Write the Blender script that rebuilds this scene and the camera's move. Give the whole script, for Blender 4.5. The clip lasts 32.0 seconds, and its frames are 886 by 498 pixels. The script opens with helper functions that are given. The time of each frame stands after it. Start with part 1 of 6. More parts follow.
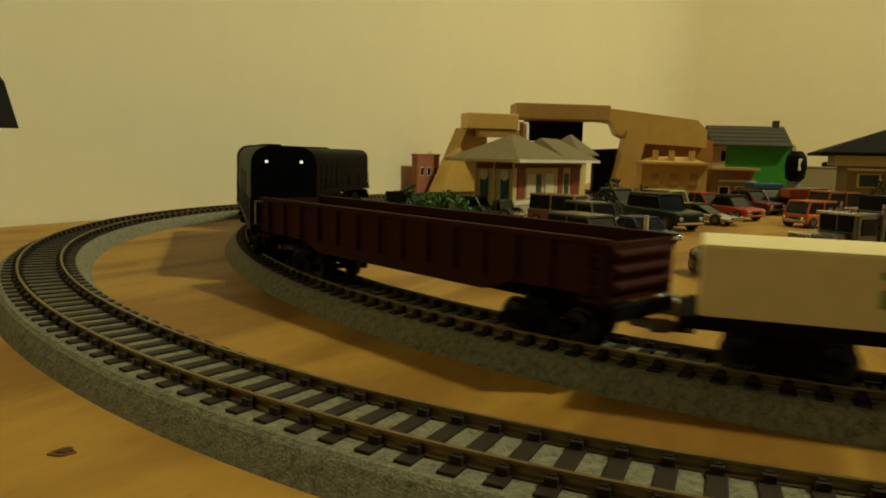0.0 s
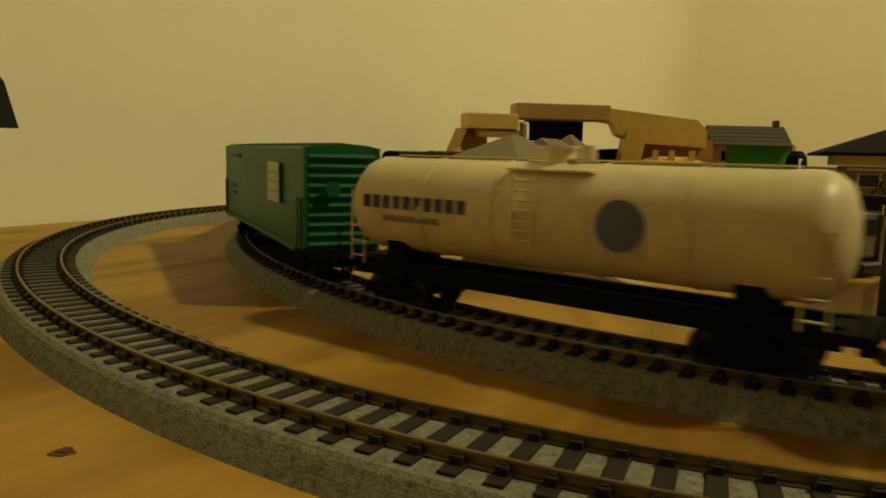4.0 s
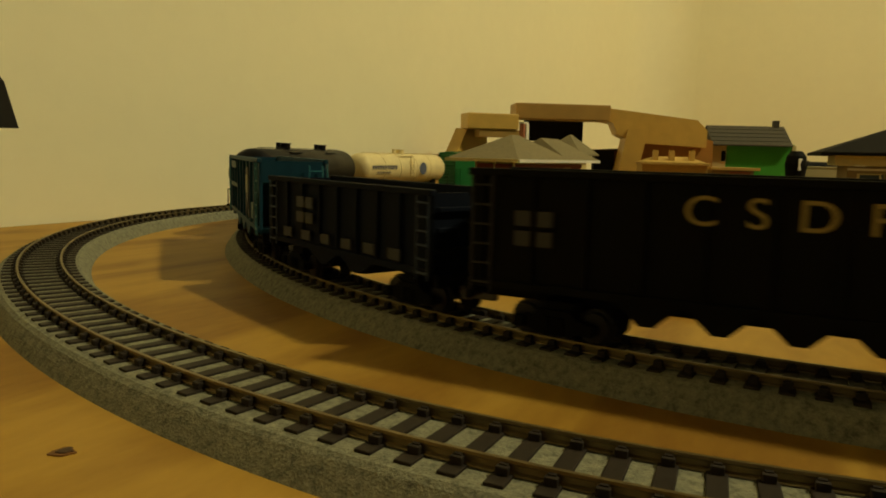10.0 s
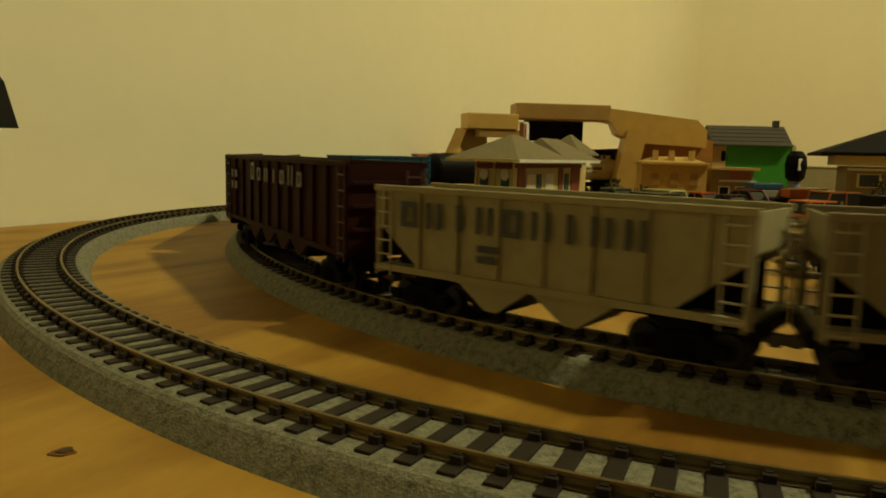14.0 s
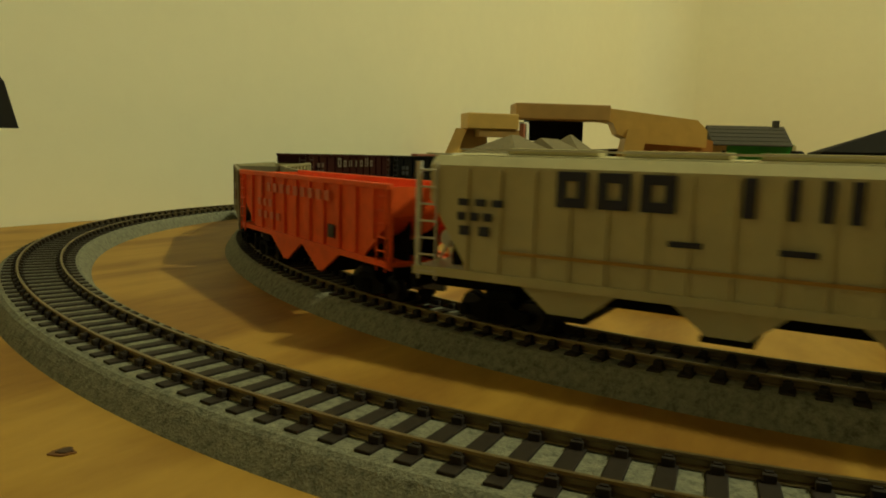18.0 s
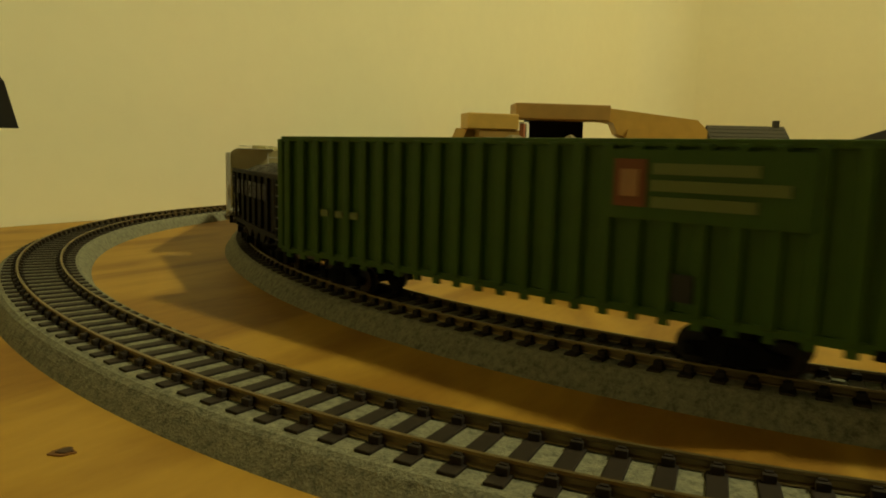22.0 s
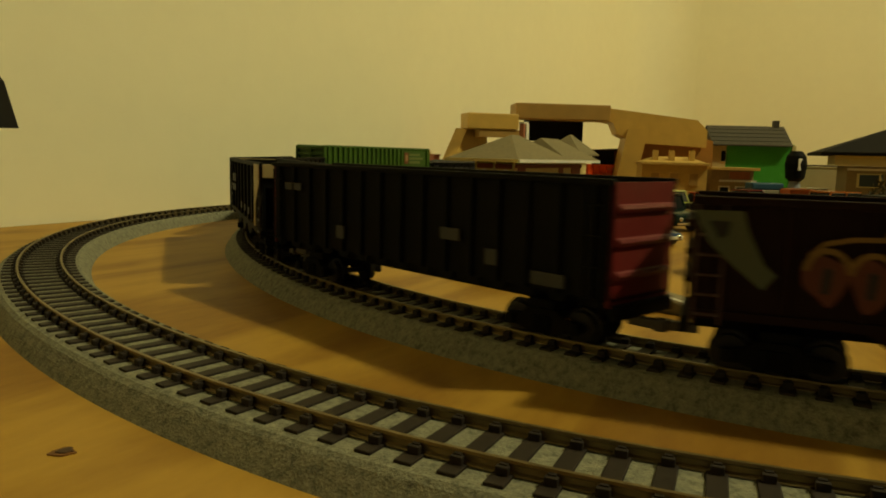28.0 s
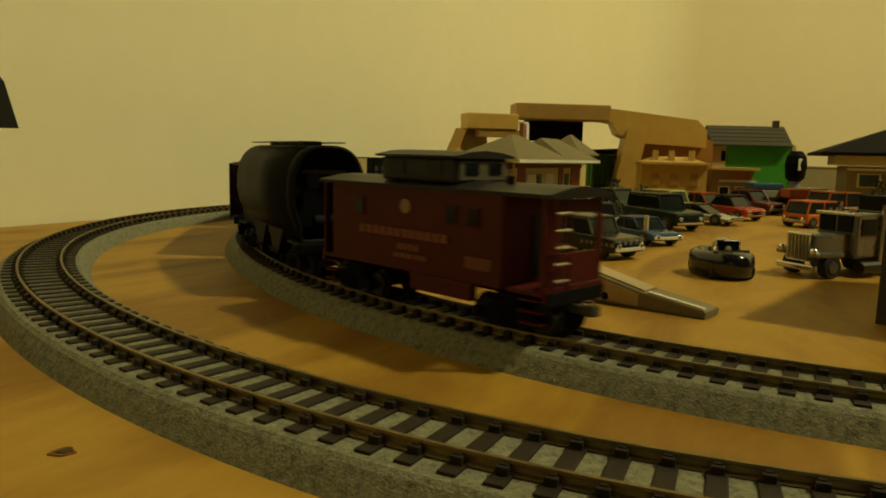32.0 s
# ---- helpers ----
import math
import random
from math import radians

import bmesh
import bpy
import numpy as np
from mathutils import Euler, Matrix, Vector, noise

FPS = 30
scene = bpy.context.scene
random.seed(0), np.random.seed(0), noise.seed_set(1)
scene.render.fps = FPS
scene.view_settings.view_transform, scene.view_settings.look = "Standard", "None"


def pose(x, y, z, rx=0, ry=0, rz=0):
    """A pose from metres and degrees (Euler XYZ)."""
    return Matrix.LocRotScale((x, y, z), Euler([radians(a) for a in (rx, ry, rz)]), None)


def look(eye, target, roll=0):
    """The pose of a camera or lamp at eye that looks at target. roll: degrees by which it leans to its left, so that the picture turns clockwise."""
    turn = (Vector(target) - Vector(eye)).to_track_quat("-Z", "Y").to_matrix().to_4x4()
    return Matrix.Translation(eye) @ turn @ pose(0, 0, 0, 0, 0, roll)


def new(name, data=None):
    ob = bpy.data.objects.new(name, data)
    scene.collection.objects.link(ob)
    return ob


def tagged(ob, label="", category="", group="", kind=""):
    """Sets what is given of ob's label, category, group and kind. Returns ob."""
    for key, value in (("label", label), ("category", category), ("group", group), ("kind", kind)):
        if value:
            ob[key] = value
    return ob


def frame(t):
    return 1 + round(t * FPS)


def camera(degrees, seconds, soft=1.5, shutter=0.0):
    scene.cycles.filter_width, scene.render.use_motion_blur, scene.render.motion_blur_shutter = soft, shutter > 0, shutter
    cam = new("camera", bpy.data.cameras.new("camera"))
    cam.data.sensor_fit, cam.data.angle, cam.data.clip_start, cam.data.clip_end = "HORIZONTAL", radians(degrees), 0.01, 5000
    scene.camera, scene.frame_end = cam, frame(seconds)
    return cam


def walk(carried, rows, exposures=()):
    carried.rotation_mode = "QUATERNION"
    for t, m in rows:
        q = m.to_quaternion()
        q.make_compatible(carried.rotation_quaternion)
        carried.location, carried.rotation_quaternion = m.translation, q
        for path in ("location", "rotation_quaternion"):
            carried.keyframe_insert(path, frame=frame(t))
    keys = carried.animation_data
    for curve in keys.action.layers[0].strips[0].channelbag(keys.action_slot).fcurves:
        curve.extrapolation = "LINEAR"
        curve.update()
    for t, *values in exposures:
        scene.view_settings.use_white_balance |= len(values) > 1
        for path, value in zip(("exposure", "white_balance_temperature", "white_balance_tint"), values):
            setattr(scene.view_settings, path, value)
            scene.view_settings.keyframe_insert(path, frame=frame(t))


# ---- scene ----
# A model railway on a plywood table in the corner of a room. Metres; the table top is z = 0.
# Rail tops lie at 0.0105, the gauge is 16.5 mm, and the rolling stock is 1:87.
EYE = Vector((0.0, 0.0, 0.0661))
cam = camera(63.05, 32.0, soft=1.8, shutter=0.6)
TILT = 7.53
CAM = look(EYE, EYE + Vector((0, math.cos(radians(TILT)), -math.sin(radians(TILT)))), 1.449)
walk(cam, [(0.0, CAM), (32.0, CAM)], exposures=[
    (0.0, -0.08, 5780, 14), (0.6, -0.14, 5850, 14), (1.2, -0.24, 6000, 15), (3.2, -0.24, 6250, 15), (6.0, -0.19, 6450, 16), (7.0, -0.15, 5900, 20), (8.0, -0.12, 5900, 20),
    (9.0, -0.10, 6310, 14), (13.0, -0.10, 6250, 13), (14.0, -0.10, 6190, 12), (17.0, -0.08, 5870, 9), (18.0, -0.16, 5640, 2), (19.0, -0.24, 6090, 4), (20.0, -0.17, 6110, 1),
    (21.0, -0.12, 6300, 2), (22.5, -0.10, 6450, 4), (24.0, -0.10, 6740, 10), (28.0, -0.10, 6410, 7), (32.0, -0.10, 6500, 6)])

# ---- light: one warm ceiling lamp, and the faint bounce of the room ----
world = bpy.data.worlds.new("room_dark")
scene.world = world
world.use_nodes = True
world.node_tree.nodes["Background"].inputs[0].default_value = (0.9, 0.7, 0.4, 1)
world.node_tree.nodes["Background"].inputs[1].default_value = 0.0006
LAMP = Vector((1.86, 0.16, 2.40))
bulb = bpy.data.lights.new("ceiling_bulb", "POINT")
bulb.energy, bulb.color, bulb.shadow_soft_size = 200.0, (1.0, 0.90, 0.45), 0.10
bulb_ob = new("ceiling_bulb", bulb)
bulb_ob.location = LAMP

# a second, weaker globe lamp, out of view, added to fill near car sides
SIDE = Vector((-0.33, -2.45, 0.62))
fill_bulb = bpy.data.lights.new("fill_lamp_bulb", "POINT")
fill_bulb.energy, fill_bulb.color, fill_bulb.shadow_soft_size = 2.4, (1.0, 0.88, 0.45), 0.07
side_ob = new("fill_lamp_bulb", fill_bulb)
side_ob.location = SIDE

# ---- materials ----
MATS = {}


def material(name, color, rough=0.5, metal=0.0, grain=0.12, scale=300.0, bump=0.0, spec=0.5, stain=0.0, stain_color=(0.05, 0.04, 0.03), island=0.0):
    """A surface with fine grain, larger blotches and an optional stain, all in object space."""
    if name in MATS:
        return MATS[name]
    m = bpy.data.materials.new(name)
    m.use_nodes = True
    nt = m.node_tree
    n, l = nt.nodes, nt.links
    b = n["Principled BSDF"]
    b.inputs["Roughness"].default_value = rough
    b.inputs["Metallic"].default_value = metal
    b.inputs["Specular IOR Level"].default_value = spec
    co = n.new("ShaderNodeTexCoord")
    fine = n.new("ShaderNodeTexNoise")
    fine.inputs["Scale"].default_value = scale
    fine.inputs["Detail"].default_value = 4
    big = n.new("ShaderNodeTexNoise")
    big.inputs["Scale"].default_value = scale * 0.12
    big.inputs["Detail"].default_value = 3
    l.new(co.outputs["Object"], fine.inputs["Vector"])
    l.new(co.outputs["Object"], big.inputs["Vector"])
    add = n.new("ShaderNodeMath")
    add.operation = "ADD"
    l.new(fine.outputs["Fac"], add.inputs[0])
    l.new(big.outputs["Fac"], add.inputs[1])
    ramp = n.new("ShaderNodeMapRange")
    ramp.inputs["From Min"].default_value, ramp.inputs["From Max"].default_value = 0.6, 1.4
    ramp.inputs["To Min"].default_value, ramp.inputs["To Max"].default_value = 1 - grain, 1 + grain
    l.new(add.outputs[0], ramp.inputs["Value"])
    mul = n.new("ShaderNodeVectorMath")
    mul.operation = "SCALE"
    mul.inputs[0].default_value = color
    l.new(ramp.outputs[0], mul.inputs["Scale"])
    out = mul.outputs[0]
    if stain > 0:
        st = n.new("ShaderNodeTexNoise")
        st.inputs["Scale"].default_value = scale * 0.25
        st.inputs["Detail"].default_value = 6
        st.inputs["Roughness"].default_value = 0.7
        l.new(co.outputs["Object"], st.inputs["Vector"])
        sr = n.new("ShaderNodeMapRange")
        sr.inputs["From Min"].default_value, sr.inputs["From Max"].default_value = 0.5, 0.75
        sr.inputs["To Max"].default_value = stain
        l.new(st.outputs["Fac"], sr.inputs["Value"])
        mix = n.new("ShaderNodeMix")
        mix.data_type = "RGBA"
        l.new(sr.outputs[0], mix.inputs["Factor"])
        l.new(out, mix.inputs["A"])
        mix.inputs["B"].default_value = (*stain_color, 1)
        out = mix.outputs["Result"]
    l.new(out, b.inputs["Base Color"])
    rr = n.new("ShaderNodeMapRange")
    rr.inputs["To Min"].default_value, rr.inputs["To Max"].default_value = max(0.03, rough - 0.12), min(1, rough + 0.12)
    l.new(big.outputs["Fac"], rr.inputs["Value"])
    l.new(rr.outputs[0], b.inputs["Roughness"])
    if bump > 0:
        bp = n.new("ShaderNodeBump")
        bp.inputs["Strength"].default_value = 0.6
        bp.inputs["Distance"].default_value = bump
        l.new(fine.outputs["Fac"], bp.inputs["Height"])
        l.new(bp.outputs[0], b.inputs["Normal"])
    MATS[name] = m
    return m


def plywood():
    """Softwood plywood: long wavy growth rings, orange-brown, with streaks and dull patches."""
    m = bpy.data.materials.new("plywood")
    m.use_nodes = True
    nt = m.node_tree
    n, l = nt.nodes, nt.links
    b = n["Principled BSDF"]
    co = n.new("ShaderNodeTexCoord")
    mp = n.new("ShaderNodeMapping")
    mp.inputs["Rotation"].default_value = (0, 0, radians(-28))
    mp.inputs["Scale"].default_value = (1.6, 5.0, 1.0)
    l.new(co.outputs["Object"], mp.inputs["Vector"])
    warp = n.new("ShaderNodeTexNoise")
    warp.inputs["Scale"].default_value = 2.8
    warp.inputs["Detail"].default_value = 4
    warp.inputs["Distortion"].default_value = 0.8
    l.new(mp.outputs[0], warp.inputs["Vector"])
    ring = n.new("ShaderNodeMath")
    ring.operation = "MULTIPLY"
    ring.inputs[1].default_value = 17.0
    l.new(warp.outputs["Fac"], ring.inputs[0])
    sn = n.new("ShaderNodeMath")
    sn.operation = "SINE"
    l.new(ring.outputs[0], sn.inputs[0])
    fib = n.new("ShaderNodeTexNoise")
    fib.inputs["Scale"].default_value = 60
    fib.inputs["Detail"].default_value = 5
    l.new(mp.outputs[0], fib.inputs["Vector"])
    cr = n.new("ShaderNodeValToRGB")
    cr.color_ramp.elements[0].position, cr.color_ramp.elements[0].color = 0.02, (0.232, 0.108, 0.009, 1)
    cr.color_ramp.elements[1].position, cr.color_ramp.elements[1].color = 0.95, (0.425, 0.242, 0.031, 1)
    mr = n.new("ShaderNodeMapRange")
    mr.inputs["From Min"].default_value, mr.inputs["From Max"].default_value = -1.4, 1.4
    l.new(sn.outputs[0], mr.inputs["Value"])
    ad = n.new("ShaderNodeMath")
    ad.operation = "MULTIPLY_ADD"
    ad.inputs[1].default_value = 0.5
    l.new(fib.outputs["Fac"], ad.inputs[0])
    sb = n.new("ShaderNodeMath")
    sb.operation = "SUBTRACT"
    sb.inputs[1].default_value = 0.25
    l.new(mr.outputs[0], sb.inputs[0])
    l.new(sb.outputs[0], ad.inputs[2])
    l.new(ad.outputs[0], cr.inputs["Fac"])
    l.new(cr.outputs["Color"], b.inputs["Base Color"])
    b.inputs["Roughness"].default_value = 0.55
    b.inputs["Specular IOR Level"].default_value = 0.3
    bp = n.new("ShaderNodeBump")
    bp.inputs["Strength"].default_value = 0.25
    bp.inputs["Distance"].default_value = 0.0004
    l.new(fib.outputs["Fac"], bp.inputs["Height"])
    l.new(bp.outputs[0], b.inputs["Normal"])
    return m


def ballast_mat(name, color):
    """Moulded grey ballast: grains of two sizes, light and dark."""
    m = bpy.data.materials.new(name)
    m.use_nodes = True
    n, l = m.node_tree.nodes, m.node_tree.links
    b = n["Principled BSDF"]
    co = n.new("ShaderNodeTexCoord")
    vor = n.new("ShaderNodeTexNoise")
    vor.inputs["Scale"].default_value = 1500
    vor.inputs["Detail"].default_value = 4
    no = n.new("ShaderNodeTexNoise")
    no.inputs["Scale"].default_value = 420
    no.inputs["Detail"].default_value = 5
    no.inputs["Roughness"].default_value = 0.75
    l.new(co.outputs["Object"], vor.inputs["Vector"])
    l.new(co.outputs["Object"], no.inputs["Vector"])
    cr = n.new("ShaderNodeValToRGB")
    e = cr.color_ramp.elements
    e[0].position, e[0].color = 0.34, (*[c * 0.5 for c in color], 1)
    e[1].position, e[1].color = 0.7, (*[c * 1.4 for c in color], 1)
    mid = e.new(0.5)
    mid.color = (*color, 1)
    l.new(no.outputs["Fac"], cr.inputs["Fac"])
    l.new(cr.outputs["Color"], b.inputs["Base Color"])
    b.inputs["Roughness"].default_value = 0.9
    bp = n.new("ShaderNodeBump")
    bp.inputs["Strength"].default_value = 0.5
    bp.inputs["Distance"].default_value = 0.0009
    l.new(vor.outputs["Fac"], bp.inputs["Height"])
    l.new(bp.outputs[0], b.inputs["Normal"])
    return m


def glow(name, color, strength):
    m = bpy.data.materials.new(name)
    m.use_nodes = True
    b = m.node_tree.nodes["Principled BSDF"]
    b.inputs["Base Color"].default_value = (*color, 1)
    b.inputs["Emission Color"].default_value = (*color, 1)
    b.inputs["Emission Strength"].default_value = strength
    return m


def glass_mat(name, color=(0.010, 0.012, 0.014)):
    return material(name, color, 0.1, 0, 0.05, 200, spec=0.16)


WOOD = plywood()
WALL = material("wall_paint", (0.87, 0.815, 0.59), 0.75, 0, 0.02, 40, bump=0.0005, spec=0.25)
BALLAST = ballast_mat("ballast", (0.205, 0.20, 0.135))
TIE = material("tie_plastic", (0.020, 0.013, 0.008), 0.65, 0, 0.3, 500, spec=0.3)
RAIL = material("rail_metal", (0.20, 0.15, 0.065), 0.42, 0.7, 0.2, 400, stain=0.6, stain_color=(0.07, 0.05, 0.025))
STEEL = material("steel", (0.55, 0.53, 0.5), 0.3, 1.0, 0.1, 400)
CHROME = material("chrome", (0.8, 0.8, 0.8), 0.12, 1.0, 0.04, 300)
BLACK = material("black_plastic", (0.005, 0.005, 0.0055), 0.65, 0, 0.25, 300, spec=0.1)
RUBBER = material("tyre_black", (0.015, 0.015, 0.015), 0.7, 0, 0.2, 300)
GLASS = glass_mat("toy_glass")
WHITE = material("white_paint", (0.72, 0.70, 0.62), 0.5, 0, 0.06, 300)


# ---- mesh helpers ----
def box(bm, c, s, rz=0.0, bev=0.0):
    ret = bmesh.ops.create_cube(bm, size=1)
    v = ret["verts"]
    m = Matrix.Translation(c) @ Matrix.Rotation(radians(rz), 4, "Z") @ Matrix.Diagonal((*s, 1))
    bmesh.ops.transform(bm, matrix=m, verts=v)
    if bev > 0:
        e = list({e for x in v for e in x.link_edges})
        bmesh.ops.bevel(bm, geom=e, offset=bev, segments=2, affect="EDGES", profile=0.6)
    return bm


def rod(bm, a, b, r, seg=10, r2=None, caps=True):
    a, b = Vector(a), Vector(b)
    d = b - a
    ret = bmesh.ops.create_cone(bm, cap_ends=caps, segments=seg, radius1=r, radius2=r if r2 is None else r2, depth=d.length)
    q = d.to_track_quat("Z", "Y").to_matrix().to_4x4()
    bmesh.ops.transform(bm, matrix=Matrix.Translation((a + b) / 2) @ q, verts=ret["verts"])
    return bm


def prism(bm, pts, y0, y1, axis="y"):
    """A closed outline in x-z (axis y) or y-z (axis x), drawn out between two values of the axis."""
    def at(p, w):
        return (p[0], w, p[1]) if axis == "y" else (w, p[0], p[1])
    a = [bm.verts.new(at(p, y0)) for p in pts]
    b = [bm.verts.new(at(p, y1)) for p in pts]
    fa, fb = bm.faces.new(a), bm.faces.new(b[::-1])
    for i in range(len(pts)):
        j = (i + 1) % len(pts)
        bm.faces.new((a[j], a[i], b[i], b[j]))
    bmesh.ops.recalc_face_normals(bm, faces=bm.faces[:])
    return bm


def lathe(bm, prof, axis="x", seg=24, centre=(0, 0, 0)):
    """Turn (along, radius) pairs about an axis."""
    rings = []
    for u, r in prof:
        ring = []
        for k in range(seg):
            a = 2 * math.pi * k / seg
            c, s = r * math.cos(a), r * math.sin(a)
            p = (u, c, s) if axis == "x" else ((c, u, s) if axis == "y" else (c, s, u))
            ring.append(bm.verts.new((p[0] + centre[0], p[1] + centre[1], p[2] + centre[2])))
        rings.append(ring)
    for a, b in zip(rings, rings[1:]):
        for k in range(seg):
            bm.faces.new((a[k], a[(k + 1) % seg], b[(k + 1) % seg], b[k]))
    bm.faces.new(rings[0][::-1])
    bm.faces.new(rings[-1])
    bmesh.ops.recalc_face_normals(bm, faces=bm.faces[:])
    return bm


def mesh_of(name, bm, mat, smooth=False):
    me = bpy.data.meshes.new(name)
    bm.to_mesh(me)
    bm.free()
    me.materials.append(mat)
    if smooth:
        for f in me.polygons:
            f.use_smooth = len(f.vertices) <= 4
    return me


def part(name, bm, mat, parent, label="", smooth=False, at=None):
    ob = new(name, mesh_of(name, bm, mat, smooth))
    ob.parent = parent
    if at is not None:
        ob.matrix_basis = at
    return tagged(ob, label)


def share(name, me, parent, m):
    ob = new(name, me)
    ob.parent = parent
    ob.matrix_basis = m
    return ob


def thing(name, label, category, m=None, group="", kind=""):
    ob = new(name)
    ob.empty_display_size = 0.01
    if m is not None:
        ob.matrix_basis = m
    return tagged(ob, label, category, group, kind)


def whole(name, bm, mat, label, category, m=None, kind="", group="", smooth=False):
    ob = new(name, mesh_of(name, bm, mat, smooth))
    if m is not None:
        ob.matrix_basis = m
    return tagged(ob, label, category, group, kind)


def B():
    return bmesh.new()


def place(x, y, z, rz, sx, sy, sz):
    """A pose on the table, turned by rz degrees, with the thing's size along its three axes."""
    return pose(x, y, z, 0, 0, rz) @ Matrix.Diagonal((sx, sy, sz, 1))


# ---- the room: walls 1 and 2 meet behind the layout ----
AX = Vector((0.486, 0.874))        # along wall 1, away from the camera
AY = Vector((0.874, -0.486))       # along wall 2, to the right
CORNER = Vector((0.597, 2.267))
AX.normalize(), AY.normalize()
ANG = math.degrees(math.atan2(AX.y, AX.x))
CEIL, FLOOR = 2.60, -0.78


def room_point(u, v):
    """u metres back from the corner along wall 1, v metres along wall 2."""
    return CORNER - AX * u + AY * v


def slab(name, u0, u1, v0, v1, z0, z1, mat, label, category):
    bm = B()
    c = room_point((u0 + u1) / 2, (v0 + v1) / 2)
    box(bm, (0, 0, 0), (abs(u1 - u0), abs(v1 - v0), z1 - z0))
    return whole(name, bm, mat, label, category, pose(c.x, c.y, (z0 + z1) / 2, 0, 0, ANG), "structure")


slab("wall_west", -0.12, 4.8, -0.12, 0.0, FLOOR, CEIL, WALL, "cream painted plain room wall behind the layout", "wall")
slab("wall_north", -0.12, 0.0, 0.0, 4.4, FLOOR, CEIL, WALL, "cream painted plain room wall in its shade", "wall")
# unseen walls, ceiling and floor, kept dark to hold down bounce light
UNSEEN_WALL = material("unseen_wall_dark", (0.05, 0.033, 0.018), 0.6, 0, 0.25, 20)
slab("wall_east", 0.0, 4.8, 4.4, 4.52, FLOOR, CEIL, UNSEEN_WALL, "unseen room wall kept dark to cut bounce light", "wall")
slab("wall_south", 4.8, 4.92, -0.12, 4.52, FLOOR, CEIL, UNSEEN_WALL, "unseen room wall kept dark to cut bounce light", "wall")
CEILP = material("ceiling_dark", (0.10, 0.085, 0.06), 0.85, 0, 0.02, 30, spec=0.2)
UNSEEN_FLOOR = material("unseen_floor_dark", (0.05, 0.035, 0.025), 0.95, 0, 0.2, 200, bump=0.002)
slab("ceiling", -0.12, 4.92, -0.12, 4.52, CEIL, CEIL + 0.1, CEILP, "unseen ceiling kept dark to cut bounce light", "ceiling")
slab("floor", -0.12, 4.92, -0.12, 4.52, FLOOR - 0.1, FLOOR, UNSEEN_FLOOR, "unseen brown floor kept dark to cut bounce light", "floor")
table = slab("table_top", 0.004, 3.0, 0.004, 2.9, -0.018, 0.0, WOOD, "plywood table top with wavy orange grain", "table")
for lx in (-1.42, 1.42):
    for ly in (-1.38, 1.38):
        bm = B()
        box(bm, (0, 0, 0), (0.07, 0.07, -FLOOR - 0.018), bev=0.004)
        part("table_leg", bm, WOOD, table, at=pose(lx, ly, (FLOOR - 0.018) / 2 + 0.009))

# ---- the ceiling lamp ----
lamp_thing = thing("ceiling_lamp", "hanging lamp with dome shade and a lit bulb", "lamp", pose(LAMP.x, LAMP.y, LAMP.z))
bm = B()
rod(bm, (0, 0, CEIL - LAMP.z - 0.012), (0, 0, CEIL - LAMP.z), 0.05, 24)
part("ceiling_rose", bm, WHITE, lamp_thing)
bm = B()
rod(bm, (0, 0, 0.14), (0, 0, CEIL - LAMP.z - 0.01), 0.004, 8)
part("cord", bm, BLACK, lamp_thing)
# unseen dome, added to keep lamp light off ceiling and upper walls
bm = B()
for k in range(32):
    a0, a1 = 2 * math.pi * k / 32, 2 * math.pi * (k + 1) / 32
    for (r0, z0), (r1, z1) in zip([(0.02, 0.15), (0.09, 0.135), (0.15, 0.085), (0.185, -0.045)], [(0.09, 0.135), (0.15, 0.085), (0.185, -0.045), (0.19, -0.06)]):
        bm.faces.new([bm.verts.new((r * math.cos(a), r * math.sin(a), z)) for r, z, a in ((r0, z0, a0), (r1, z1, a0), (r1, z1, a1), (r0, z0, a1))])
    bm.faces.new([bm.verts.new((r * math.cos(a), r * math.sin(a), 0.15)) for r, a in ((0.02, a0), (0.02, a1), (0.0001, a0))])
bmesh.ops.remove_doubles(bm, verts=bm.verts[:], dist=0.0004)
part("shade", bm, material("shade_enamel", (0.10, 0.085, 0.06), 0.4, 0, 0.05, 60), lamp_thing, "unseen dull dome shade added to block upward light", True)
# ---- floor stand of the added fill lamp, out of view on the near side ----
fill_stand = thing("fill_lamp", "added fill lamp out of view, with a dark pole and a lit globe", "lamp", pose(SIDE.x, SIDE.y, FLOOR))
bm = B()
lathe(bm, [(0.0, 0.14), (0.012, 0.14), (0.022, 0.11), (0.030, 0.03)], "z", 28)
part("base", bm, BLACK, fill_stand)
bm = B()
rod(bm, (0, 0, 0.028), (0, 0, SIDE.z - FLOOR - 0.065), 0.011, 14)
part("pole", bm, BLACK, fill_stand)
# the wall corner is rounded off, a shape added to soften its shading
FIL = 0.16
fillet = B()
arc_pts = []
for k in range(13):
    a = radians(90 * k / 12)
    q = room_point(FIL - FIL * math.sin(a), FIL - FIL * math.cos(a))
    arc_pts.append(q)
for z in (0.0, CEIL):
    for q in arc_pts:
        fillet.verts.new((q.x, q.y, z))
fillet.verts.ensure_lookup_table()
for k in range(12):
    fillet.faces.new((fillet.verts[k], fillet.verts[k + 1], fillet.verts[k + 14], fillet.verts[k + 13]))
bmesh.ops.recalc_face_normals(fillet, faces=fillet.faces[:])
whole("wall_corner", fillet, WALL, "cream wall corner, rounded to soften its shading", "wall", None, "structure", "", True)
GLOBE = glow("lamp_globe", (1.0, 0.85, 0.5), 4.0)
bm = B()
bmesh.ops.create_uvsphere(bm, u_segments=24, v_segments=14, radius=0.13)
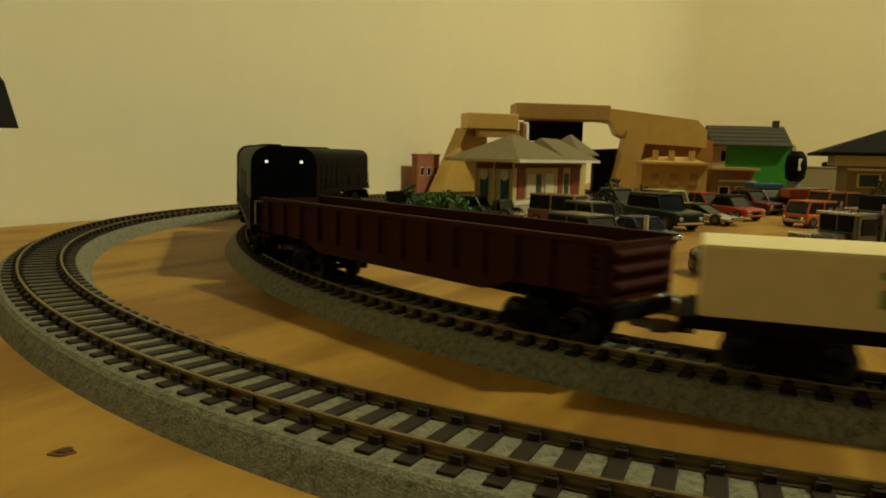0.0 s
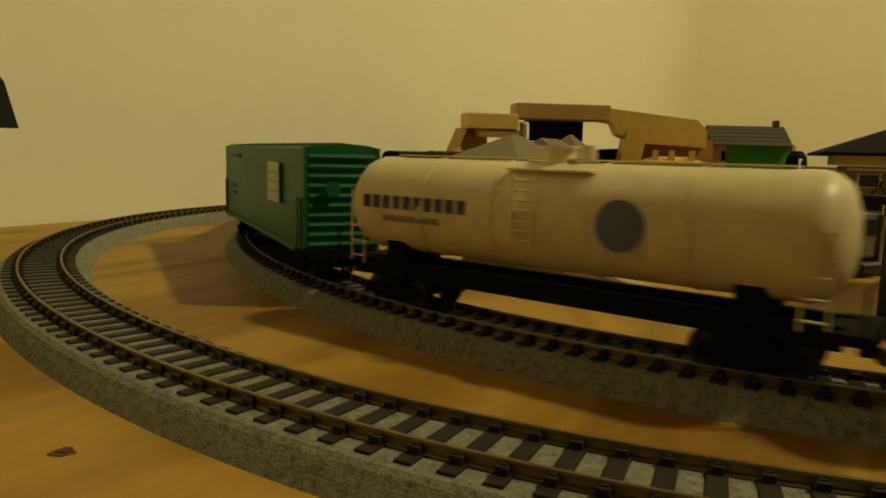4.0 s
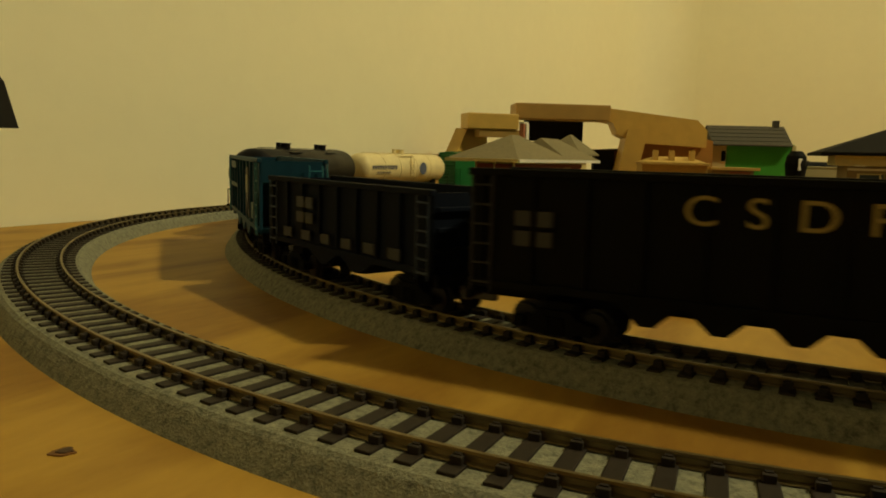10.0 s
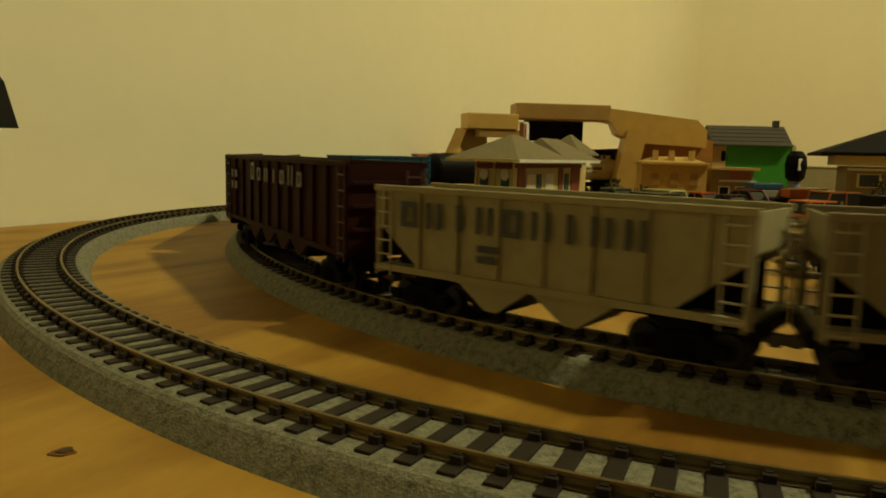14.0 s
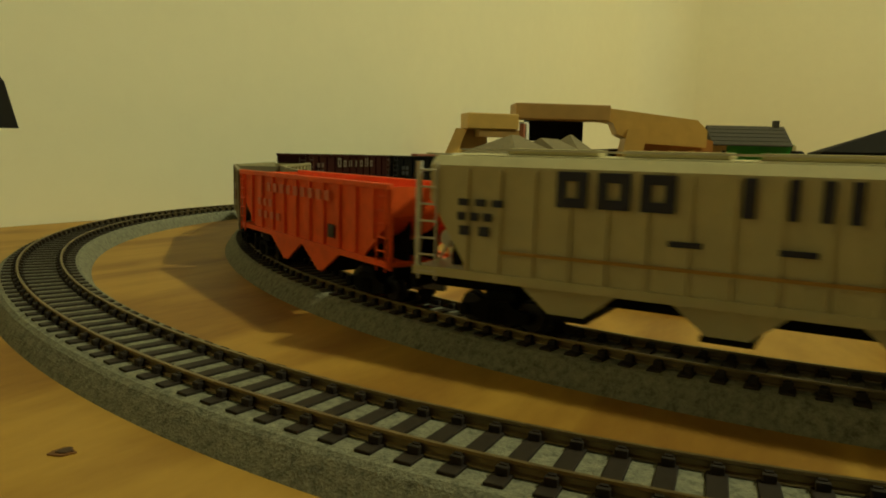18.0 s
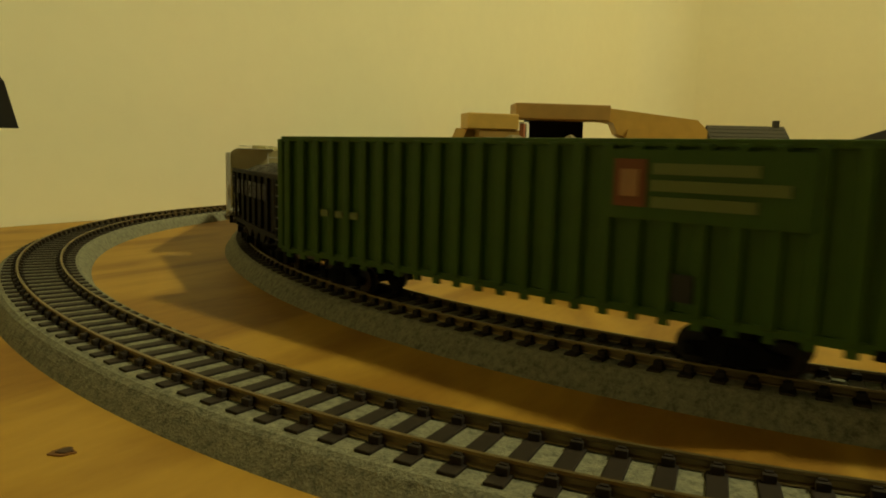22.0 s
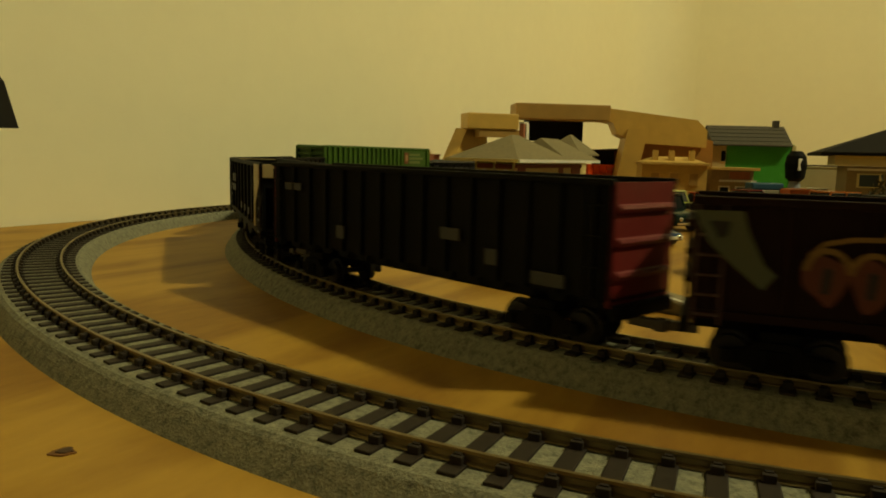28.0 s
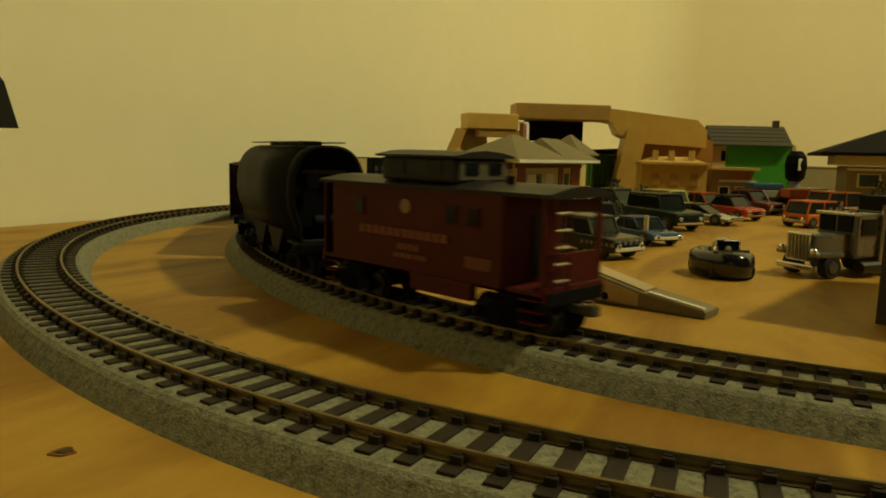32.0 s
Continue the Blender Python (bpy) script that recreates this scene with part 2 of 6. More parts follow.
globe = part("globe", bm, GLOBE, lamp_thing, "glowing warm glass globe", True)
globe.visible_shadow = False
# globe of the added fill lamp
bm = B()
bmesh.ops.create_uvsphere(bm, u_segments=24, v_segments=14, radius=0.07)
globe = part("globe", bm, GLOBE, fill_stand, "glowing warm glass globe", True, at=pose(0, 0, SIDE.z - FLOOR))
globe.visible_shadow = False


# ---- the lines of the two tracks ----
def bent(p, h, knots, length, step=0.01):
    """Points of a line from p, heading h (radians), whose right-hand curvature runs from knot to knot (metres, 1 / metres)."""
    pts, p = [p.copy()], p.copy()
    ks, cs = [k for k, c in knots], [c for k, c in knots]
    for i in range(int(round(length / step))):
        s = (i + 0.5) * step
        h -= float(np.interp(s, ks, cs)) * step
        g = h + float(np.interp(s, ks, cs)) * step / 2
        p = p + Vector((math.cos(g), math.sin(g))) * step
        pts.append(p)
    return pts, h


def turn_arc(p, h, r, deg, n):
    """Points of a right-hand bend from p, heading h."""
    right = Vector((h.y, -h.x))
    c = p + right * r
    out = []
    for k in range(1, n + 1):
        a = -radians(deg) * k / n
        out.append(c + Matrix.Rotation(a, 2) @ (p - c))
    return out, Matrix.Rotation(-radians(deg), 2) @ h


def heading(a, b):
    return (b - a).normalized()


def way(a):
    return Vector((math.cos(a), math.sin(a)))


def inner_line():
    p0, h0 = Vector((0.2089, 0.1512)), 2.9617
    pts, h = bent(p0, h0, [(0, 2.55), (0.15, 2.61), (0.30, 2.19), (0.45, 1.72), (0.60, 2.11), (0.75, 2.01), (0.90, 1.83), (1.0, 1.3), (1.1, 0.8), (1.6, 0.8)], 1.5)
    # the hidden rest: two bends and two straights that close the loop
    r2, far = 0.46, radians(-30)
    arc, d = turn_arc(pts[-1], way(h), r2, math.degrees(h - far), 30)
    pts += arc
    a, b, rn = way(far), way(h0), lambda w: Vector((w.y, -w.x))
    w = p0 - pts[-1] - (rn(a) - rn(b)) * r2
    det = a.x * b.y - a.y * b.x
    pts.append(pts[-1] + a * ((w.x * b.y - w.y * b.x) / det))
    arc, d = turn_arc(pts[-1], a, r2, math.degrees(far - h0) + 360, 50)
    return pts + arc


def outer_line(inner):
    p0, h0 = Vector((0.1463, 0.0989)), 3.0429
    pts, h = bent(p0, h0, [(0, 2.66), (0.15, 2.55), (0.30, 1.76), (0.45, 2.16), (0.60, 2.60), (0.75, 2.64), (0.8, 2.64)], 0.8)
    pts = [p0 - way(2.9617) * 1.3] + pts
    # beyond the bend it keeps beside the inner line
    for k in range(93, 150, 3):
        c = inner.course(k / 100)
        pts.append(inner.at(k / 100) + Vector((-c.y, c.x)) * 0.055)
    pts.append(pts[-1] + inner.course(1.48) * 0.6)
    return pts


class Line:
    """A line with even steps of length."""

    def __init__(self, pts, closed):
        if closed:
            pts = pts + [pts[0]]
        self.p, self.s = pts, [0.0]
        for a, b in zip(pts, pts[1:]):
            self.s.append(self.s[-1] + (b - a).length)
        self.length, self.closed = self.s[-1], closed
        self.x = np.array([v.x for v in pts])
        self.y = np.array([v.y for v in pts])

    def at(self, s):
        if self.closed:
            s = s % self.length
        return Vector((float(np.interp(s, self.s, self.x)), float(np.interp(s, self.s, self.y))))

    def course(self, s):
        return heading(self.at(s - 0.004), self.at(s + 0.004))


INNER = Line(inner_line(), True)
OUTER = Line(outer_line(INNER), False)
RAILTOP = 0.0105


def sweep(bm, line, s0, s1, step, prof, cap=True):
    """Draw a profile of (left offset, z) along a line."""
    n = max(2, int((s1 - s0) / step))
    prev = None
    for i in range(n + 1):
        s = s0 + (s1 - s0) * i / n
        p = line.at(s)
        a, b = max(s - 0.003, s0) if not line.closed else s - 0.003, min(s + 0.003, s1) if not line.closed else s + 0.003
        d = heading(line.at(a), line.at(b))
        lft = Vector((-d.y, d.x))
        ring = [bm.verts.new((p.x + lft.x * o, p.y + lft.y * o, z)) for o, z in prof]
        if prev:
            for k in range(len(prof)):
                j = (k + 1) % len(prof)
                bm.faces.new((prev[k], prev[j], ring[j], ring[k]))
        elif cap:
            bm.faces.new(ring[::-1])
        prev = ring
    if cap:
        bm.faces.new(prev)
    bmesh.ops.recalc_face_normals(bm, faces=bm.faces[:])


def track(name, line, s0, s1, near0, near1, label, step, first):
    root = thing(name, label, "track", kind="structure")
    bm = B()
    sweep(bm, line, s0, s1, 0.01, [(-0.0225, 0.0), (-0.0203, 0.0034), (-0.0184, 0.0060), (-0.0170, 0.0071), (-0.0152, 0.0075), (0.0152, 0.0075), (0.0170, 0.0071), (0.0184, 0.0060), (0.0203, 0.0034), (0.0225, 0.0)], not line.closed)
    part("roadbed", bm, BALLAST, root, "grey moulded ballast roadbed with sloped shoulders")
    g = 0.0165 / 2
    for side in (-1, 1):
        bm = B()
        o = side * (g + 0.0009)
        t = RAILTOP
        sweep(bm, line, s0, s1, 0.008, [(o - 0.0012, 0.0078), (o + 0.0012, 0.0078), (o + 0.0011, 0.0081), (o + 0.0003, 0.0084), (o + 0.0003, t - 0.0009), (o + 0.0006, t - 0.0006),
              (o + 0.0005, t), (o - 0.0005, t), (o - 0.0006, t - 0.0006), (o - 0.0003, t - 0.0009), (o - 0.0003, 0.0084), (o - 0.0011, 0.0081)], not line.closed)
        part("rail", bm, RAIL, root, "dull nickel rail with a bright worn head")
    tie = B()
    box(tie, (0, 0, 0), (0.0040, 0.031, 0.0026), bev=0.0003)
    for y in (-g - 0.0009, g + 0.0009):
        for q in (-1, 1):
            box(tie, (0, y + q * 0.0017, 0.0019), (0.0026, 0.0016, 0.0020), bev=0.0003)
            box(tie, (0, y + q * 0.0010, 0.0027), (0.0016, 0.0010, 0.0009))
    tie_me = mesh_of("tie", tie, TIE)
    rest = B()
    n = int((s1 - s0 - first) / step)
    count = 0
    for i in range(n):
        s = s0 + first + i * step
        p, d = line.at(s), line.course(s) if line.closed or 0.01 < s < s1 - 0.01 else heading(line.at(s0 + 0.0), line.at(s0 + 0.01))
        m = pose(p.x, p.y, 0.0068, 0, 0, math.degrees(math.atan2(d.y, d.x)))
        if near0 < s < near1 and count < 298:
            share("tie", tie_me, root, m)
            count += 1
        else:
            box(rest, m.translation, (0.0040, 0.031, 0.0026), math.degrees(math.atan2(d.y, d.x)))
    ob = part("tie_row", rest, TIE, root)
    tagged(ob, kind="stuff")
    return root


track("outer_track", OUTER, 0.0, OUTER.length, 1.15, 2.6, "curved track on grey roadbed, empty, along the table edge", 0.0090, (1.3 + 0.1040 + 0.0045) % 0.0090 + 0.0090)
track("inner_track", INNER, 0.0, INNER.length, 0.0, 1.2, "curved track on grey roadbed that carries the train", 0.0081, 0.1450 % 0.0081)


# ---- the train: each vehicle's own space has x forward, y to its left, z = 0 on the rail tops ----
WHEEL = material("wheel_metal", (0.012, 0.010, 0.009), 0.5, 0.3, 0.15, 400, stain=0.5)
TRUCKM = material("truck_black", (0.005, 0.0045, 0.004), 0.75, 0, 0.3, 400, spec=0.1)
wheel_bm = B()
lathe(wheel_bm, [(-0.0012, 0.0028), (-0.0011, 0.0046), (0.0010, 0.0048), (0.0011, 0.0057), (0.0018, 0.0057), (0.0018, 0.0028)], "y", 20)
WHEEL_ME = mesh_of("wheel", wheel_bm, WHEEL)
axle_bm = B()
rod(axle_bm, (0, -0.0075, 0), (0, 0.0075, 0), 0.0012, 8)
AXLE_ME = mesh_of("axle", axle_bm, WHEEL)
frame_bm = B()
for y in (-0.0118, 0.0118):
    prism(frame_bm, [(-0.0135, 0.0035), (-0.0135, 0.0062), (-0.008, 0.0068), (-0.005, 0.0092), (0.005, 0.0092), (0.008, 0.0068), (0.0135, 0.0062), (0.0135, 0.0035), (0.009, 0.0030), (0.005, 0.0016), (-0.005, 0.0016), (-0.009, 0.0030)], y - 0.0011, y + 0.0011)
    for x in (-0.0115, 0.0115):
        box(frame_bm, (x, y + (0.0014 if y > 0 else -0.0014), 0.0047), (0.0036, 0.0022, 0.0036), bev=0.0006)
    for x in (-0.0022, 0, 0.0022):
        rod(frame_bm, (x, y + (0.0012 if y > 0 else -0.0012), 0.0024), (x, y + (0.0012 if y > 0 else -0.0012), 0.0072), 0.0010, 8)
box(frame_bm, (0, 0, 0.0065), (0.006, 0.0236, 0.003))
FRAME_ME = mesh_of("side_frame", frame_bm, TRUCKM)
coup_bm = B()
box(coup_bm, (0.003, 0, 0.0085), (0.010, 0.0028, 0.0028), bev=0.0004)
box(coup_bm, (0.0085, 0.0008, 0.0085), (0.0032, 0.0042, 0.0036), bev=0.0006)
COUP_ME = mesh_of("coupler", coup_bm, material("coupler_steel", (0.10, 0.09, 0.08), 0.5, 0.6, 0.2, 400))
R_MEAN = 0.46
TRAIN = []


def truck(car, x, half):
    """One truck under a car, set to the bend of the line."""
    yaw = math.degrees(math.asin(min(0.9, x / R_MEAN)))
    tr = share("truck", FRAME_ME, car, pose(x, 0, 0, 0, 0, -yaw * 0.8))
    tagged(tr, "black truck with side frames and springs")
    for dx in (-0.0115, 0.0115):
        share("axle", AXLE_ME, tr, pose(dx, 0, 0.0047))
        for sy in (-1, 1):
            share("wheel", WHEEL_ME, tr, pose(dx, sy * 0.0082, 0.0047, 0, 0, 0 if sy < 0 else 180))


def rolling(name, label, lead, tail, category="train car", group="cars of the train"):
    """Start a vehicle that spans lead to tail on the line."""
    car = thing(name, label, category, group=group)
    length = lead - tail
    TRAIN.append((car, (lead + tail) / 2, length * 0.34))
    for sx in (-1, 1):
        truck(car, sx * length * 0.34, length)
        share("coupler", COUP_ME, car, pose(sx * (length / 2 - 0.003), 0, 0, 0, 0, 0 if sx > 0 else 180))
    return car, length


def underframe(car, L, mat=BLACK, z=0.0115, w=0.008):
    bm = B()
    box(bm, (0, 0, z), (L - 0.006, w, 0.003))
    part("centre_sill", bm, mat, car, "black centre sill")
    for sx in (-1, 1):
        bm = B()
        box(bm, (sx * L * 0.34, 0, z - 0.001), (0.010, 0.024, 0.003), bev=0.0005)
        part("bolster", bm, mat, car)
        bm = B()
        box(bm, (sx * (L / 2 - 0.0012), 0, z + 0.001), (0.0024, 0.030, 0.0045), bev=0.0004)
        part("end_sill", bm, mat, car)


def ladder(car, x, y, z0, z1, mat, along="x", n=6, w=0.0065):
    """Grab-iron ladder on a side (along x) or on an end (along y)."""
    bm = B()
    d = Vector((w / 2, 0, 0)) if along == "x" else Vector((0, w / 2, 0))
    c = Vector((x, y, 0))
    for s in (-1, 1):
        a = c + d * s
        rod(bm, (a.x, a.y, z0), (a.x, a.y, z1), 0.00038, 6)
    for k in range(n):
        z = z0 + (z1 - z0) * (k + 0.5) / n
        a, b = c - d, c + d
        rod(bm, (a.x, a.y, z), (b.x, b.y, z), 0.00038, 6)
    part("ladder", bm, mat, car)


def brake_wheel(car, x, y, z, mat):
    bm = B()
    sx = 1 if x > 0 else -1
    lathe(bm, [(0, 0.0032), (0.0008 * sx, 0.0034)], "x", 16, (x + 0.002 * sx, y, z))
    rod(bm, (x, y, z), (x + 0.003 * sx, y, z), 0.0006, 6)
    part("brake_wheel", bm, mat, car)


def bars(car, spans, z, h, y, mat, both=True, name="lettering"):
    """Plain lettering bars on the sides, each a piece: spans of (x from the middle, width)."""
    for sy in ((1, -1) if both else (1,)):
        for x, w in spans:
            bm = B()
            box(bm, (0, 0, 0), (w, 0.0005, h))
            part(name, bm, mat, car, at=pose(-x if sy > 0 else x, sy * y, z))


def marks(car, spans, z, h, y, mat, stem=0.28):
    """Plain bars on both sides, single or in pairs, (x from the middle, width, kind)."""
    for sy in (1, -1):
        for x, w, kind in spans:
            d = w * stem
            if kind == "o":
                bm = B()
                for cx, cz, ww, hh in ((-w / 2 + d / 2, 0, d, h), (w / 2 - d / 2, 0, d, h), (0, h / 2 - d / 2, w - 2 * d, d), (0, d / 2 - h / 2, w - 2 * d, d)):
                    box(bm, (cx, 0, cz), (ww, 0.0005, hh))
                part("lettering", bm, mat, car, at=pose(-x if sy > 0 else x, sy * y, z))
                continue
            for off, wide in (((0.0, d * 1.3),) if kind == "i" else ((-w / 2 + d / 2, d), (w / 2 - d / 2, d))):
                bm = B()
                box(bm, (0, 0, 0), (wide, 0.0005, h))
                part("lettering", bm, mat, car, at=pose((-x if sy > 0 else x) + off, sy * y, z))


def row(x0, x1, n, fill=0.7):
    w = (x1 - x0) / n
    return [(x0 + (k + 0.5) * w, w * fill) for k in range(n)]


def hopper(name, label, lead, tail, color, zt, bays=4, ribs=10, cut=False, lit=None, endcol=None, coal=False, ladcol=None, sill=0.0155, low=0.0085, rough=0.5, smooth_side=False):
    """Open-topped coal hopper with outside posts, sloped bays and end ladders."""
    car, L = rolling(name, label, lead, tail)
    mat = material(name + "_paint_" + label.split()[0] + str(len(TRAIN)), color, rough + 0.12, 0, 0.18, 220, stain=0.25, spec=0.1 if max(color) < 0.05 else 0.25, stain_color=tuple(c * 0.6 for c in color))
    end = mat if endcol is None else material("end_paint" + str(len(TRAIN)), endcol, 0.5, 0, 0.15, 250, stain=0.3)
    lad = mat if ladcol is None else material("ladder_paint" + str(len(TRAIN)), ladcol, 0.45, 0, 0.1, 300)
    half = 0.0160
    x1 = L * 0.34 - 0.017
    e = L / 2 - 0.002
    if cut:
        pts = [(-e, zt), (-e, zt - 0.012), (-e + 0.022, sill)]
    else:
        pts = [(-e, zt), (-e, sill)]
    n = bays
    xs = [-x1 + 2 * x1 * k / n for k in range(n + 1)]
    for a, b in zip(xs, xs[1:]):
        m = (a + b) / 2
        pts += [(a + 0.001, sill - 0.001), (m - 0.0022, low), (m + 0.0022, low), (b - 0.001, sill - 0.001)]
    if cut:
        pts += [(e - 0.022, sill), (e, zt - 0.012), (e, zt)]
    else:
        pts += [(e, sill), (e, zt)]
    for sy in (-1, 1):
        bm = B()
        prism(bm, pts, sy * half, sy * (half - 0.0009))
        part("side_sheet", bm, mat, car)
        bm = B()
        box(bm, (0, sy * (half + 0.0003), zt), (2 * e + 0.001, 0.0022, 0.0022), bev=0.0004)
        part("top_rail", bm, mat, car)
        bm = B()
        box(bm, (0, sy * (half + 0.0002), sill + 0.0006), (2 * e, 0.0016, 0.0022))
        part("side_sill", bm, mat, car)
        for k in range(ribs):
            x = -e + 2 * e * (k + (0.5 if cut else 0.0) + 0.25) / (ribs - (0 if cut else 0.5))
            if abs(x) > e - 0.001:
                continue
            z0 = sill + 0.0015
            if cut and e - abs(x) < 0.022:
                z0 = sill + (zt - 0.012 - sill) * (1 - (e - abs(x)) / 0.022)
            bm = B()
            box(bm, (x, sy * (half + 0.0006), (zt + z0) / 2), (0.0016, 0.0015, zt - z0 - 0.001), bev=0.0003)
            part("post", bm, mat, car)
    for sx in (-1, 1):
        bm = B()
        top = zt
        prism(bm, [(sx * e, top), (sx * (e - 0.001), top), (sx * (e - 0.001), top - 0.010), (sx * (x1 + 0.004), sill), (sx * (x1 + 0.005), sill), (sx * e, top - 0.0105)] if cut else
              [(sx * e, top), (sx * (e - 0.001), top), (sx * (e - 0.001), sill), (sx * e, sill)], -half + 0.001, half - 0.001)
        part("end_sheet", bm, mat if cut else end, car)
        pieces = []
        if cut:
            pieces.append(("end_beam", (sx * (e - 0.001), 0, sill), (0.0025, 2 * half, 0.003)))
            for sy in (-1, 1):
                pieces.append(("end_post", (sx * (e - 0.0008), sy * (half - 0.0006), (zt + sill) / 2), (0.0016, 0.0016, zt - sill)))
            pieces.append(("end_deck", (sx * (e - 0.010), 0, sill + 0.0005), (0.016, 2 * half - 0.004, 0.0008)))
            # black webs, added to keep the open end below the slope dark
            for y in (-0.006, 0.006):
                bm = B()
                prism(bm, [(sx * (x1 + 0.004), sill), (sx * (e - 0.003), sill), (sx * (e - 0.003), sill + (zt - sill) * 0.55), (sx * (e - 0.006), zt - 0.016)], y - 0.0004, y + 0.0004)
                part("dark_end_web", bm, BLACK, car)
        else:
            for zz in (0.3, 0.55, 0.8):
                pieces.append(("end_rib", (sx * (e + 0.0006), 0, sill + (zt - sill) * zz), (0.0018, 2 * half - 0.003, 0.0016)))
        for nm, cc, ss in pieces:
            bm = B()
            box(bm, cc, ss, bev=0.0003)
            part(nm, bm, mat if cut else end, car)
        ladder(car, sx * (e - 0.0045), half + 0.0012, sill - 0.002, zt - 0.001, lad, "x")
        ladder(car, sx * (e - 0.0045), -half - 0.0012, sill - 0.002, zt - 0.001, lad, "x")
        ladder(car, sx * (e + 0.0016), -half + 0.005, sill, zt - 0.002, lad, "y")
    brake_wheel(car, -e - 0.001, 0.004, sill + (zt - sill) * 0.55, mat)
    bm = B()
    box(bm, (0, 0, sill + 0.004), (2 * x1, 2 * half - 0.002, 0.001))
    part("floor_sheet", bm, mat, car)
    if not cut:
        for sx in (-1, 1):
            bm = B()
            prism(bm, [(sx * (x1 - 0.002), sill + 0.0035), (sx * (x1 - 0.002), sill + 0.0045), (sx * (e - 0.001), zt - 0.012), (sx * (e - 0.001), zt - 0.013)], -half + 0.001, half - 0.001)
            part("slope_sheet", bm, mat, car)
            bm = B()
            box(bm, (sx * (x1 + e) / 2, 0, sill + 0.0012), (e - x1, 2 * half - 0.002, 0.0012))
            part("end_deck", bm, mat, car)
    for k in range(n):
        m = (xs[k] + xs[k + 1]) / 2
        bm = B()
        prism(bm, [(xs[k] + 0.0015, sill + 0.001), (m - 0.002, low - 0.0005), (m + 0.002, low - 0.0005), (xs[k + 1] - 0.0015, sill + 0.001)], -half + 0.003, half - 0.003)
        part("hopper_bay", bm, BLACK, car)
    underframe(car, L)
    if coal:
        bm = B()
        nx, ny = 40, 12
        vs = []
        for i in range(nx + 1):
            for j in range(ny + 1):
                u, v = i / nx * 2 - 1, j / ny * 2 - 1
                z = zt - 0.002 + 0.0065 * (1 - u ** 6) * (1 - v * v) + 0.0016 * noise.noise((u * 22, v * 9, len(TRAIN)))
                vs.append(bm.verts.new((u * (e - 0.0015), v * (half - 0.0015), z)))
        for i in range(nx):
            for j in range(ny):
                a = i * (ny + 1) + j
                bm.faces.new((vs[a], vs[a + ny + 1], vs[a + ny + 2], vs[a + 1]))
        part("coal_load", bm, material("coal", (0.012, 0.012, 0.013), 0.55, 0, 0.4, 600, bump=0.0012), car, "heaped black coal load")
    return car, L, half, e


def boxcar(name, label, lead, tail, color, zt, zb, ends="ribbed"):
    car, L = rolling(name, label, lead, tail)
    mat = material(name + "_paint", color, 0.45, 0, 0.08, 160, stain=0.06, spec=0.3)
    half, e = 0.0163, L / 2 - 0.002
    bm = B()
    prism(bm, [(-half, zb), (half, zb), (half, zt - 0.0022), (half * 0.9, zt - 0.0012), (0, zt), (-half * 0.9, zt - 0.0012), (-half, zt - 0.0022)], -e, e, "x")
    part("body", bm, mat, car)
    roof = material(name + "_roof", tuple(c * 0.9 + 0.02 for c in color), 0.3, 0, 0.1, 200)
    for k in range(14):
        x = -e + 2 * e * (k + 0.5) / 14
        bm = B()
        prism(bm, [(-half - 0.0004, zt - 0.0024), (half + 0.0004, zt - 0.0024), (half * 0.9, zt - 0.0006), (0, zt + 0.0006), (-half * 0.9, zt - 0.0006)], x - 0.0006, x + 0.0006, "x")
        part("roof_rib", bm, roof, car)
    for sx in (-1, 1):
        for k in range(10):
            z = zb + (zt - zb - 0.004) * (k + 0.6) / 10
            bm = B()
            rod(bm, (sx * e, -half + 0.0018, z), (sx * e, half - 0.0018, z), 0.0014, 8)
            part("end_rib", bm, mat, car)
        for sy in (-1, 1):
            bm = B()
            box(bm, (sx * e, sy * (half - 0.0006), (zt + zb) / 2), (0.0016, 0.0016, zt - zb - 0.003))
            part("corner_post", bm, mat, car)
            ladder(car, sx * (e - 0.005), sy * (half + 0.0008), zb - 0.002, zb + 0.022, mat, "x", 4)
    for sy in (-1, 1):
        bm = B()
        box(bm, (0, sy * (half + 0.0008), zb), (2 * e * 0.9, 0.0012, 0.0022))
        part("side_sill", bm, mat, car)
    brake_wheel(car, -e - 0.001, 0.005, zb + 0.026, mat)
    underframe(car, L)
    return car, L, half, e


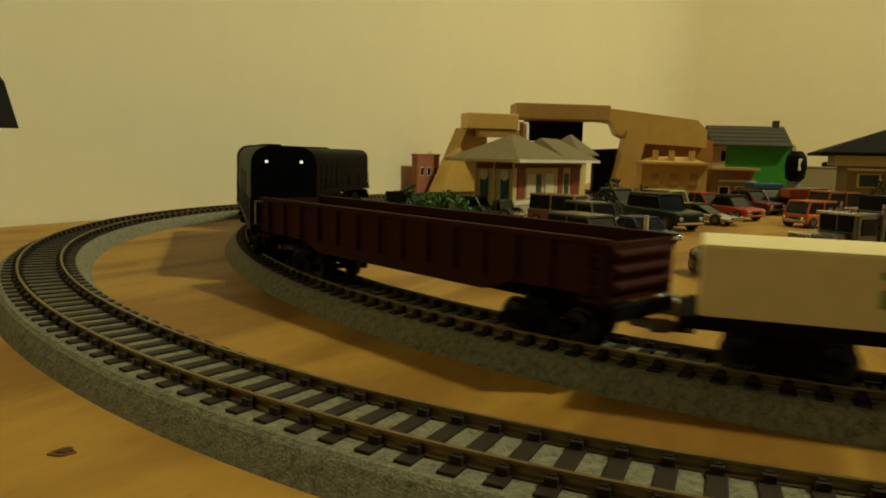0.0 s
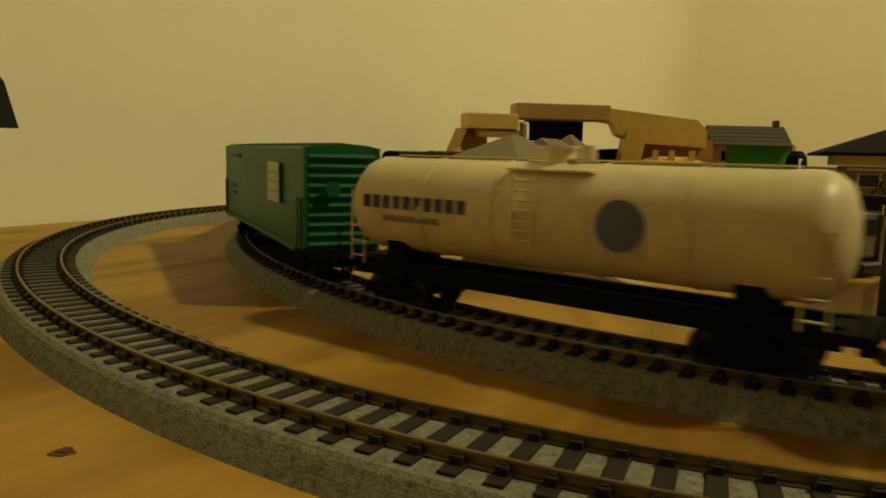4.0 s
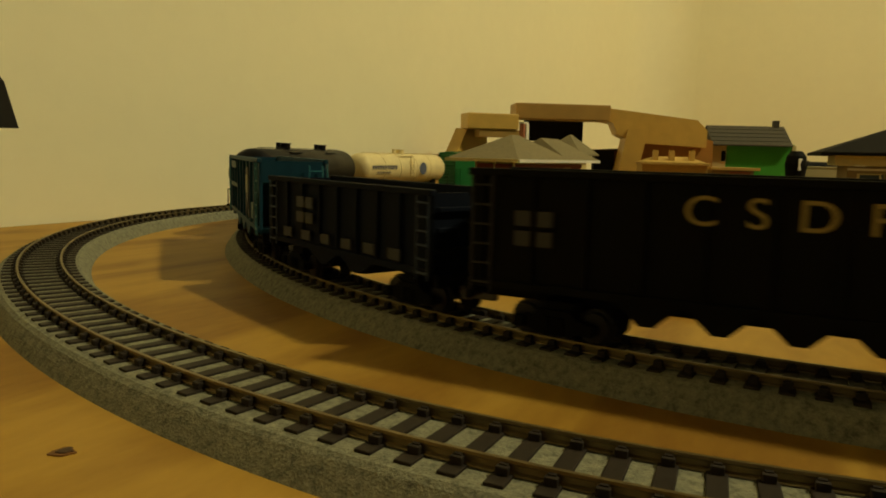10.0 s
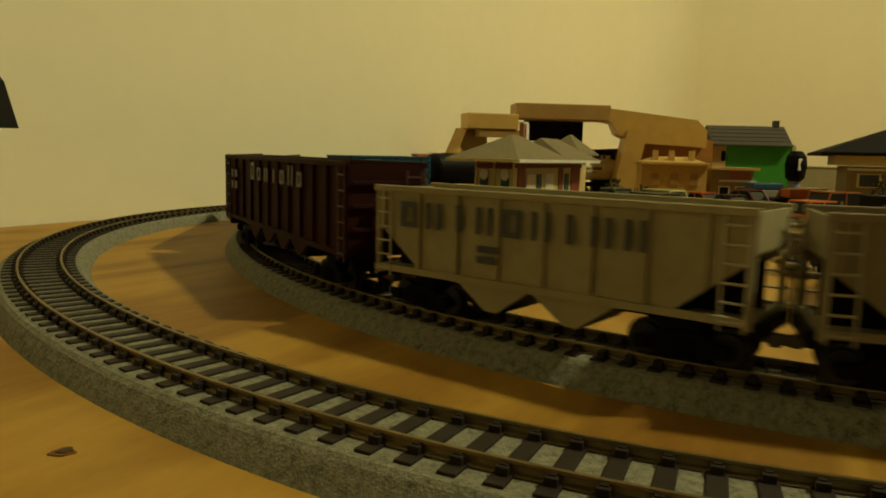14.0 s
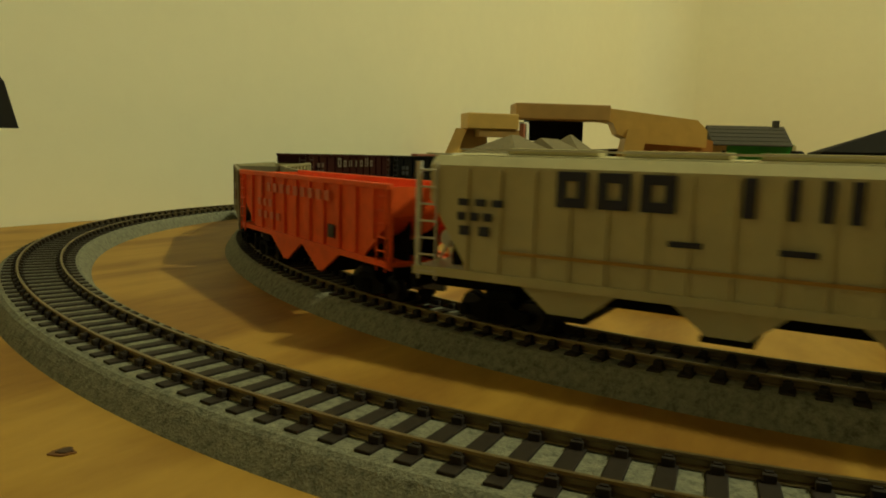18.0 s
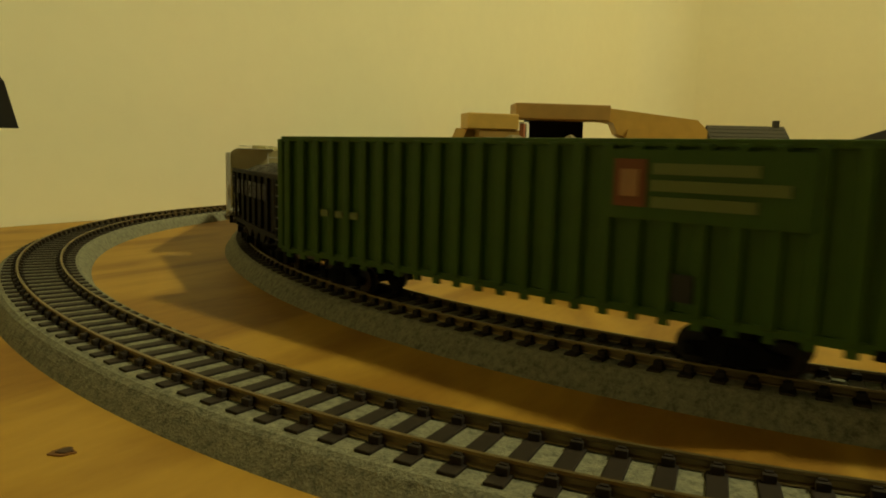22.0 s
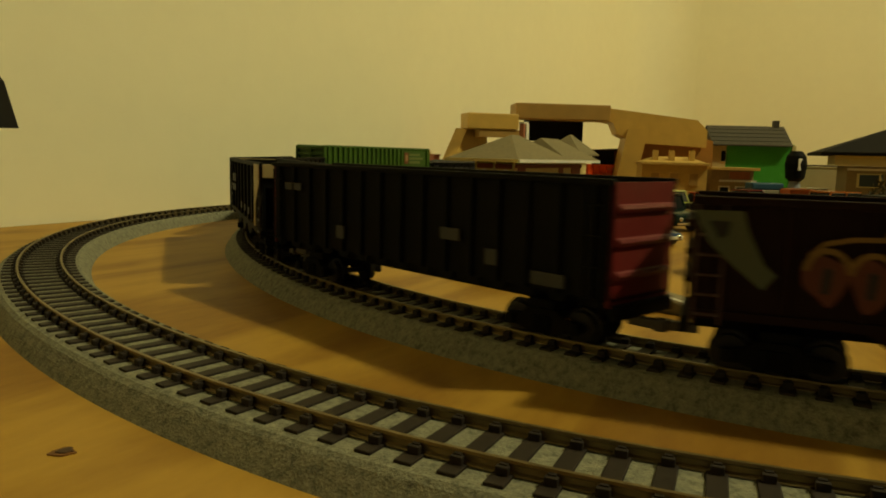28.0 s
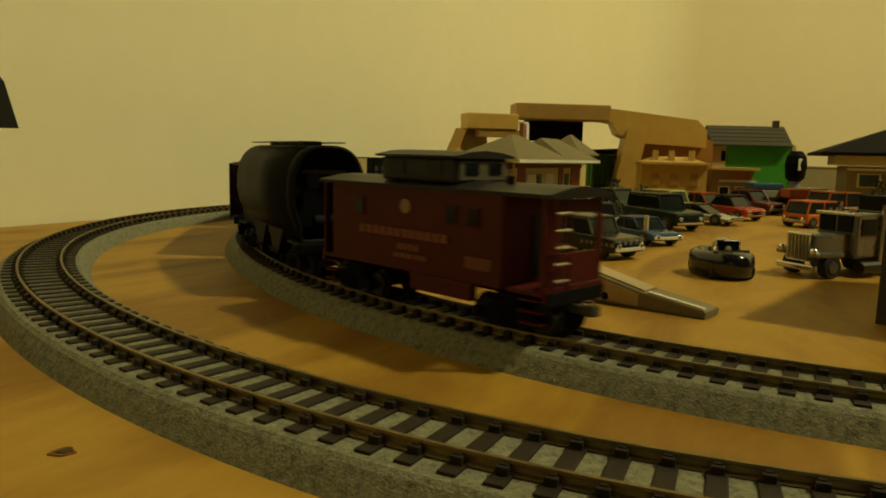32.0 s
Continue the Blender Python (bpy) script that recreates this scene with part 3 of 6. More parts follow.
def tank(name, label, lead, tail, color, r, zc, platforms, belt=True, rough=0.5, stub=False):
    car, L = rolling(name, label, lead, tail)
    mat = material(name + "_paint_" + label.split()[0], color, rough, 0, 0.14, 150, stain=0.2, stain_color=tuple(c * 0.5 for c in color), spec=0.14 if max(color) < 0.05 else 0.3)
    e = L / 2 - 0.007
    bm = B()
    prof = [(-e, r * 0.12), (-e + 0.0008, r * 0.5), (-e + 0.0028, r * 0.8), (-e + 0.006, r * 0.95), (-e + 0.009, r), (0.0, r), (e - 0.009, r), (e - 0.006, r * 0.95), (e - 0.0028, r * 0.8), (e - 0.0008, r * 0.5), (e, r * 0.12)]
    lathe(bm, prof, "x", 40, (0, 0, zc))
    if stub:
        # the belly of the long tank slopes down to the middle
        for v in bm.verts:
            if v.co.z < zc:
                v.co.z = zc - (zc - v.co.z) * (1 + 0.30 * (1 - abs(v.co.x) / e))
    part("tank_shell", bm, mat, car, smooth=True)
    if belt:
        for x in (-e * 0.55, -e * 0.2, e * 0.2, e * 0.55):
            bm = B()
            lathe(bm, [(x - 0.0008, r + 0.0001), (x - 0.0008, r + 0.0004), (x + 0.0008, r + 0.0004), (x + 0.0008, r + 0.0001)], "x", 40, (0, 0, zc))
            part("weld_band", bm, mat, car, smooth=False)
    for x in platforms:
        bm = B()
        rod(bm, (x, 0, zc + r - 0.002), (x, 0, zc + r + 0.0042), 0.0052, 18)
        rod(bm, (x, 0, zc + r + 0.0042), (x, 0, zc + r + 0.0050), 0.0060, 18)
        part("dome", bm, mat, car)
        bm = B()
        rod(bm, (x - 0.011, 0.001, zc + r - 0.002), (x - 0.011, 0.001, zc + r + 0.0052), 0.0022, 10)
        part("valve", bm, mat, car)
        bm = B()
        for sy in (-1, 1):
            box(bm, (x - 0.003, sy * 0.0095, zc + r - 0.0028), (0.030, 0.006, 0.0007))
        part("platform", bm, mat, car)
        for sy in () if stub else (-1, 1):
            ladder(car, x + 0.002, sy * (r + 0.0007), zc - r * 0.5, zc + r * 0.75, mat, "x", 7)
    bm = B()
    box(bm, (0, 0, zc + r + 0.0006), (2 * e * 0.82, 0.005, 0.0006))
    part("running_board", bm, mat, car)
    for sx in (-1, 1):
        bm = B()
        prism(bm, [(-0.010, 0.0115), (0.010, 0.0115), (0.0115, zc - r * 0.74), (-0.0115, zc - r * 0.74)], sx * L * 0.34 - 0.004, sx * L * 0.34 + 0.004, "x")
        part("saddle", bm, BLACK, car)
        bm = B()
        box(bm, (sx * (L / 2 - 0.006), 0, 0.0145), (0.010, 0.030, 0.0012))
        part("end_deck", bm, BLACK, car)
        bm = B()
        for sy in (-1, 1):
            rod(bm, (sx * (L / 2 - 0.002), sy * 0.014, 0.0145), (sx * (L / 2 - 0.002), sy * 0.014, 0.026), 0.0004, 6)
        rod(bm, (sx * (L / 2 - 0.002), -0.014, 0.026), (sx * (L / 2 - 0.002), 0.014, 0.026), 0.0004, 6)
        part("end_rail", bm, BLACK, car)
        ladder(car, sx * (e - 0.006), 0.0145, 0.014, zc + r * 0.3, mat, "x", 5)
    if not stub:
        underframe(car, L, w=0.010)
    else:
        for sx in (-1, 1):
            bm = B()
            box(bm, (sx * (L * 0.34 + 0.006), 0, 0.0118), (0.046, 0.010, 0.0035), bev=0.0004)
            part("stub_sill", bm, BLACK, car)
    return car, L, r, zc, e


def gondola(name, label, lead, tail, color, zt, zb, ribs, endcol=None, bumps=False):
    car, L = rolling(name, label, lead, tail)
    mat = material(name + "_paint_" + label.split()[0], color, 0.62, 0, 0.2, 220, stain=0.3, spec=0.1, stain_color=tuple(c * 0.6 for c in color))
    end = mat if endcol is None else material(name + "_end", endcol, 0.5, 0, 0.15, 250, stain=0.2)
    half, e = 0.0160, L / 2 - 0.002
    for sy in (-1, 1):
        bm = B()
        pts = [(-e, zt), (-e, zb + 0.002)]
        if bumps:
            n = ribs
            for k in range(n):
                a = -e + 2 * e * k / n
                b = -e + 2 * e * (k + 1) / n
                pts += [(a + 0.002, zb + 0.002), (a + 0.0035, zb - 0.0005), (b - 0.0035, zb - 0.0005), (b - 0.002, zb + 0.002)]
        else:
            pts += [(-e * 0.62, zb + 0.001), (-e * 0.5, zb - 0.003), (e * 0.5, zb - 0.003), (e * 0.62, zb + 0.001)]
        pts += [(e, zb + 0.002), (e, zt)]
        prism(bm, pts, sy * half, sy * (half - 0.0009))
        part("side_sheet", bm, mat, car)
        bm = B()
        box(bm, (0, sy * (half + 0.0003), zt), (2 * e, 0.0022, 0.0018), bev=0.0004)
        part("top_rail", bm, mat, car)
        for k in range(ribs):
            x = -e + 2 * e * (k + 0.5) / ribs
            bm = B()
            box(bm, (x, sy * (half + 0.0006), (zt + zb) / 2 + 0.0008), (0.0018, 0.0015, zt - zb - 0.002), bev=0.0003)
            part("post", bm, mat, car)
    for sx in (-1, 1):
        bm = B()
        box(bm, (sx * (e - 0.0005), 0, (zt + zb) / 2), (0.001, 2 * half, zt - zb))
        part("end_sheet", bm, end, car)
        for k in range(3):
            bm = B()
            rod(bm, (sx * e, -half + 0.002, zb + (zt - zb) * (0.25 + 0.27 * k)), (sx * e, half - 0.002, zb + (zt - zb) * (0.25 + 0.27 * k)), 0.0013, 8)
            part("end_rib", bm, end, car)
        for sy in (-1, 1):
            ladder(car, sx * (e - 0.005), sy * (half + 0.0012), zb - 0.002, zt - 0.002, mat, "x", 4)
    bm = B()
    box(bm, (0, 0, zb + 0.002), (2 * e, 2 * half - 0.002, 0.0012))
    part("floor_sheet", bm, mat, car)
    underframe(car, L)
    return car, L, half, e


TXT = {}


def ink(name, color):
    if name not in TXT:
        TXT[name] = material("ink_" + name, color, 0.5, 0, 0.06, 400)
    return TXT[name]


def lettering(car, text, x, z, size, y, mat, sx=1.0):
    """Readable lettering on the left side, set with the built-in font."""
    cu = bpy.data.curves.new("lettering", "FONT")
    cu.body, cu.size, cu.extrude, cu.align_x, cu.align_y = text, size, 0.0002, "CENTER", "CENTER"
    cu.materials.append(mat)
    ob = new("lettering", cu)
    ob.parent = car
    ob.matrix_basis = Matrix.Translation((x, y, z)) @ Matrix.Rotation(radians(180), 4, "Z") @ Matrix.Rotation(radians(90), 4, "X") @ Matrix.Diagonal((sx, 1, 1, 1))
    return ob


def engine(name, lead, tail, cab_back):
    """Black diesel switcher-like road engine: hood, cab, walkways and rails."""
    car, L = rolling(name, "glossy black diesel locomotive with handrails and lit lamps", lead, tail, "locomotive", "locomotives of the train")
    mat = material("engine_black", (0.0035, 0.004, 0.005), 0.5, 0, 0.2, 200, spec=0.05)
    e = L / 2 - 0.002
    bm = B()
    box(bm, (0, 0, 0.0165), (2 * e, 0.034, 0.004), bev=0.0006)
    part("deck", bm, mat, car)
    bm = B()
    box(bm, (0, 0, 0.0095), (L * 0.32, 0.026, 0.009), bev=0.0016)
    part("fuel_tank", bm, mat, car)
    bm = B()
    sec = [(-0.0163, 0.0185), (0.0163, 0.0185)]
    for k in range(15):
        a = radians(180 * k / 14)
        c, s = math.cos(a), math.sin(a)
        sec.append((0.0163 * math.copysign(abs(c) ** 0.55, c), 0.0440 + 0.0135 * abs(s) ** 0.62))
    prism(bm, sec, -e + 0.006, e - 0.006, "x")
    part("carbody", bm, mat, car, "glossy black rounded car body")
    bm = B()
    sec2 = [(y * 1.03, 0.0185 + (z - 0.0185) * 1.025) for y, z in sec]
    prism(bm, sec2, cab_back * (e - 0.034), cab_back * (e - 0.008), "x")
    cab = part("cab", bm, mat, car)
    for sy in (-1, 1):
        bm = B()
        box(bm, (cab_back * (e - 0.0325), sy * 0.0169, 0.0425), (0.012, 0.0010, 0.009))
        part("cab_window", bm, GLASS, cab)
    for k in range(4):
        bm = B()
        lathe(bm, [(0.0550, 0.0055), (0.0583, 0.0055), (0.0587, 0.0045)], "z", 20, (-cab_back * (-e * 0.25 + k * 0.018), 0, 0))
        part("fan", bm, mat, car)
    for sy in (-1, 1):
        bm = B()
        rod(bm, (-e + 0.004, sy * 0.0165, 0.031), (e - 0.004, sy * 0.0165, 0.031), 0.0004, 6)
        for k in range(8):
            x = -e + 0.004 + (2 * e - 0.008) * k / 7
            rod(bm, (x, sy * 0.0165, 0.0185), (x, sy * 0.0165, 0.031), 0.0004, 6)
        part("handrail", bm, mat, car)
        for k in range(6):
            bm = B()
            box(bm, (-e * 0.4 + k * 0.014, sy * 0.0164, 0.0325), (0.009, 0.0006, 0.021), bev=0.0002)
            part("hood_door", bm, mat, car)
    lampm = glow("engine_lamp", (1.0, 0.9, 0.7), 0.9)
    for sx in (-1, 1):
        for sy in (-0.0045, 0.0045):
            bm = B()
            rod(bm, (sx * (e - 0.0075), sy * 1.9, 0.0495), (sx * (e - 0.0048), sy * 1.9, 0.0495), 0.0008, 12)
            part("headlight", bm, lampm, car, "small lit headlight")
        bm = B()
        for sy in (-0.0145, 0.0145):
            rod(bm, (sx * (e - 0.001), sy, 0.0185), (sx * (e - 0.001), sy, 0.0300), 0.0004, 6)
        rod(bm, (sx * (e - 0.001), -0.0145, 0.0300), (sx * (e - 0.001), 0.0145, 0.0300), 0.0004, 6)
        part("end_handrail", bm, STEEL, car)
        bm = B()
        prism(bm, [(-0.016, 0.004), (0.016, 0.004), (0.014, 0.013), (-0.014, 0.013)], sx * (e - 0.0005), sx * (e + 0.0012), "x")
        part("pilot", bm, mat, car)
    return car


engine("locomotive", 0.8500, 0.5900, -1)
engine("locomotive", 0.5820, 0.3630, 1)

# brown gondola
car, L, half, e = gondola("gondola", "oxide brown low-sided steel gondola with side posts", 0.3567, 0.1580, (0.042, 0.011, 0.008), 0.0325, 0.0155, 14)

# bulkhead load with pale wrapped lumber
car, L = rolling("flat_car", "flat car carrying a long pale wrapped lumber load", 0.1507, -0.0302)
WRAP = material("lumber_wrap", (0.90, 0.79, 0.43), 0.45, 0, 0.08, 120, bump=0.0004)
bm = B()
box(bm, (0, 0, 0.0135), (L - 0.004, 0.032, 0.0035), bev=0.0004)
part("deck", bm, BLACK, car, "black flat deck")
for k in range(2):
    bm = B()
    box(bm, ((k - 0.5) * (L - 0.009) / 2 - 0.0005, 0, 0.0249), ((L - 0.009) / 2 - 0.0003, 0.0325, 0.0190), bev=0.0010)
    part("lumber_pack", bm, WRAP, car, "pale cream wrapped lumber pack")
GREENINK = ink("green", (0.13, 0.27, 0.07))
bars(car, [(-0.0420, 0.0045), (-0.0345, 0.0045)], 0.0292, 0.0018, 0.0166, GREENINK)
bars(car, [(-0.0420, 0.0042), (-0.0345, 0.0046)], 0.0235, 0.0045, 0.0166, GREENINK)
for k, (x, w) in enumerate(row(-0.0080, 0.0310, 9, 0.72)):
    bars(car, [(x, w)], 0.0255 + (0.0010 if k in (0, 4, 8) else 0.0), 0.0082 if k in (0, 4, 8) else 0.0056, 0.0166, GREENINK)
underframe(car, L)

# green boxcar
car, L, half, e = boxcar("boxcar", "bright green boxcar with ribbed ends and a pale emblem panel", -0.0362, -0.2453, (0.005, 0.118, 0.028), 0.0585, 0.0140)
PALE = ink("pale", (0.62, 0.56, 0.38))
bars(car, [(0.050, 0.025)], 0.0405, 0.0185, half + 0.0014, PALE, name="emblem_panel")
for z in (0.0360, 0.0405, 0.0450):
    bars(car, row(0.040, 0.060, 1, 0.9), z, 0.0005, half + 0.0017, ink("green_line", (0.22, 0.26, 0.12)), name="emblem_line")
bars(car, row(-0.082, -0.044, 11, 0.75), 0.0515, 0.0026, half + 0.0005, ink("dim_green", (0.05, 0.15, 0.05)))
bars(car, row(-0.078, -0.064, 4, 0.75), 0.0330, 0.0026, half + 0.0005, ink("dim_green", (0.05, 0.15, 0.05)))
bars(car, row(-0.080, -0.062, 5, 0.75), 0.0285, 0.0020, half + 0.0005, ink("dim_green", (0.05, 0.15, 0.05)))

# white tank car
car, L, r, zc, e = tank("tank_car", "white tank car with blue lettering and a blue round emblem", -0.2580, -0.4420, (0.78, 0.66, 0.36), 0.0175, 0.0365, (0.002,), rough=0.4)
for sy in (-1, 1):
    bm = B()
    box(bm, (0, sy * 0.0085, 0.0125), (L - 0.014, 0.0030, 0.0065), bev=0.0005)
    part("side_sill", bm, BLACK, car, "black side sill under the tank")
BLUE = ink("blue", (0.035, 0.045, 0.11))
bars(car, row(-0.074, -0.026, 10, 0.62), zc + 0.0015, 0.0046, r + 0.0001, BLUE)
bars(car, row(-0.064, -0.038, 7, 0.75), zc - 0.0042, 0.0022, r - 0.0003, ink("dim", (0.25, 0.22, 0.16)))
for sy in (-1, 1):
    bm = B()
    lathe(bm, [(sy * (r + 0.0001), 0.0075), (sy * (r + 0.0005), 0.0075)], "y", 28, ((-0.028) * sy, 0, zc))
    part("emblem", bm, ink("blue_grey", (0.10, 0.12, 0.20)), car, "blue round emblem")

# long black tank car
car, L, r, zc, e = tank("tank_car", "long matt black tank car with two domes", -0.4460, -0.7293, (0.005, 0.005, 0.007), 0.0190, 0.0370, (-0.055, 0.055), belt=False, rough=0.5, stub=True)

# teal hopper with a round-topped emblem
car, L, half, e = hopper("hopper_car", "teal blue coal hopper with dark emblem on its side", -0.7420, -0.9120, (0.006, 0.052, 0.092), 0.0500, 3, 9, ladcol=(0.03, 0.18, 0.24), cut=True)
INKD = ink("dark", (0.008, 0.010, 0.014))
bars(car, row(-0.060, -0.030, 7, 0.7), 0.0455, 0.0042, half + 0.0014, ink("sky", (0.09, 0.17, 0.19)))
bars(car, row(-0.064, -0.020, 9, 0.6), 0.0330, 0.0024, half + 0.0014, ink("sky", (0.09, 0.17, 0.19)))
for sy in (-1, 1):
    for r, y, m, nm in ((0.0088, 0.0013, INKD, "emblem"), (0.0052, 0.0017, ink("emblem_grey", (0.30, 0.33, 0.26)), "emblem_window")):
        bm = B()
        lathe(bm, [(sy * (half + y), r), (sy * (half + y + 0.0004), r)], "y", 6 if r < 0.006 else 14, (-sy * 0.0395, 0, 0.0370))
        bmesh.ops.transform(bm, matrix=Matrix.Translation((-sy * 0.0395, 0, 0.0370)) @ Matrix.Diagonal((0.85, 1, 1.05, 1)) @ Matrix.Translation((sy * 0.0395, 0, -0.0370)), verts=bm.verts[:])
        part(nm, bm, m, car)
bars(car, [(0.0340, 0.0045)], 0.0325, 0.0240, half + 0.0015, INKD, name="emblem")
for k in range(4):
    bars(car, [(0.0425 + 0.0016 * k, 0.0040)], 0.0290 - 0.0026 * k, 0.0032, half + 0.0015, INKD, name="emblem")
bars(car, [(0.0640, 0.0065)], 0.0245, 0.0080, half + 0.0015, ink("sky_dim", (0.06, 0.14, 0.16)), name="data_panel")

# short dark blue hopper
car, L, half, e = hopper("hopper_car", "dark navy coal hopper with faint white lettering", -0.9180, -1.0460, (0.005, 0.008, 0.018), 0.0425, 2, 9, sill=0.0145, ladcol=(0.03, 0.05, 0.09))
DIMW = ink("dim_white", (0.034, 0.036, 0.040))
bars(car, row(-0.034, -0.018, 2, 0.8), 0.0335, 0.0045, half + 0.0016, DIMW)
bars(car, row(-0.034, -0.018, 2, 0.8), 0.0270, 0.0045, half + 0.0016, DIMW)
bars(car, row(-0.050, 0.050, 6, 0.45), 0.0195, 0.0040, half + 0.0016, DIMW)

# long black hopper, yellow letters
car, L, half, e = hopper("hopper_car", "long black coal hopper with yellow letters", -1.0540, -1.2470, (0.005, 0.005, 0.005), 0.0505, 5, 12, ladcol=(0.02, 0.02, 0.02))
YEL = ink("yellow", (0.34, 0.26, 0.07))
for k, ch in enumerate("CSDPU"):
    lettering(car, ch, 0.026 - k * 0.0140, 0.0418, 0.0115, half + 0.0016, YEL, 1.15)
bars(car, row(-0.080, -0.066, 2, 0.7), 0.0370, 0.0045, half + 0.0016, DIMW)
bars(car, row(-0.080, -0.066, 2, 0.7), 0.0310, 0.0045, half + 0.0016, DIMW)
bars(car, [(0.070, 0.009)], 0.0280, 0.0080, half + 0.0016, ink("faint", (0.025, 0.025, 0.025)))

# oxide hopper, pale letters
car, L, half, e = hopper("hopper_car", "oxide brown coal hopper with pale lettering", -1.2540, -1.4490, (0.032, 0.0075, 0.0065), 0.0508, 4, 12, ladcol=(0.10, 0.05, 0.04))
LET = ink("letter_pale", (0.20, 0.165, 0.12))
marks(car, [(-0.0345, 0.0070, "o"), (0.0300, 0.0070, "n")], 0.0440, 0.0092, half + 0.0016, LET)
marks(car, [(-0.0225, 0.0062, "o"), (-0.0095, 0.0062, "n"), (0.0040, 0.0060, "i"), (0.0170, 0.0062, "o"), (0.0425, 0.0062, "o")], 0.0428, 0.0066, half + 0.0016, LET)
bars(car, row(-0.083, -0.066, 2, 0.6), 0.0415, 0.0042, half + 0.0016, ink("letter_dim", (0.085, 0.055, 0.042)))
bars(car, row(-0.083, -0.066, 2, 0.6), 0.0350, 0.0042, half + 0.0016, ink("letter_dim", (0.085, 0.055, 0.042)))

# grey hopper with large dark letters
car, L, half, e = hopper("hopper_car", "warm grey coal hopper with large dark lettering", -1.4540, -1.5890, (0.36, 0.32, 0.175), 0.0430, 2, 8, cut=True, sill=0.0140, low=0.0050, ladcol=(0.45, 0.42, 0.30))
GREYINK = ink("charcoal", (0.055, 0.055, 0.06))
marks(car, [(-0.049, 0.0075, "o"), (-0.0380, 0.0062, "n"), (-0.0275, 0.0060, "i"), (-0.0172, 0.0062, "n"), (-0.0068, 0.0064, "o"), (0.0036, 0.0062, "n"), (0.0136, 0.0056, "i"), (0.0236, 0.0062, "n"), (0.0340, 0.0062, "n")], 0.0345, 0.0088, half + 0.0016, GREYINK, 0.26)
bars(car, row(-0.020, -0.011, 1, 0.9), 0.0255, 0.0022, half + 0.0016, GREYINK)
bars(car, row(-0.020, -0.011, 1, 0.9), 0.0220, 0.0022, half + 0.0016, GREYINK)

# weathered tan hopper
car, L, half, e = hopper("hopper_car", "weathered tan grey coal hopper with a faded emblem", -1.5940, -1.7310, (0.26, 0.22, 0.13), 0.0430, 2, 9, cut=True, sill=0.0140, low=0.0050, ladcol=(0.36, 0.33, 0.22))
bars(car, [(0.012, 0.012)], 0.0330, 0.0035, half + 0.0016, ink("faded", (0.42, 0.37, 0.24)), name="emblem")
bars(car, [(0.012, 0.012)], 0.0225, 0.0035, half + 0.0016, ink("faded", (0.42, 0.37, 0.24)), name="emblem")
bars(car, [(0.012, 0.014)], 0.0278, 0.0060, half + 0.0016, ink("faded_red", (0.30, 0.16, 0.09)), name="emblem")

# orange hopper
car, L, half, e = hopper("hopper_car", "bright orange red coal hopper with pale lettering", -1.7355, -1.8980, (0.90, 0.125, 0.013), 0.0435, 2, 11, cut=True, sill=0.0150, low=0.0050, rough=0.4)
bars(car, row(-0.040, 0.034, 9, 0.55), 0.0375, 0.0042, half + 0.0016, ink("orange_pale", (0.74, 0.17, 0.06)))
bars(car, row(-0.052, -0.030, 3, 0.5), 0.0300, 0.0034, half + 0.0016, ink("orange_pale", (0.74, 0.17, 0.06)))
bars(car, row(-0.052, -0.020, 4, 0.5), 0.0240, 0.0034, half + 0.0016, ink("orange_pale", (0.74, 0.17, 0.06)))
bars(car, [(0.034, 0.006)], 0.0235, 0.0052, half + 0.0016, INKD, name="data_panel")


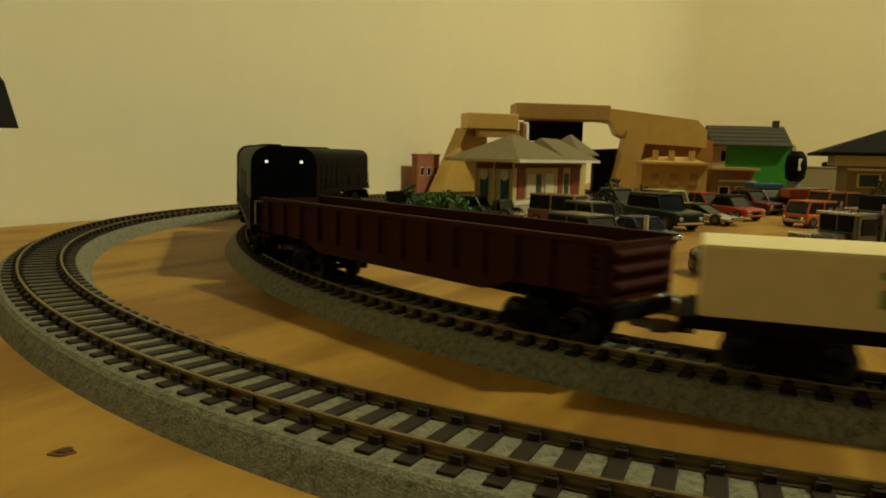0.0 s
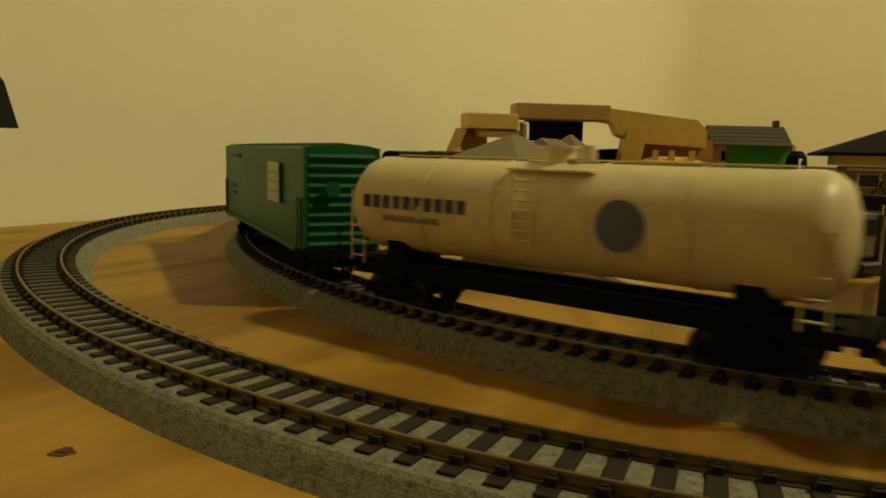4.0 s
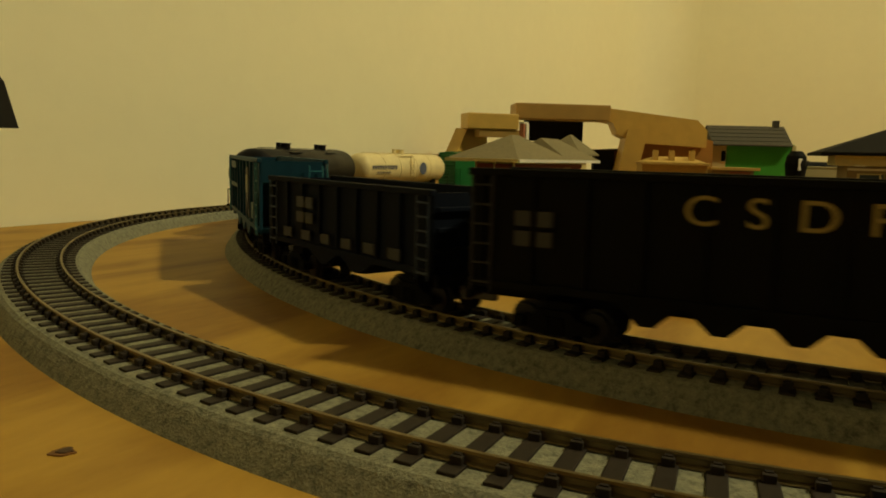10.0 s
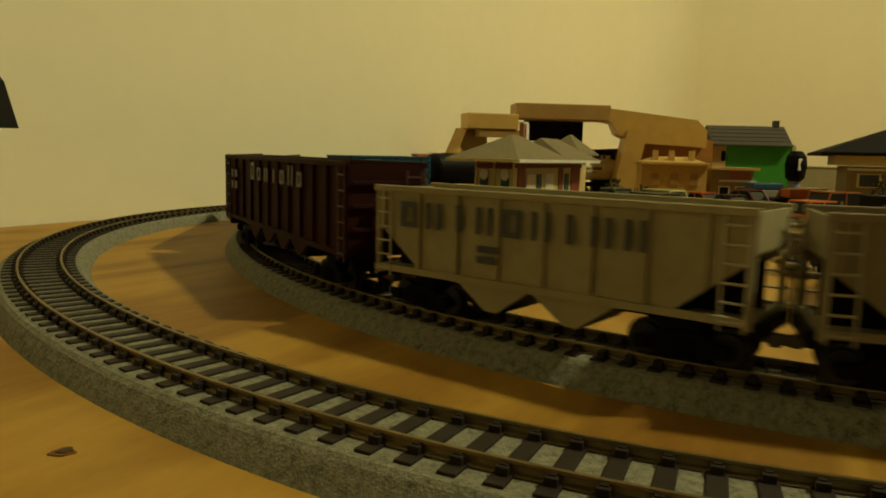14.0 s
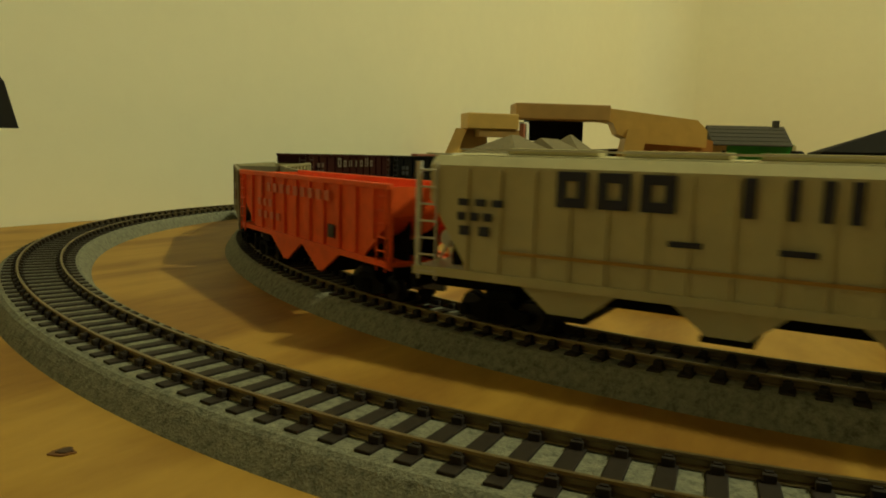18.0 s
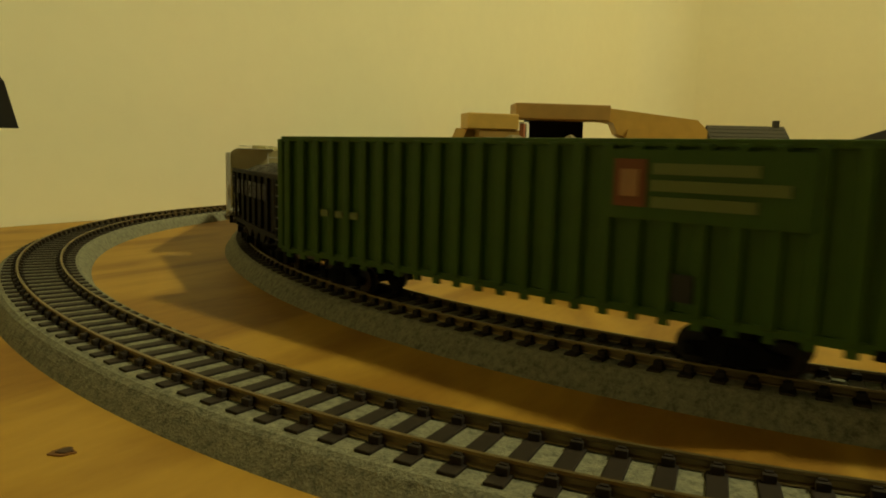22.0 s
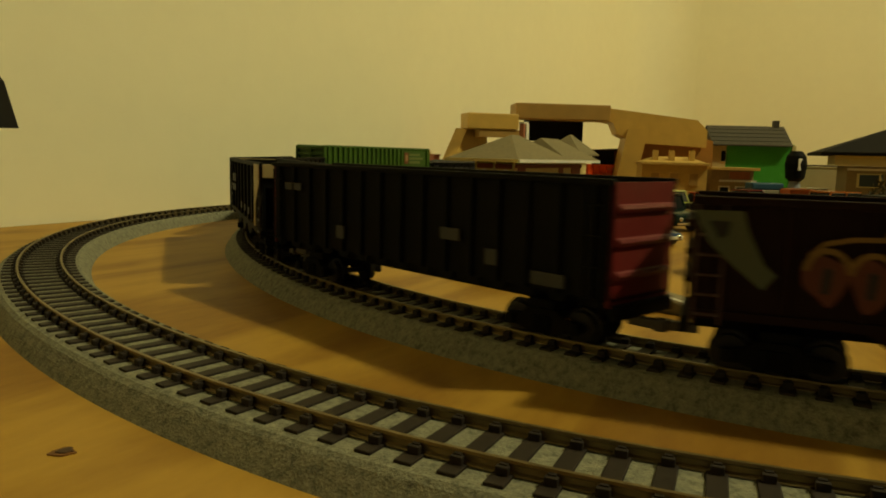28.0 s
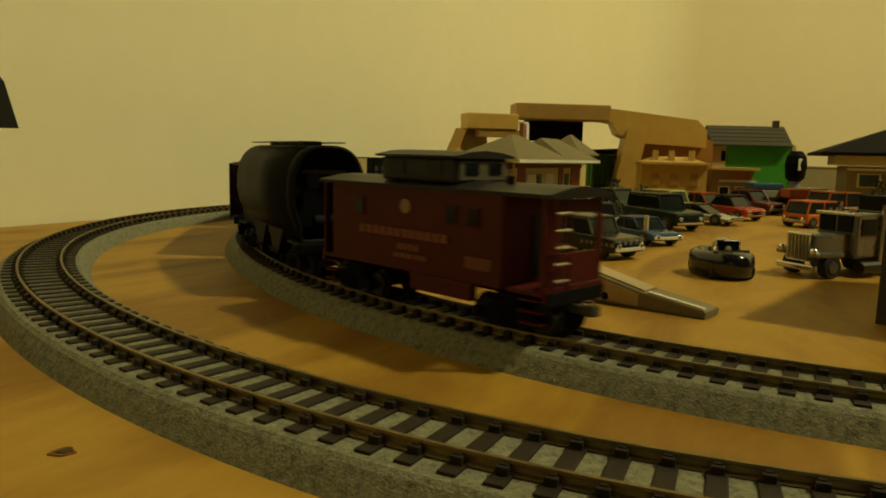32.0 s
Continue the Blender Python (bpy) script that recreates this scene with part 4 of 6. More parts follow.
def covered_hopper(name, label, lead, tail, color, zt, zb, ribs, trim=None, rounded=False, bays=3):
    """Covered grain hopper with a roof, sloped end sheets, side posts and outlet bays."""
    car, L = rolling(name, label, lead, tail)
    mat = material(name + "_paint_" + label.split()[0], color, 0.55, 0, 0.12, 150, stain=0.2, stain_color=tuple(c * 0.55 for c in color), spec=0.12 if max(color) < 0.05 else 0.3)
    tm = mat if trim is None else material(name + "_trim", trim, 0.35, 0, 0.06, 300)
    half, e = 0.0162, L / 2 - 0.002
    b = e - 0.024
    sec = [(-half, zb), (half, zb), (half, zt - 0.004), (half * 0.8, zt - 0.001), (0, zt), (-half * 0.8, zt - 0.001), (-half, zt - 0.004)]
    if rounded:
        sec = [(-half * 0.80, zb), (half * 0.80, zb)]
        for k in range(33):
            a = radians(-40 + 260 * k / 32)
            c, q = math.cos(a), math.sin(a)
            sec.append((half * 1.06 * math.copysign(abs(c) ** 0.75, c), (zt + zb) / 2 + 0.001 + (zt - zb) / 2 * 0.95 * math.copysign(abs(q) ** 0.85, q)))
    bm = B()
    long = e - 0.0115 if rounded else b + 0.018
    prism(bm, sec, -long, long, "x")
    if rounded:
        # the shell stands past the recessed end sheets
        mid = (zt + zb) / 2
        for sx in (-1, 1):
            x0, x1 = sx * (e - 0.0120), sx * (e - 0.0035)
            rings = [[bm.verts.new((x, y * f, mid + (z - mid) * f)) for y, z in sec] for x, f in ((x0, 1.0), (x1, 1.0), (x1, 0.92), (x0, 0.92))]
            for p, q in zip(rings, rings[1:]):
                for k in range(len(sec)):
                    bm.faces.new((p[k], p[(k + 1) % len(sec)], q[(k + 1) % len(sec)], q[k]))
        bmesh.ops.recalc_face_normals(bm, faces=bm.faces[:])
    if not rounded:
        # sloped end sheets
        for sx in (-1, 1):
            bmesh.ops.bisect_plane(bm, geom=bm.verts[:] + bm.edges[:] + bm.faces[:], plane_co=(sx * (e - 0.004), 0, zt - 0.012), plane_no=(sx * 0.84, 0, -0.54), clear_outer=True)
        bmesh.ops.holes_fill(bm, edges=bm.edges[:])
        bmesh.ops.recalc_face_normals(bm, faces=bm.faces[:])
    part("body", bm, mat, car, smooth=rounded)
    xs = b * 0.92
    for k in range(bays):
        a = -xs + 2 * xs * k / bays
        c = -xs + 2 * xs * (k + 1) / bays
        m = (a + c) / 2
        bm = B()
        q = 0.002 if rounded else 0.001
        prism(bm, [(a + q, zb + 0.004), (m - 0.0055 + q * 0.3, 0.0070), (m + 0.0055 - q * 0.3, 0.0070), (c - q, zb + 0.004)], -half * 0.86, half * 0.86)
        bay = part("outlet_bay", bm, mat, car)
        bm = B()
        box(bm, (m, 0, 0.0066), (0.014, half * 1.8, 0.0016))
        part("outlet_gate", bm, BLACK, bay)
    for sy in (-1, 1):
        if not rounded:
            bm = B()
            box(bm, (0, sy * (half + 0.0002), zb), (2 * e, 0.0018, 0.0028))
            part("side_sill", bm, mat, car)
        for k in range(ribs):
            x = -b - 0.004 + (2 * b + 0.008) * k / max(1, ribs - 1)
            bm = B()
            box(bm, (x, sy * (half + 0.0004), (zt + zb) / 2 - 0.002), (0.0012, 0.0010, zt - zb - 0.006))
            part("post", bm, mat, car)
        for sx in () if rounded else (-1, 1):
            bm = B()
            box(bm, (sx * (e - 0.001), sy * (half - 0.0008), (zt + zb) / 2 - 0.001), (0.0016, 0.0016, zt - zb - 0.004))
            part("corner_post", bm, tm, car)
            ladder(car, sx * (e - 0.0055), sy * (half + 0.0008), zb - 0.003, zt - 0.003, tm, "x", 7)
    for sx in (-1, 1):
        bm = B()
        box(bm, (sx * (e - 0.008), 0, zb + 0.0005), (0.018, 0.031, 0.0012))
        part("end_deck", bm, tm, car)
        if rounded:
            bm = B()
            box(bm, (sx * (e - 0.0105), 0, zt - 0.012), (0.0020, half * 1.3, 0.0020), bev=0.0004)
            part("end_beam", bm, material("end_beam_grey", (0.06, 0.06, 0.065), 0.5, 0, 0.1, 300), car, "dull grey beam across the recessed end")
        for sy in () if rounded else (-0.008, 0.008):
            bm = B()
            rod(bm, (sx * (e - 0.003), sy, zb), (sx * (b + 0.006), sy, zt - 0.016), 0.0006, 6)
            part("end_brace", bm, tm, car)
            # black web, added so the gap under the sloped end stays dark
            bm = B()
            prism(bm, [(sx * (b - 0.004), zb), (sx * (e - 0.009), zb), (sx * (e - 0.009), zt - 0.021)], sy * 0.7 - 0.0004, sy * 0.7 + 0.0004)
            part("dark_end_web", bm, BLACK, car)
        ladder(car, sx * (e - (0.0105 if rounded else 0.0002)), -half + 0.005, zb, zt - (0.014 if rounded else 0.003), tm, "y", 7)
        bm = B()
        rod(bm, (sx * (e - 0.007), -0.006, zb + 0.010), (sx * (e - 0.007), 0.006, zb + 0.010), 0.003, 12)
        part("air_tank", bm, tm, car)
        if not rounded:
            bm = B()
            box(bm, (sx * (e - 0.006), 0, zt - 0.0005), (0.010, 0.022, 0.0006))
            part("end_platform", bm, tm, car)
    brake_wheel(car, -e + (0.0095 if rounded else 0), 0.006, zt - 0.016, tm)
    bm = B()
    for sy in (-1, 1):
        box(bm, (0, sy * 0.0085, zt + 0.0012), (2 * e * (0.80 if rounded else 0.86), 0.0042, 0.0005))
    part("roof_walk", bm, tm if trim is not None else mat, car)
    for k in range(4):
        bm = B()
        box(bm, (-b * 0.75 + b * 0.5 * k, 0, zt + 0.0008), (b * 0.40, 0.0085, 0.0020), bev=0.0005)
        part("roof_hatch", bm, mat, car)
    underframe(car, L)
    return car, L, half, e


car, L, half, e = covered_hopper("covered_hopper", "light grey covered hopper with dark lettering and silver ladders", -1.9020, -2.1060, (0.58, 0.525, 0.29), 0.0560, 0.0170, 15, trim=(0.62, 0.60, 0.50))
NAVY = ink("navy", (0.015, 0.018, 0.05))
marks(car, [(-0.0450, 0.0092, "o"), (-0.0325, 0.0095, "o"), (-0.0200, 0.0095, "o"), (0.0035, 0.0080, "i"), (0.0140, 0.0060, "i"), (0.0248, 0.0090, "n"), (0.0385, 0.0080, "n")], 0.0460, 0.0105, half + 0.0011, NAVY, 0.30)
bars(car, row(-0.084, -0.066, 3, 0.6), 0.0405, 0.0022, half + 0.0011, NAVY)
bars(car, row(-0.084, -0.070, 3, 0.6), 0.0360, 0.0026, half + 0.0011, NAVY)
bars(car, row(-0.084, -0.070, 2, 0.5), 0.0315, 0.0030, half + 0.0011, NAVY)
bars(car, [(-0.012, 0.009), (0.016, 0.009)], 0.0325, 0.0016, half + 0.0011, NAVY)
MUST = ink("mustard", (0.42, 0.24, 0.04))
bars(car, [(0.0, 0.135)], 0.0255, 0.0010, half + 0.0010, MUST, name="stripe")
bars(car, [(0.050, 0.010)], 0.0430, 0.0160, half + 0.0010, MUST, name="rust_stain")
bars(car, [(0.047, 0.009)], 0.0300, 0.0100, half + 0.0010, MUST, name="rust_stain")

# black hopper with coal
car, L, half, e = hopper("hopper_car", "black coal hopper heaped with coal, grey lettering", -2.1100, -2.2310, (0.007, 0.0065, 0.007), 0.0430, 3, 8, cut=True, sill=0.0140, coal=True, ladcol=(0.03, 0.03, 0.03))
marks(car, [(-0.037, 0.006, "n"), (-0.026, 0.006, "i"), (-0.0155, 0.006, "n"), (-0.005, 0.006, "o"), (0.006, 0.006, "n"), (0.0175, 0.006, "n"), (0.029, 0.006, "n")], 0.0345, 0.0080, half + 0.0016, ink("grey_mid", (0.045, 0.045, 0.05)))

# tall green wood-chip gondola
car, L = rolling("chip_gondola", "tall olive green ribbed gondola with a pale sign panel", -2.2370, -2.4640)
half, e = 0.0165, L / 2 - 0.002
OLIVE = material("chip_paint", (0.045, 0.105, 0.010), 0.5, 0, 0.15, 160, stain=0.15, spec=0.3)
zt, zb = 0.0600, 0.0135
for sy in (-1, 1):
    bm = B()
    box(bm, (0, sy * (half - 0.0005), (zt + zb) / 2), (2 * e, 0.001, zt - zb))
    part("side_sheet", bm, OLIVE, car)
    bm = B()
    box(bm, (0, sy * half, zt), (2 * e, 0.0030, 0.0022), bev=0.0005)
    part("top_rail", bm, OLIVE, car)
    bm = B()
    box(bm, (0, sy * (half + 0.0002), zb), (2 * e, 0.0020, 0.0024))
    part("side_sill", bm, OLIVE, car)
    for k in range(24):
        x = -e + 2 * e * (k + 0.5) / 24
        bm = B()
        box(bm, (x, sy * (half + 0.0010), (zt + zb) / 2), (0.0036, 0.0022, zt - zb), bev=0.0008)
        part("side_rib", bm, OLIVE, car)
        bm = B()
        box(bm, (x, sy * (half + 0.0004), zb - 0.0018), (0.003, 0.0012, 0.0026))
        part("rib_foot", bm, OLIVE, car)
for sx in (-1, 1):
    bm = B()
    box(bm, (sx * (e - 0.0006), 0, (zt + zb) / 2), (0.0012, 2 * half, zt - zb))
    part("end_sheet", bm, OLIVE, car)
    for k in range(8):
        z = zb + (zt - zb) * (k + 0.7) / 8
        bm = B()
        box(bm, (sx * (e + 0.0012), 0, z), (0.0030, 2 * half, 0.0028), bev=0.0008)
        part("end_rib", bm, OLIVE, car)
    for y in (-half, 0, half):
        bm = B()
        box(bm, (sx * (e + 0.0014), y, (zt + zb) / 2), (0.0034, 0.0022, zt - zb), bev=0.0005)
        part("end_post", bm, OLIVE, car)
bm = B()
box(bm, (0, 0, zb + 0.003), (2 * e, 2 * half - 0.002, 0.0014))
part("floor_sheet", bm, OLIVE, car)
underframe(car, L)
bars(car, [(0.070, 0.054)], 0.0485, 0.0190, half + 0.0025, material("panel_green", (0.042, 0.10, 0.012), 0.5, 0, 0.08, 200, spec=0.3), name="sign_panel")
bars(car, [(0.0495, 0.0095)], 0.0490, 0.0130, half + 0.0031, ink("sign_red", (0.17, 0.05, 0.015)), name="sign_square")
bars(car, [(0.0495, 0.0055)], 0.0490, 0.0075, half + 0.0034, ink("sign_rose", (0.36, 0.20, 0.10)), name="sign_emblem")
LT = ink("sign_light", (0.13, 0.17, 0.05))
for x, w, z in ((0.0700, 0.028, 0.0530), (0.0735, 0.036, 0.0485), (0.0700, 0.028, 0.0440)):
    bars(car, [(x, w)], z, 0.0030, half + 0.0032, LT, name="sign_line")
bars(car, row(-0.086, -0.060, 3, 0.5), 0.0310, 0.0026, half + 0.0025, LT)
bars(car, [(0.066, 0.006)], 0.0215, 0.0075, half + 0.0026, INKD, name="data_panel")

# two black hoppers with pale ends
for lead, tail in ((-2.4720, -2.6580), (-2.6660, -2.8570)):
    car, L, half, e = hopper("hopper_car", "black coal hopper with tan end panels", lead, tail, (0.005, 0.005, 0.005), 0.0480, 3, 9, ladcol=(0.03, 0.03, 0.03), endcol=(0.46, 0.37, 0.17), cut=True, sill=0.0150)
    bars(car, row(-0.060, -0.036, 2, 0.55), 0.0370, 0.0050, half + 0.0016, DIMW)
    bars(car, row(-0.060, -0.036, 2, 0.55), 0.0305, 0.0040, half + 0.0016, DIMW)
    bars(car, row(-0.010, 0.055, 3, 0.25), 0.0225, 0.0034, half + 0.0016, DIMW)
    for sy in (-1, 1):
        bm = B()
        prism(bm, [(-e, 0.0482), (-e + 0.0215, 0.0482), (-e + 0.0215, 0.0175), (-e + 0.0170, 0.0175), (-e + 0.0170, 0.0285), (-e, 0.0395)], sy * (half + 0.0014), sy * (half + 0.0018))
        part("end_panel", bm, MATS["end_paint" + str(len(TRAIN))], car, "tan painted panel at the rear of the side")
    bm = B()
    box(bm, (-e - 0.0006, 0, 0.0452), (0.0012, 2 * half, 0.0064), bev=0.0003)
    part("end_beam", bm, MATS["end_paint" + str(len(TRAIN))], car, "tan top end beam")

# black gondola with red ends
car, L, half, e = gondola("gondola", "black high-sided gondola with bright red ends", -2.8651, -3.0480, (0.005, 0.005, 0.0055), 0.0490, 0.0140, 15, endcol=(0.16, 0.010, 0.008), bumps=True)
bars(car, row(-0.078, -0.064, 2, 0.8), 0.0400, 0.0030, half + 0.0016, DIMW)
bars(car, [(-0.036, 0.005), (0.046, 0.005)], 0.0235, 0.0050, half + 0.0016, DIMW, name="round_mark")
bars(car, row(0.022, 0.032, 1, 0.9), 0.0290, 0.0040, half + 0.0016, DIMW)
bars(car, row(0.062, 0.076, 1, 0.9), 0.0195, 0.0040, half + 0.0016, DIMW)

# oxide hopper with spray-painted sides
car, L, half, e = hopper("hopper_car", "dark oxide coal hopper with spray-painted shapes", -3.0570, -3.2160, (0.018, 0.008, 0.0075), 0.0455, 3, 9, ladcol=(0.06, 0.03, 0.03))
SP1, SP2, SP3 = ink("spray_red", (0.10, 0.018, 0.008)), ink("spray_grey", (0.075, 0.095, 0.065)), ink("spray_yellow", (0.22, 0.13, 0.025))


def blob(car, pts, y, mat, name="spray_shape"):
    """A thin painted patch of one outline on the left side, (from the middle towards the tail, z)."""
    bm = B()
    prism(bm, [(-x, z) for x, z in pts], y, y + 0.00025)
    part(name, bm, mat, car)


def stroke(car, pts, y, r, mat):
    """A painted line along points."""
    bm = B()
    rings = []
    for i, (x, z) in enumerate(pts):
        q, w = pts[max(0, i - 1)], pts[min(len(pts) - 1, i + 1)]
        d = Vector((w[0] - q[0], w[1] - q[1])).normalized() * r
        rings.append([bm.verts.new((-(x + s * -d.y), y + dy, z + s * d.x)) for s, dy in ((-1, 0), (1, 0), (1, 0.0003), (-1, 0.0003))])
    for m, n in zip(rings, rings[1:]):
        for k in range(4):
            bm.faces.new((m[k], m[(k + 1) % 4], n[(k + 1) % 4], n[k]))
    bm.faces.new(rings[0])
    bm.faces.new(rings[-1])
    bmesh.ops.recalc_face_normals(bm, faces=bm.faces[:])
    part("spray_line", bm, mat, car)


for k in range(6):
    cx, cz = -0.046 + k * 0.0098, 0.0270 - 0.0005 * k
    ring = [(cx + 0.0052 * math.cos(a) + 0.0012 * math.sin(2 * a + k), cz + 0.0060 * math.sin(a) + 0.0009 * math.cos(3 * a + k)) for a in [2 * math.pi * i / 20 for i in range(20)]]
    blob(car, ring, half + 0.0015 + 0.00004 * k, SP1)
    arc = [(cx + 0.0050 * math.cos(a), cz + 0.0016 + 0.0060 * math.sin(a)) for a in [math.pi * (0.05 + 0.9 * i / 10) for i in range(11)]]
    stroke(car, arc, half + 0.0020, 0.0007, SP3)
    blob(car, [(cx - 0.0011, cz - 0.003), (cx + 0.0006, cz - 0.003), (cx + 0.0012, cz + 0.003), (cx - 0.0008, cz + 0.0035)], half + 0.0021, INKD, "spray_gap")
stroke(car, [(-0.050, 0.0330), (-0.047, 0.0362), (-0.041, 0.0376), (-0.032, 0.0380), (-0.026, 0.0372), (-0.022, 0.0368)], half + 0.0018, 0.0006, SP3)
stroke(car, [(-0.034, 0.0392), (-0.031, 0.0380), (-0.028, 0.0388)], half + 0.0019, 0.0006, SP3)
stroke(car, [(-0.012, 0.0352), (0.002, 0.0338), (0.014, 0.0318)], half + 0.0018, 0.0006, SP3)
blob(car, [(-0.0775, 0.0430), (-0.0655, 0.0432), (-0.0640, 0.0380), (-0.0600, 0.0300), (-0.0570, 0.0275), (-0.0600, 0.0235), (-0.0670, 0.0290), (-0.0735, 0.0350)], half + 0.0016, SP2)
blob(car, [(-0.0735, 0.0405), (-0.0685, 0.0405), (-0.0690, 0.0370), (-0.0710, 0.0360)], half + 0.0019, INKD, "spray_gap")
ring = [(0.0195 + 0.0105 * math.copysign(abs(math.cos(a)) ** 0.7, math.cos(a)), 0.0218 + 0.0046 * math.copysign(abs(math.sin(a)) ** 0.7, math.sin(a))) for a in [2 * math.pi * i / 24 for i in range(24)]]
blob(car, ring, half + 0.0016, SP2)
ring = [(0.0195 + 0.0062 * math.cos(a), 0.0218 + 0.0019 * math.sin(a)) for a in [2 * math.pi * i / 20 for i in range(20)]]
blob(car, ring, half + 0.0019, INKD, "spray_gap")
blob(car, [(0.032, 0.0275), (0.045, 0.0270), (0.046, 0.0195), (0.040, 0.0170), (0.034, 0.0185)], half + 0.0016, ink("spray_dim", (0.09, 0.09, 0.075)))

# black round-sided covered hopper
car, L, half, e = covered_hopper("covered_hopper", "matt black round-sided covered hopper with roof walk", -3.2330, -3.3510, (0.0045, 0.0050, 0.0070), 0.0580, 0.0140, 0, rounded=True, bays=2)

# red caboose
car, L = rolling("caboose", "dark red caboose with black roof, cupola and ladders", -3.3680, -3.4830, "caboose")
RED = material("caboose_red", (0.075, 0.0055, 0.004), 0.5, 0, 0.15, 220, stain=0.2, spec=0.25)
ROOF = material("caboose_roof", (0.010, 0.009, 0.009), 0.5, 0, 0.2, 250, spec=0.35)
half, e = 0.0155, L / 2 - 0.002
b0, b1 = -e + 0.016, e - 0.006
bm = B()
box(bm, ((b0 + b1) / 2, 0, 0.0285), (b1 - b0, 2 * half, 0.030), bev=0.0004)
part("body", bm, RED, car)
bm = B()
prism(bm, [(-half - 0.0016, 0.0432), (half + 0.0016, 0.0432), (half + 0.0016, 0.0444), (half * 0.5, 0.0462), (0, 0.0468), (-half * 0.5, 0.0462), (-half - 0.0016, 0.0444)], -e - 0.003, e + 0.001, "x")
part("roof", bm, ROOF, car, "black arched roof")
bm = B()
box(bm, (0.003, 0, 0.0500), (0.038, 0.0270, 0.0085), bev=0.0012)
cup = part("cupola", bm, ROOF, car, "dark cupola")
bm = B()
prism(bm, [(-0.0150, 0.0542), (0.0150, 0.0542), (0.0150, 0.0550), (0.008, 0.0563), (0, 0.0568), (-0.008, 0.0563), (-0.0150, 0.0550)], -0.018, 0.024, "x")
part("cupola_roof", bm, ROOF, cup)
bm = B()
box(bm, (-0.0164, 0, 0.0500), (0.0006, 0.0235, 0.0062))
part("cupola_end", bm, material("cupola_grey", (0.11, 0.095, 0.06), 0.5, 0, 0.15, 250), cup, "pale grey cupola end")
for y in (-0.006, 0.006):
    bm = B()
    box(bm, (-0.0168, y, 0.0506), (0.0006, 0.0065, 0.0040))
    part("cupola_window", bm, GLASS, cup)
for sy in (-1, 1):
    for x in (-0.006, 0.013):
        bm = B()
        box(bm, (x, sy * 0.0136, 0.0505), (0.0075, 0.0006, 0.0045))
        part("cupola_window", bm, GLASS, cup)
    for x in (-0.027, -0.017, 0.032):
        bm = B()
        box(bm, (x, sy * (half + 0.0002), 0.0355), (0.0060, 0.0008, 0.0068), bev=0.0006)
        w = part("window", bm, RED, car)
        bm = B()
        box(bm, (x, sy * (half + 0.0006), 0.0355), (0.0046, 0.0004, 0.0054))
        part("pane", bm, GLASS, w)
    bm = B()
    box(bm, (-0.012, sy * (half - 0.0012), 0.0105), (0.030, 0.0030, 0.0060), bev=0.0006)
    part("tool_box", bm, RED, car)
for sx in (-1, 1):
    bm = B()
    xe = b1 if sx > 0 else b0
    box(bm, (sx * (e - 0.0065), 0, 0.0140), (0.016, 0.030, 0.0014))
    part("platform", bm, RED, car)
    bm = B()
    box(bm, (sx * (e + 0.0008), 0, 0.0138), (0.0016, 0.0305, 0.0050), bev=0.0005)
    part("end_sill_plate", bm, RED, car)
    bm = B()
    for sy in (-1, 1):
        box(bm, (sx * (e - 0.0004), sy * 0.0140, 0.0290), (0.0010, 0.0026, 0.0290))
    box(bm, (sx * (e - 0.0004), 0, 0.0205), (0.0010, 0.0290, 0.0110))
    box(bm, (sx * (e - 0.0004), 0, 0.0405), (0.0010, 0.0290, 0.0040))
    part("platform_rail", bm, RED, car, "dark red end railing sheet")
    ladder(car, sx * (e + 0.0018), -0.0085 * sx, 0.0146, 0.0435, RED, "y", 1, 0.0075)
    for k in range(5):
        bm = B()
        rod(bm, (sx * (e + 0.0018), -0.0085 * sx - 0.0037, 0.0180 + 0.0052 * k), (sx * (e + 0.0018), -0.0085 * sx + 0.0037, 0.0180 + 0.0052 * k), 0.00045, 8)
        part("rung", bm, STEEL, car, "bright metal rung")
    for sy in (-1, 1):
        bm = B()
        for k in range(3):
            box(bm, (sx * (e - 0.005), sy * (0.0135), 0.0045 + 0.0036 * k), (0.008, 0.0034, 0.0006))
        part("step", bm, RED, car)
    bm = B()
    box(bm, (xe + sx * 0.0003, -0.003, 0.0265), (0.0008, 0.0075, 0.020), bev=0.0002)
    part("door", bm, ROOF, car)
bm = B()
rod(bm, (-0.034, 0.006, 0.045), (-0.034, 0.006, 0.0490), 0.0014, 10)
part("smoke_stack", bm, BLACK, car)
CABL = ink("caboose_letter", (0.20, 0.050, 0.025))
bars(car, row(-0.032, 0.016, 12, 0.86), 0.0270, 0.0030, half + 0.0004, CABL)
bars(car, row(-0.010, 0.002, 4, 0.8), 0.0222, 0.0022, half + 0.0004, CABL)
bars(car, row(-0.012, 0.006, 5, 0.8), 0.0190, 0.0016, half + 0.0004, CABL)
bars(car, [(0.030, 0.012)], 0.0205, 0.0040, half + 0.0004, ink("caboose_patch", (0.14, 0.035, 0.018)), name="patch")
for sy in (-1, 1):
    bm = B()
    lathe(bm, [(sy * (half + 0.0001), 0.0026), (sy * (half + 0.0005), 0.0026)], "y", 18, (0.006 * sy, 0, 0.0368))
    part("round_mark", bm, ink("caboose_mark", (0.30, 0.17, 0.11)), car)
underframe(car, L)


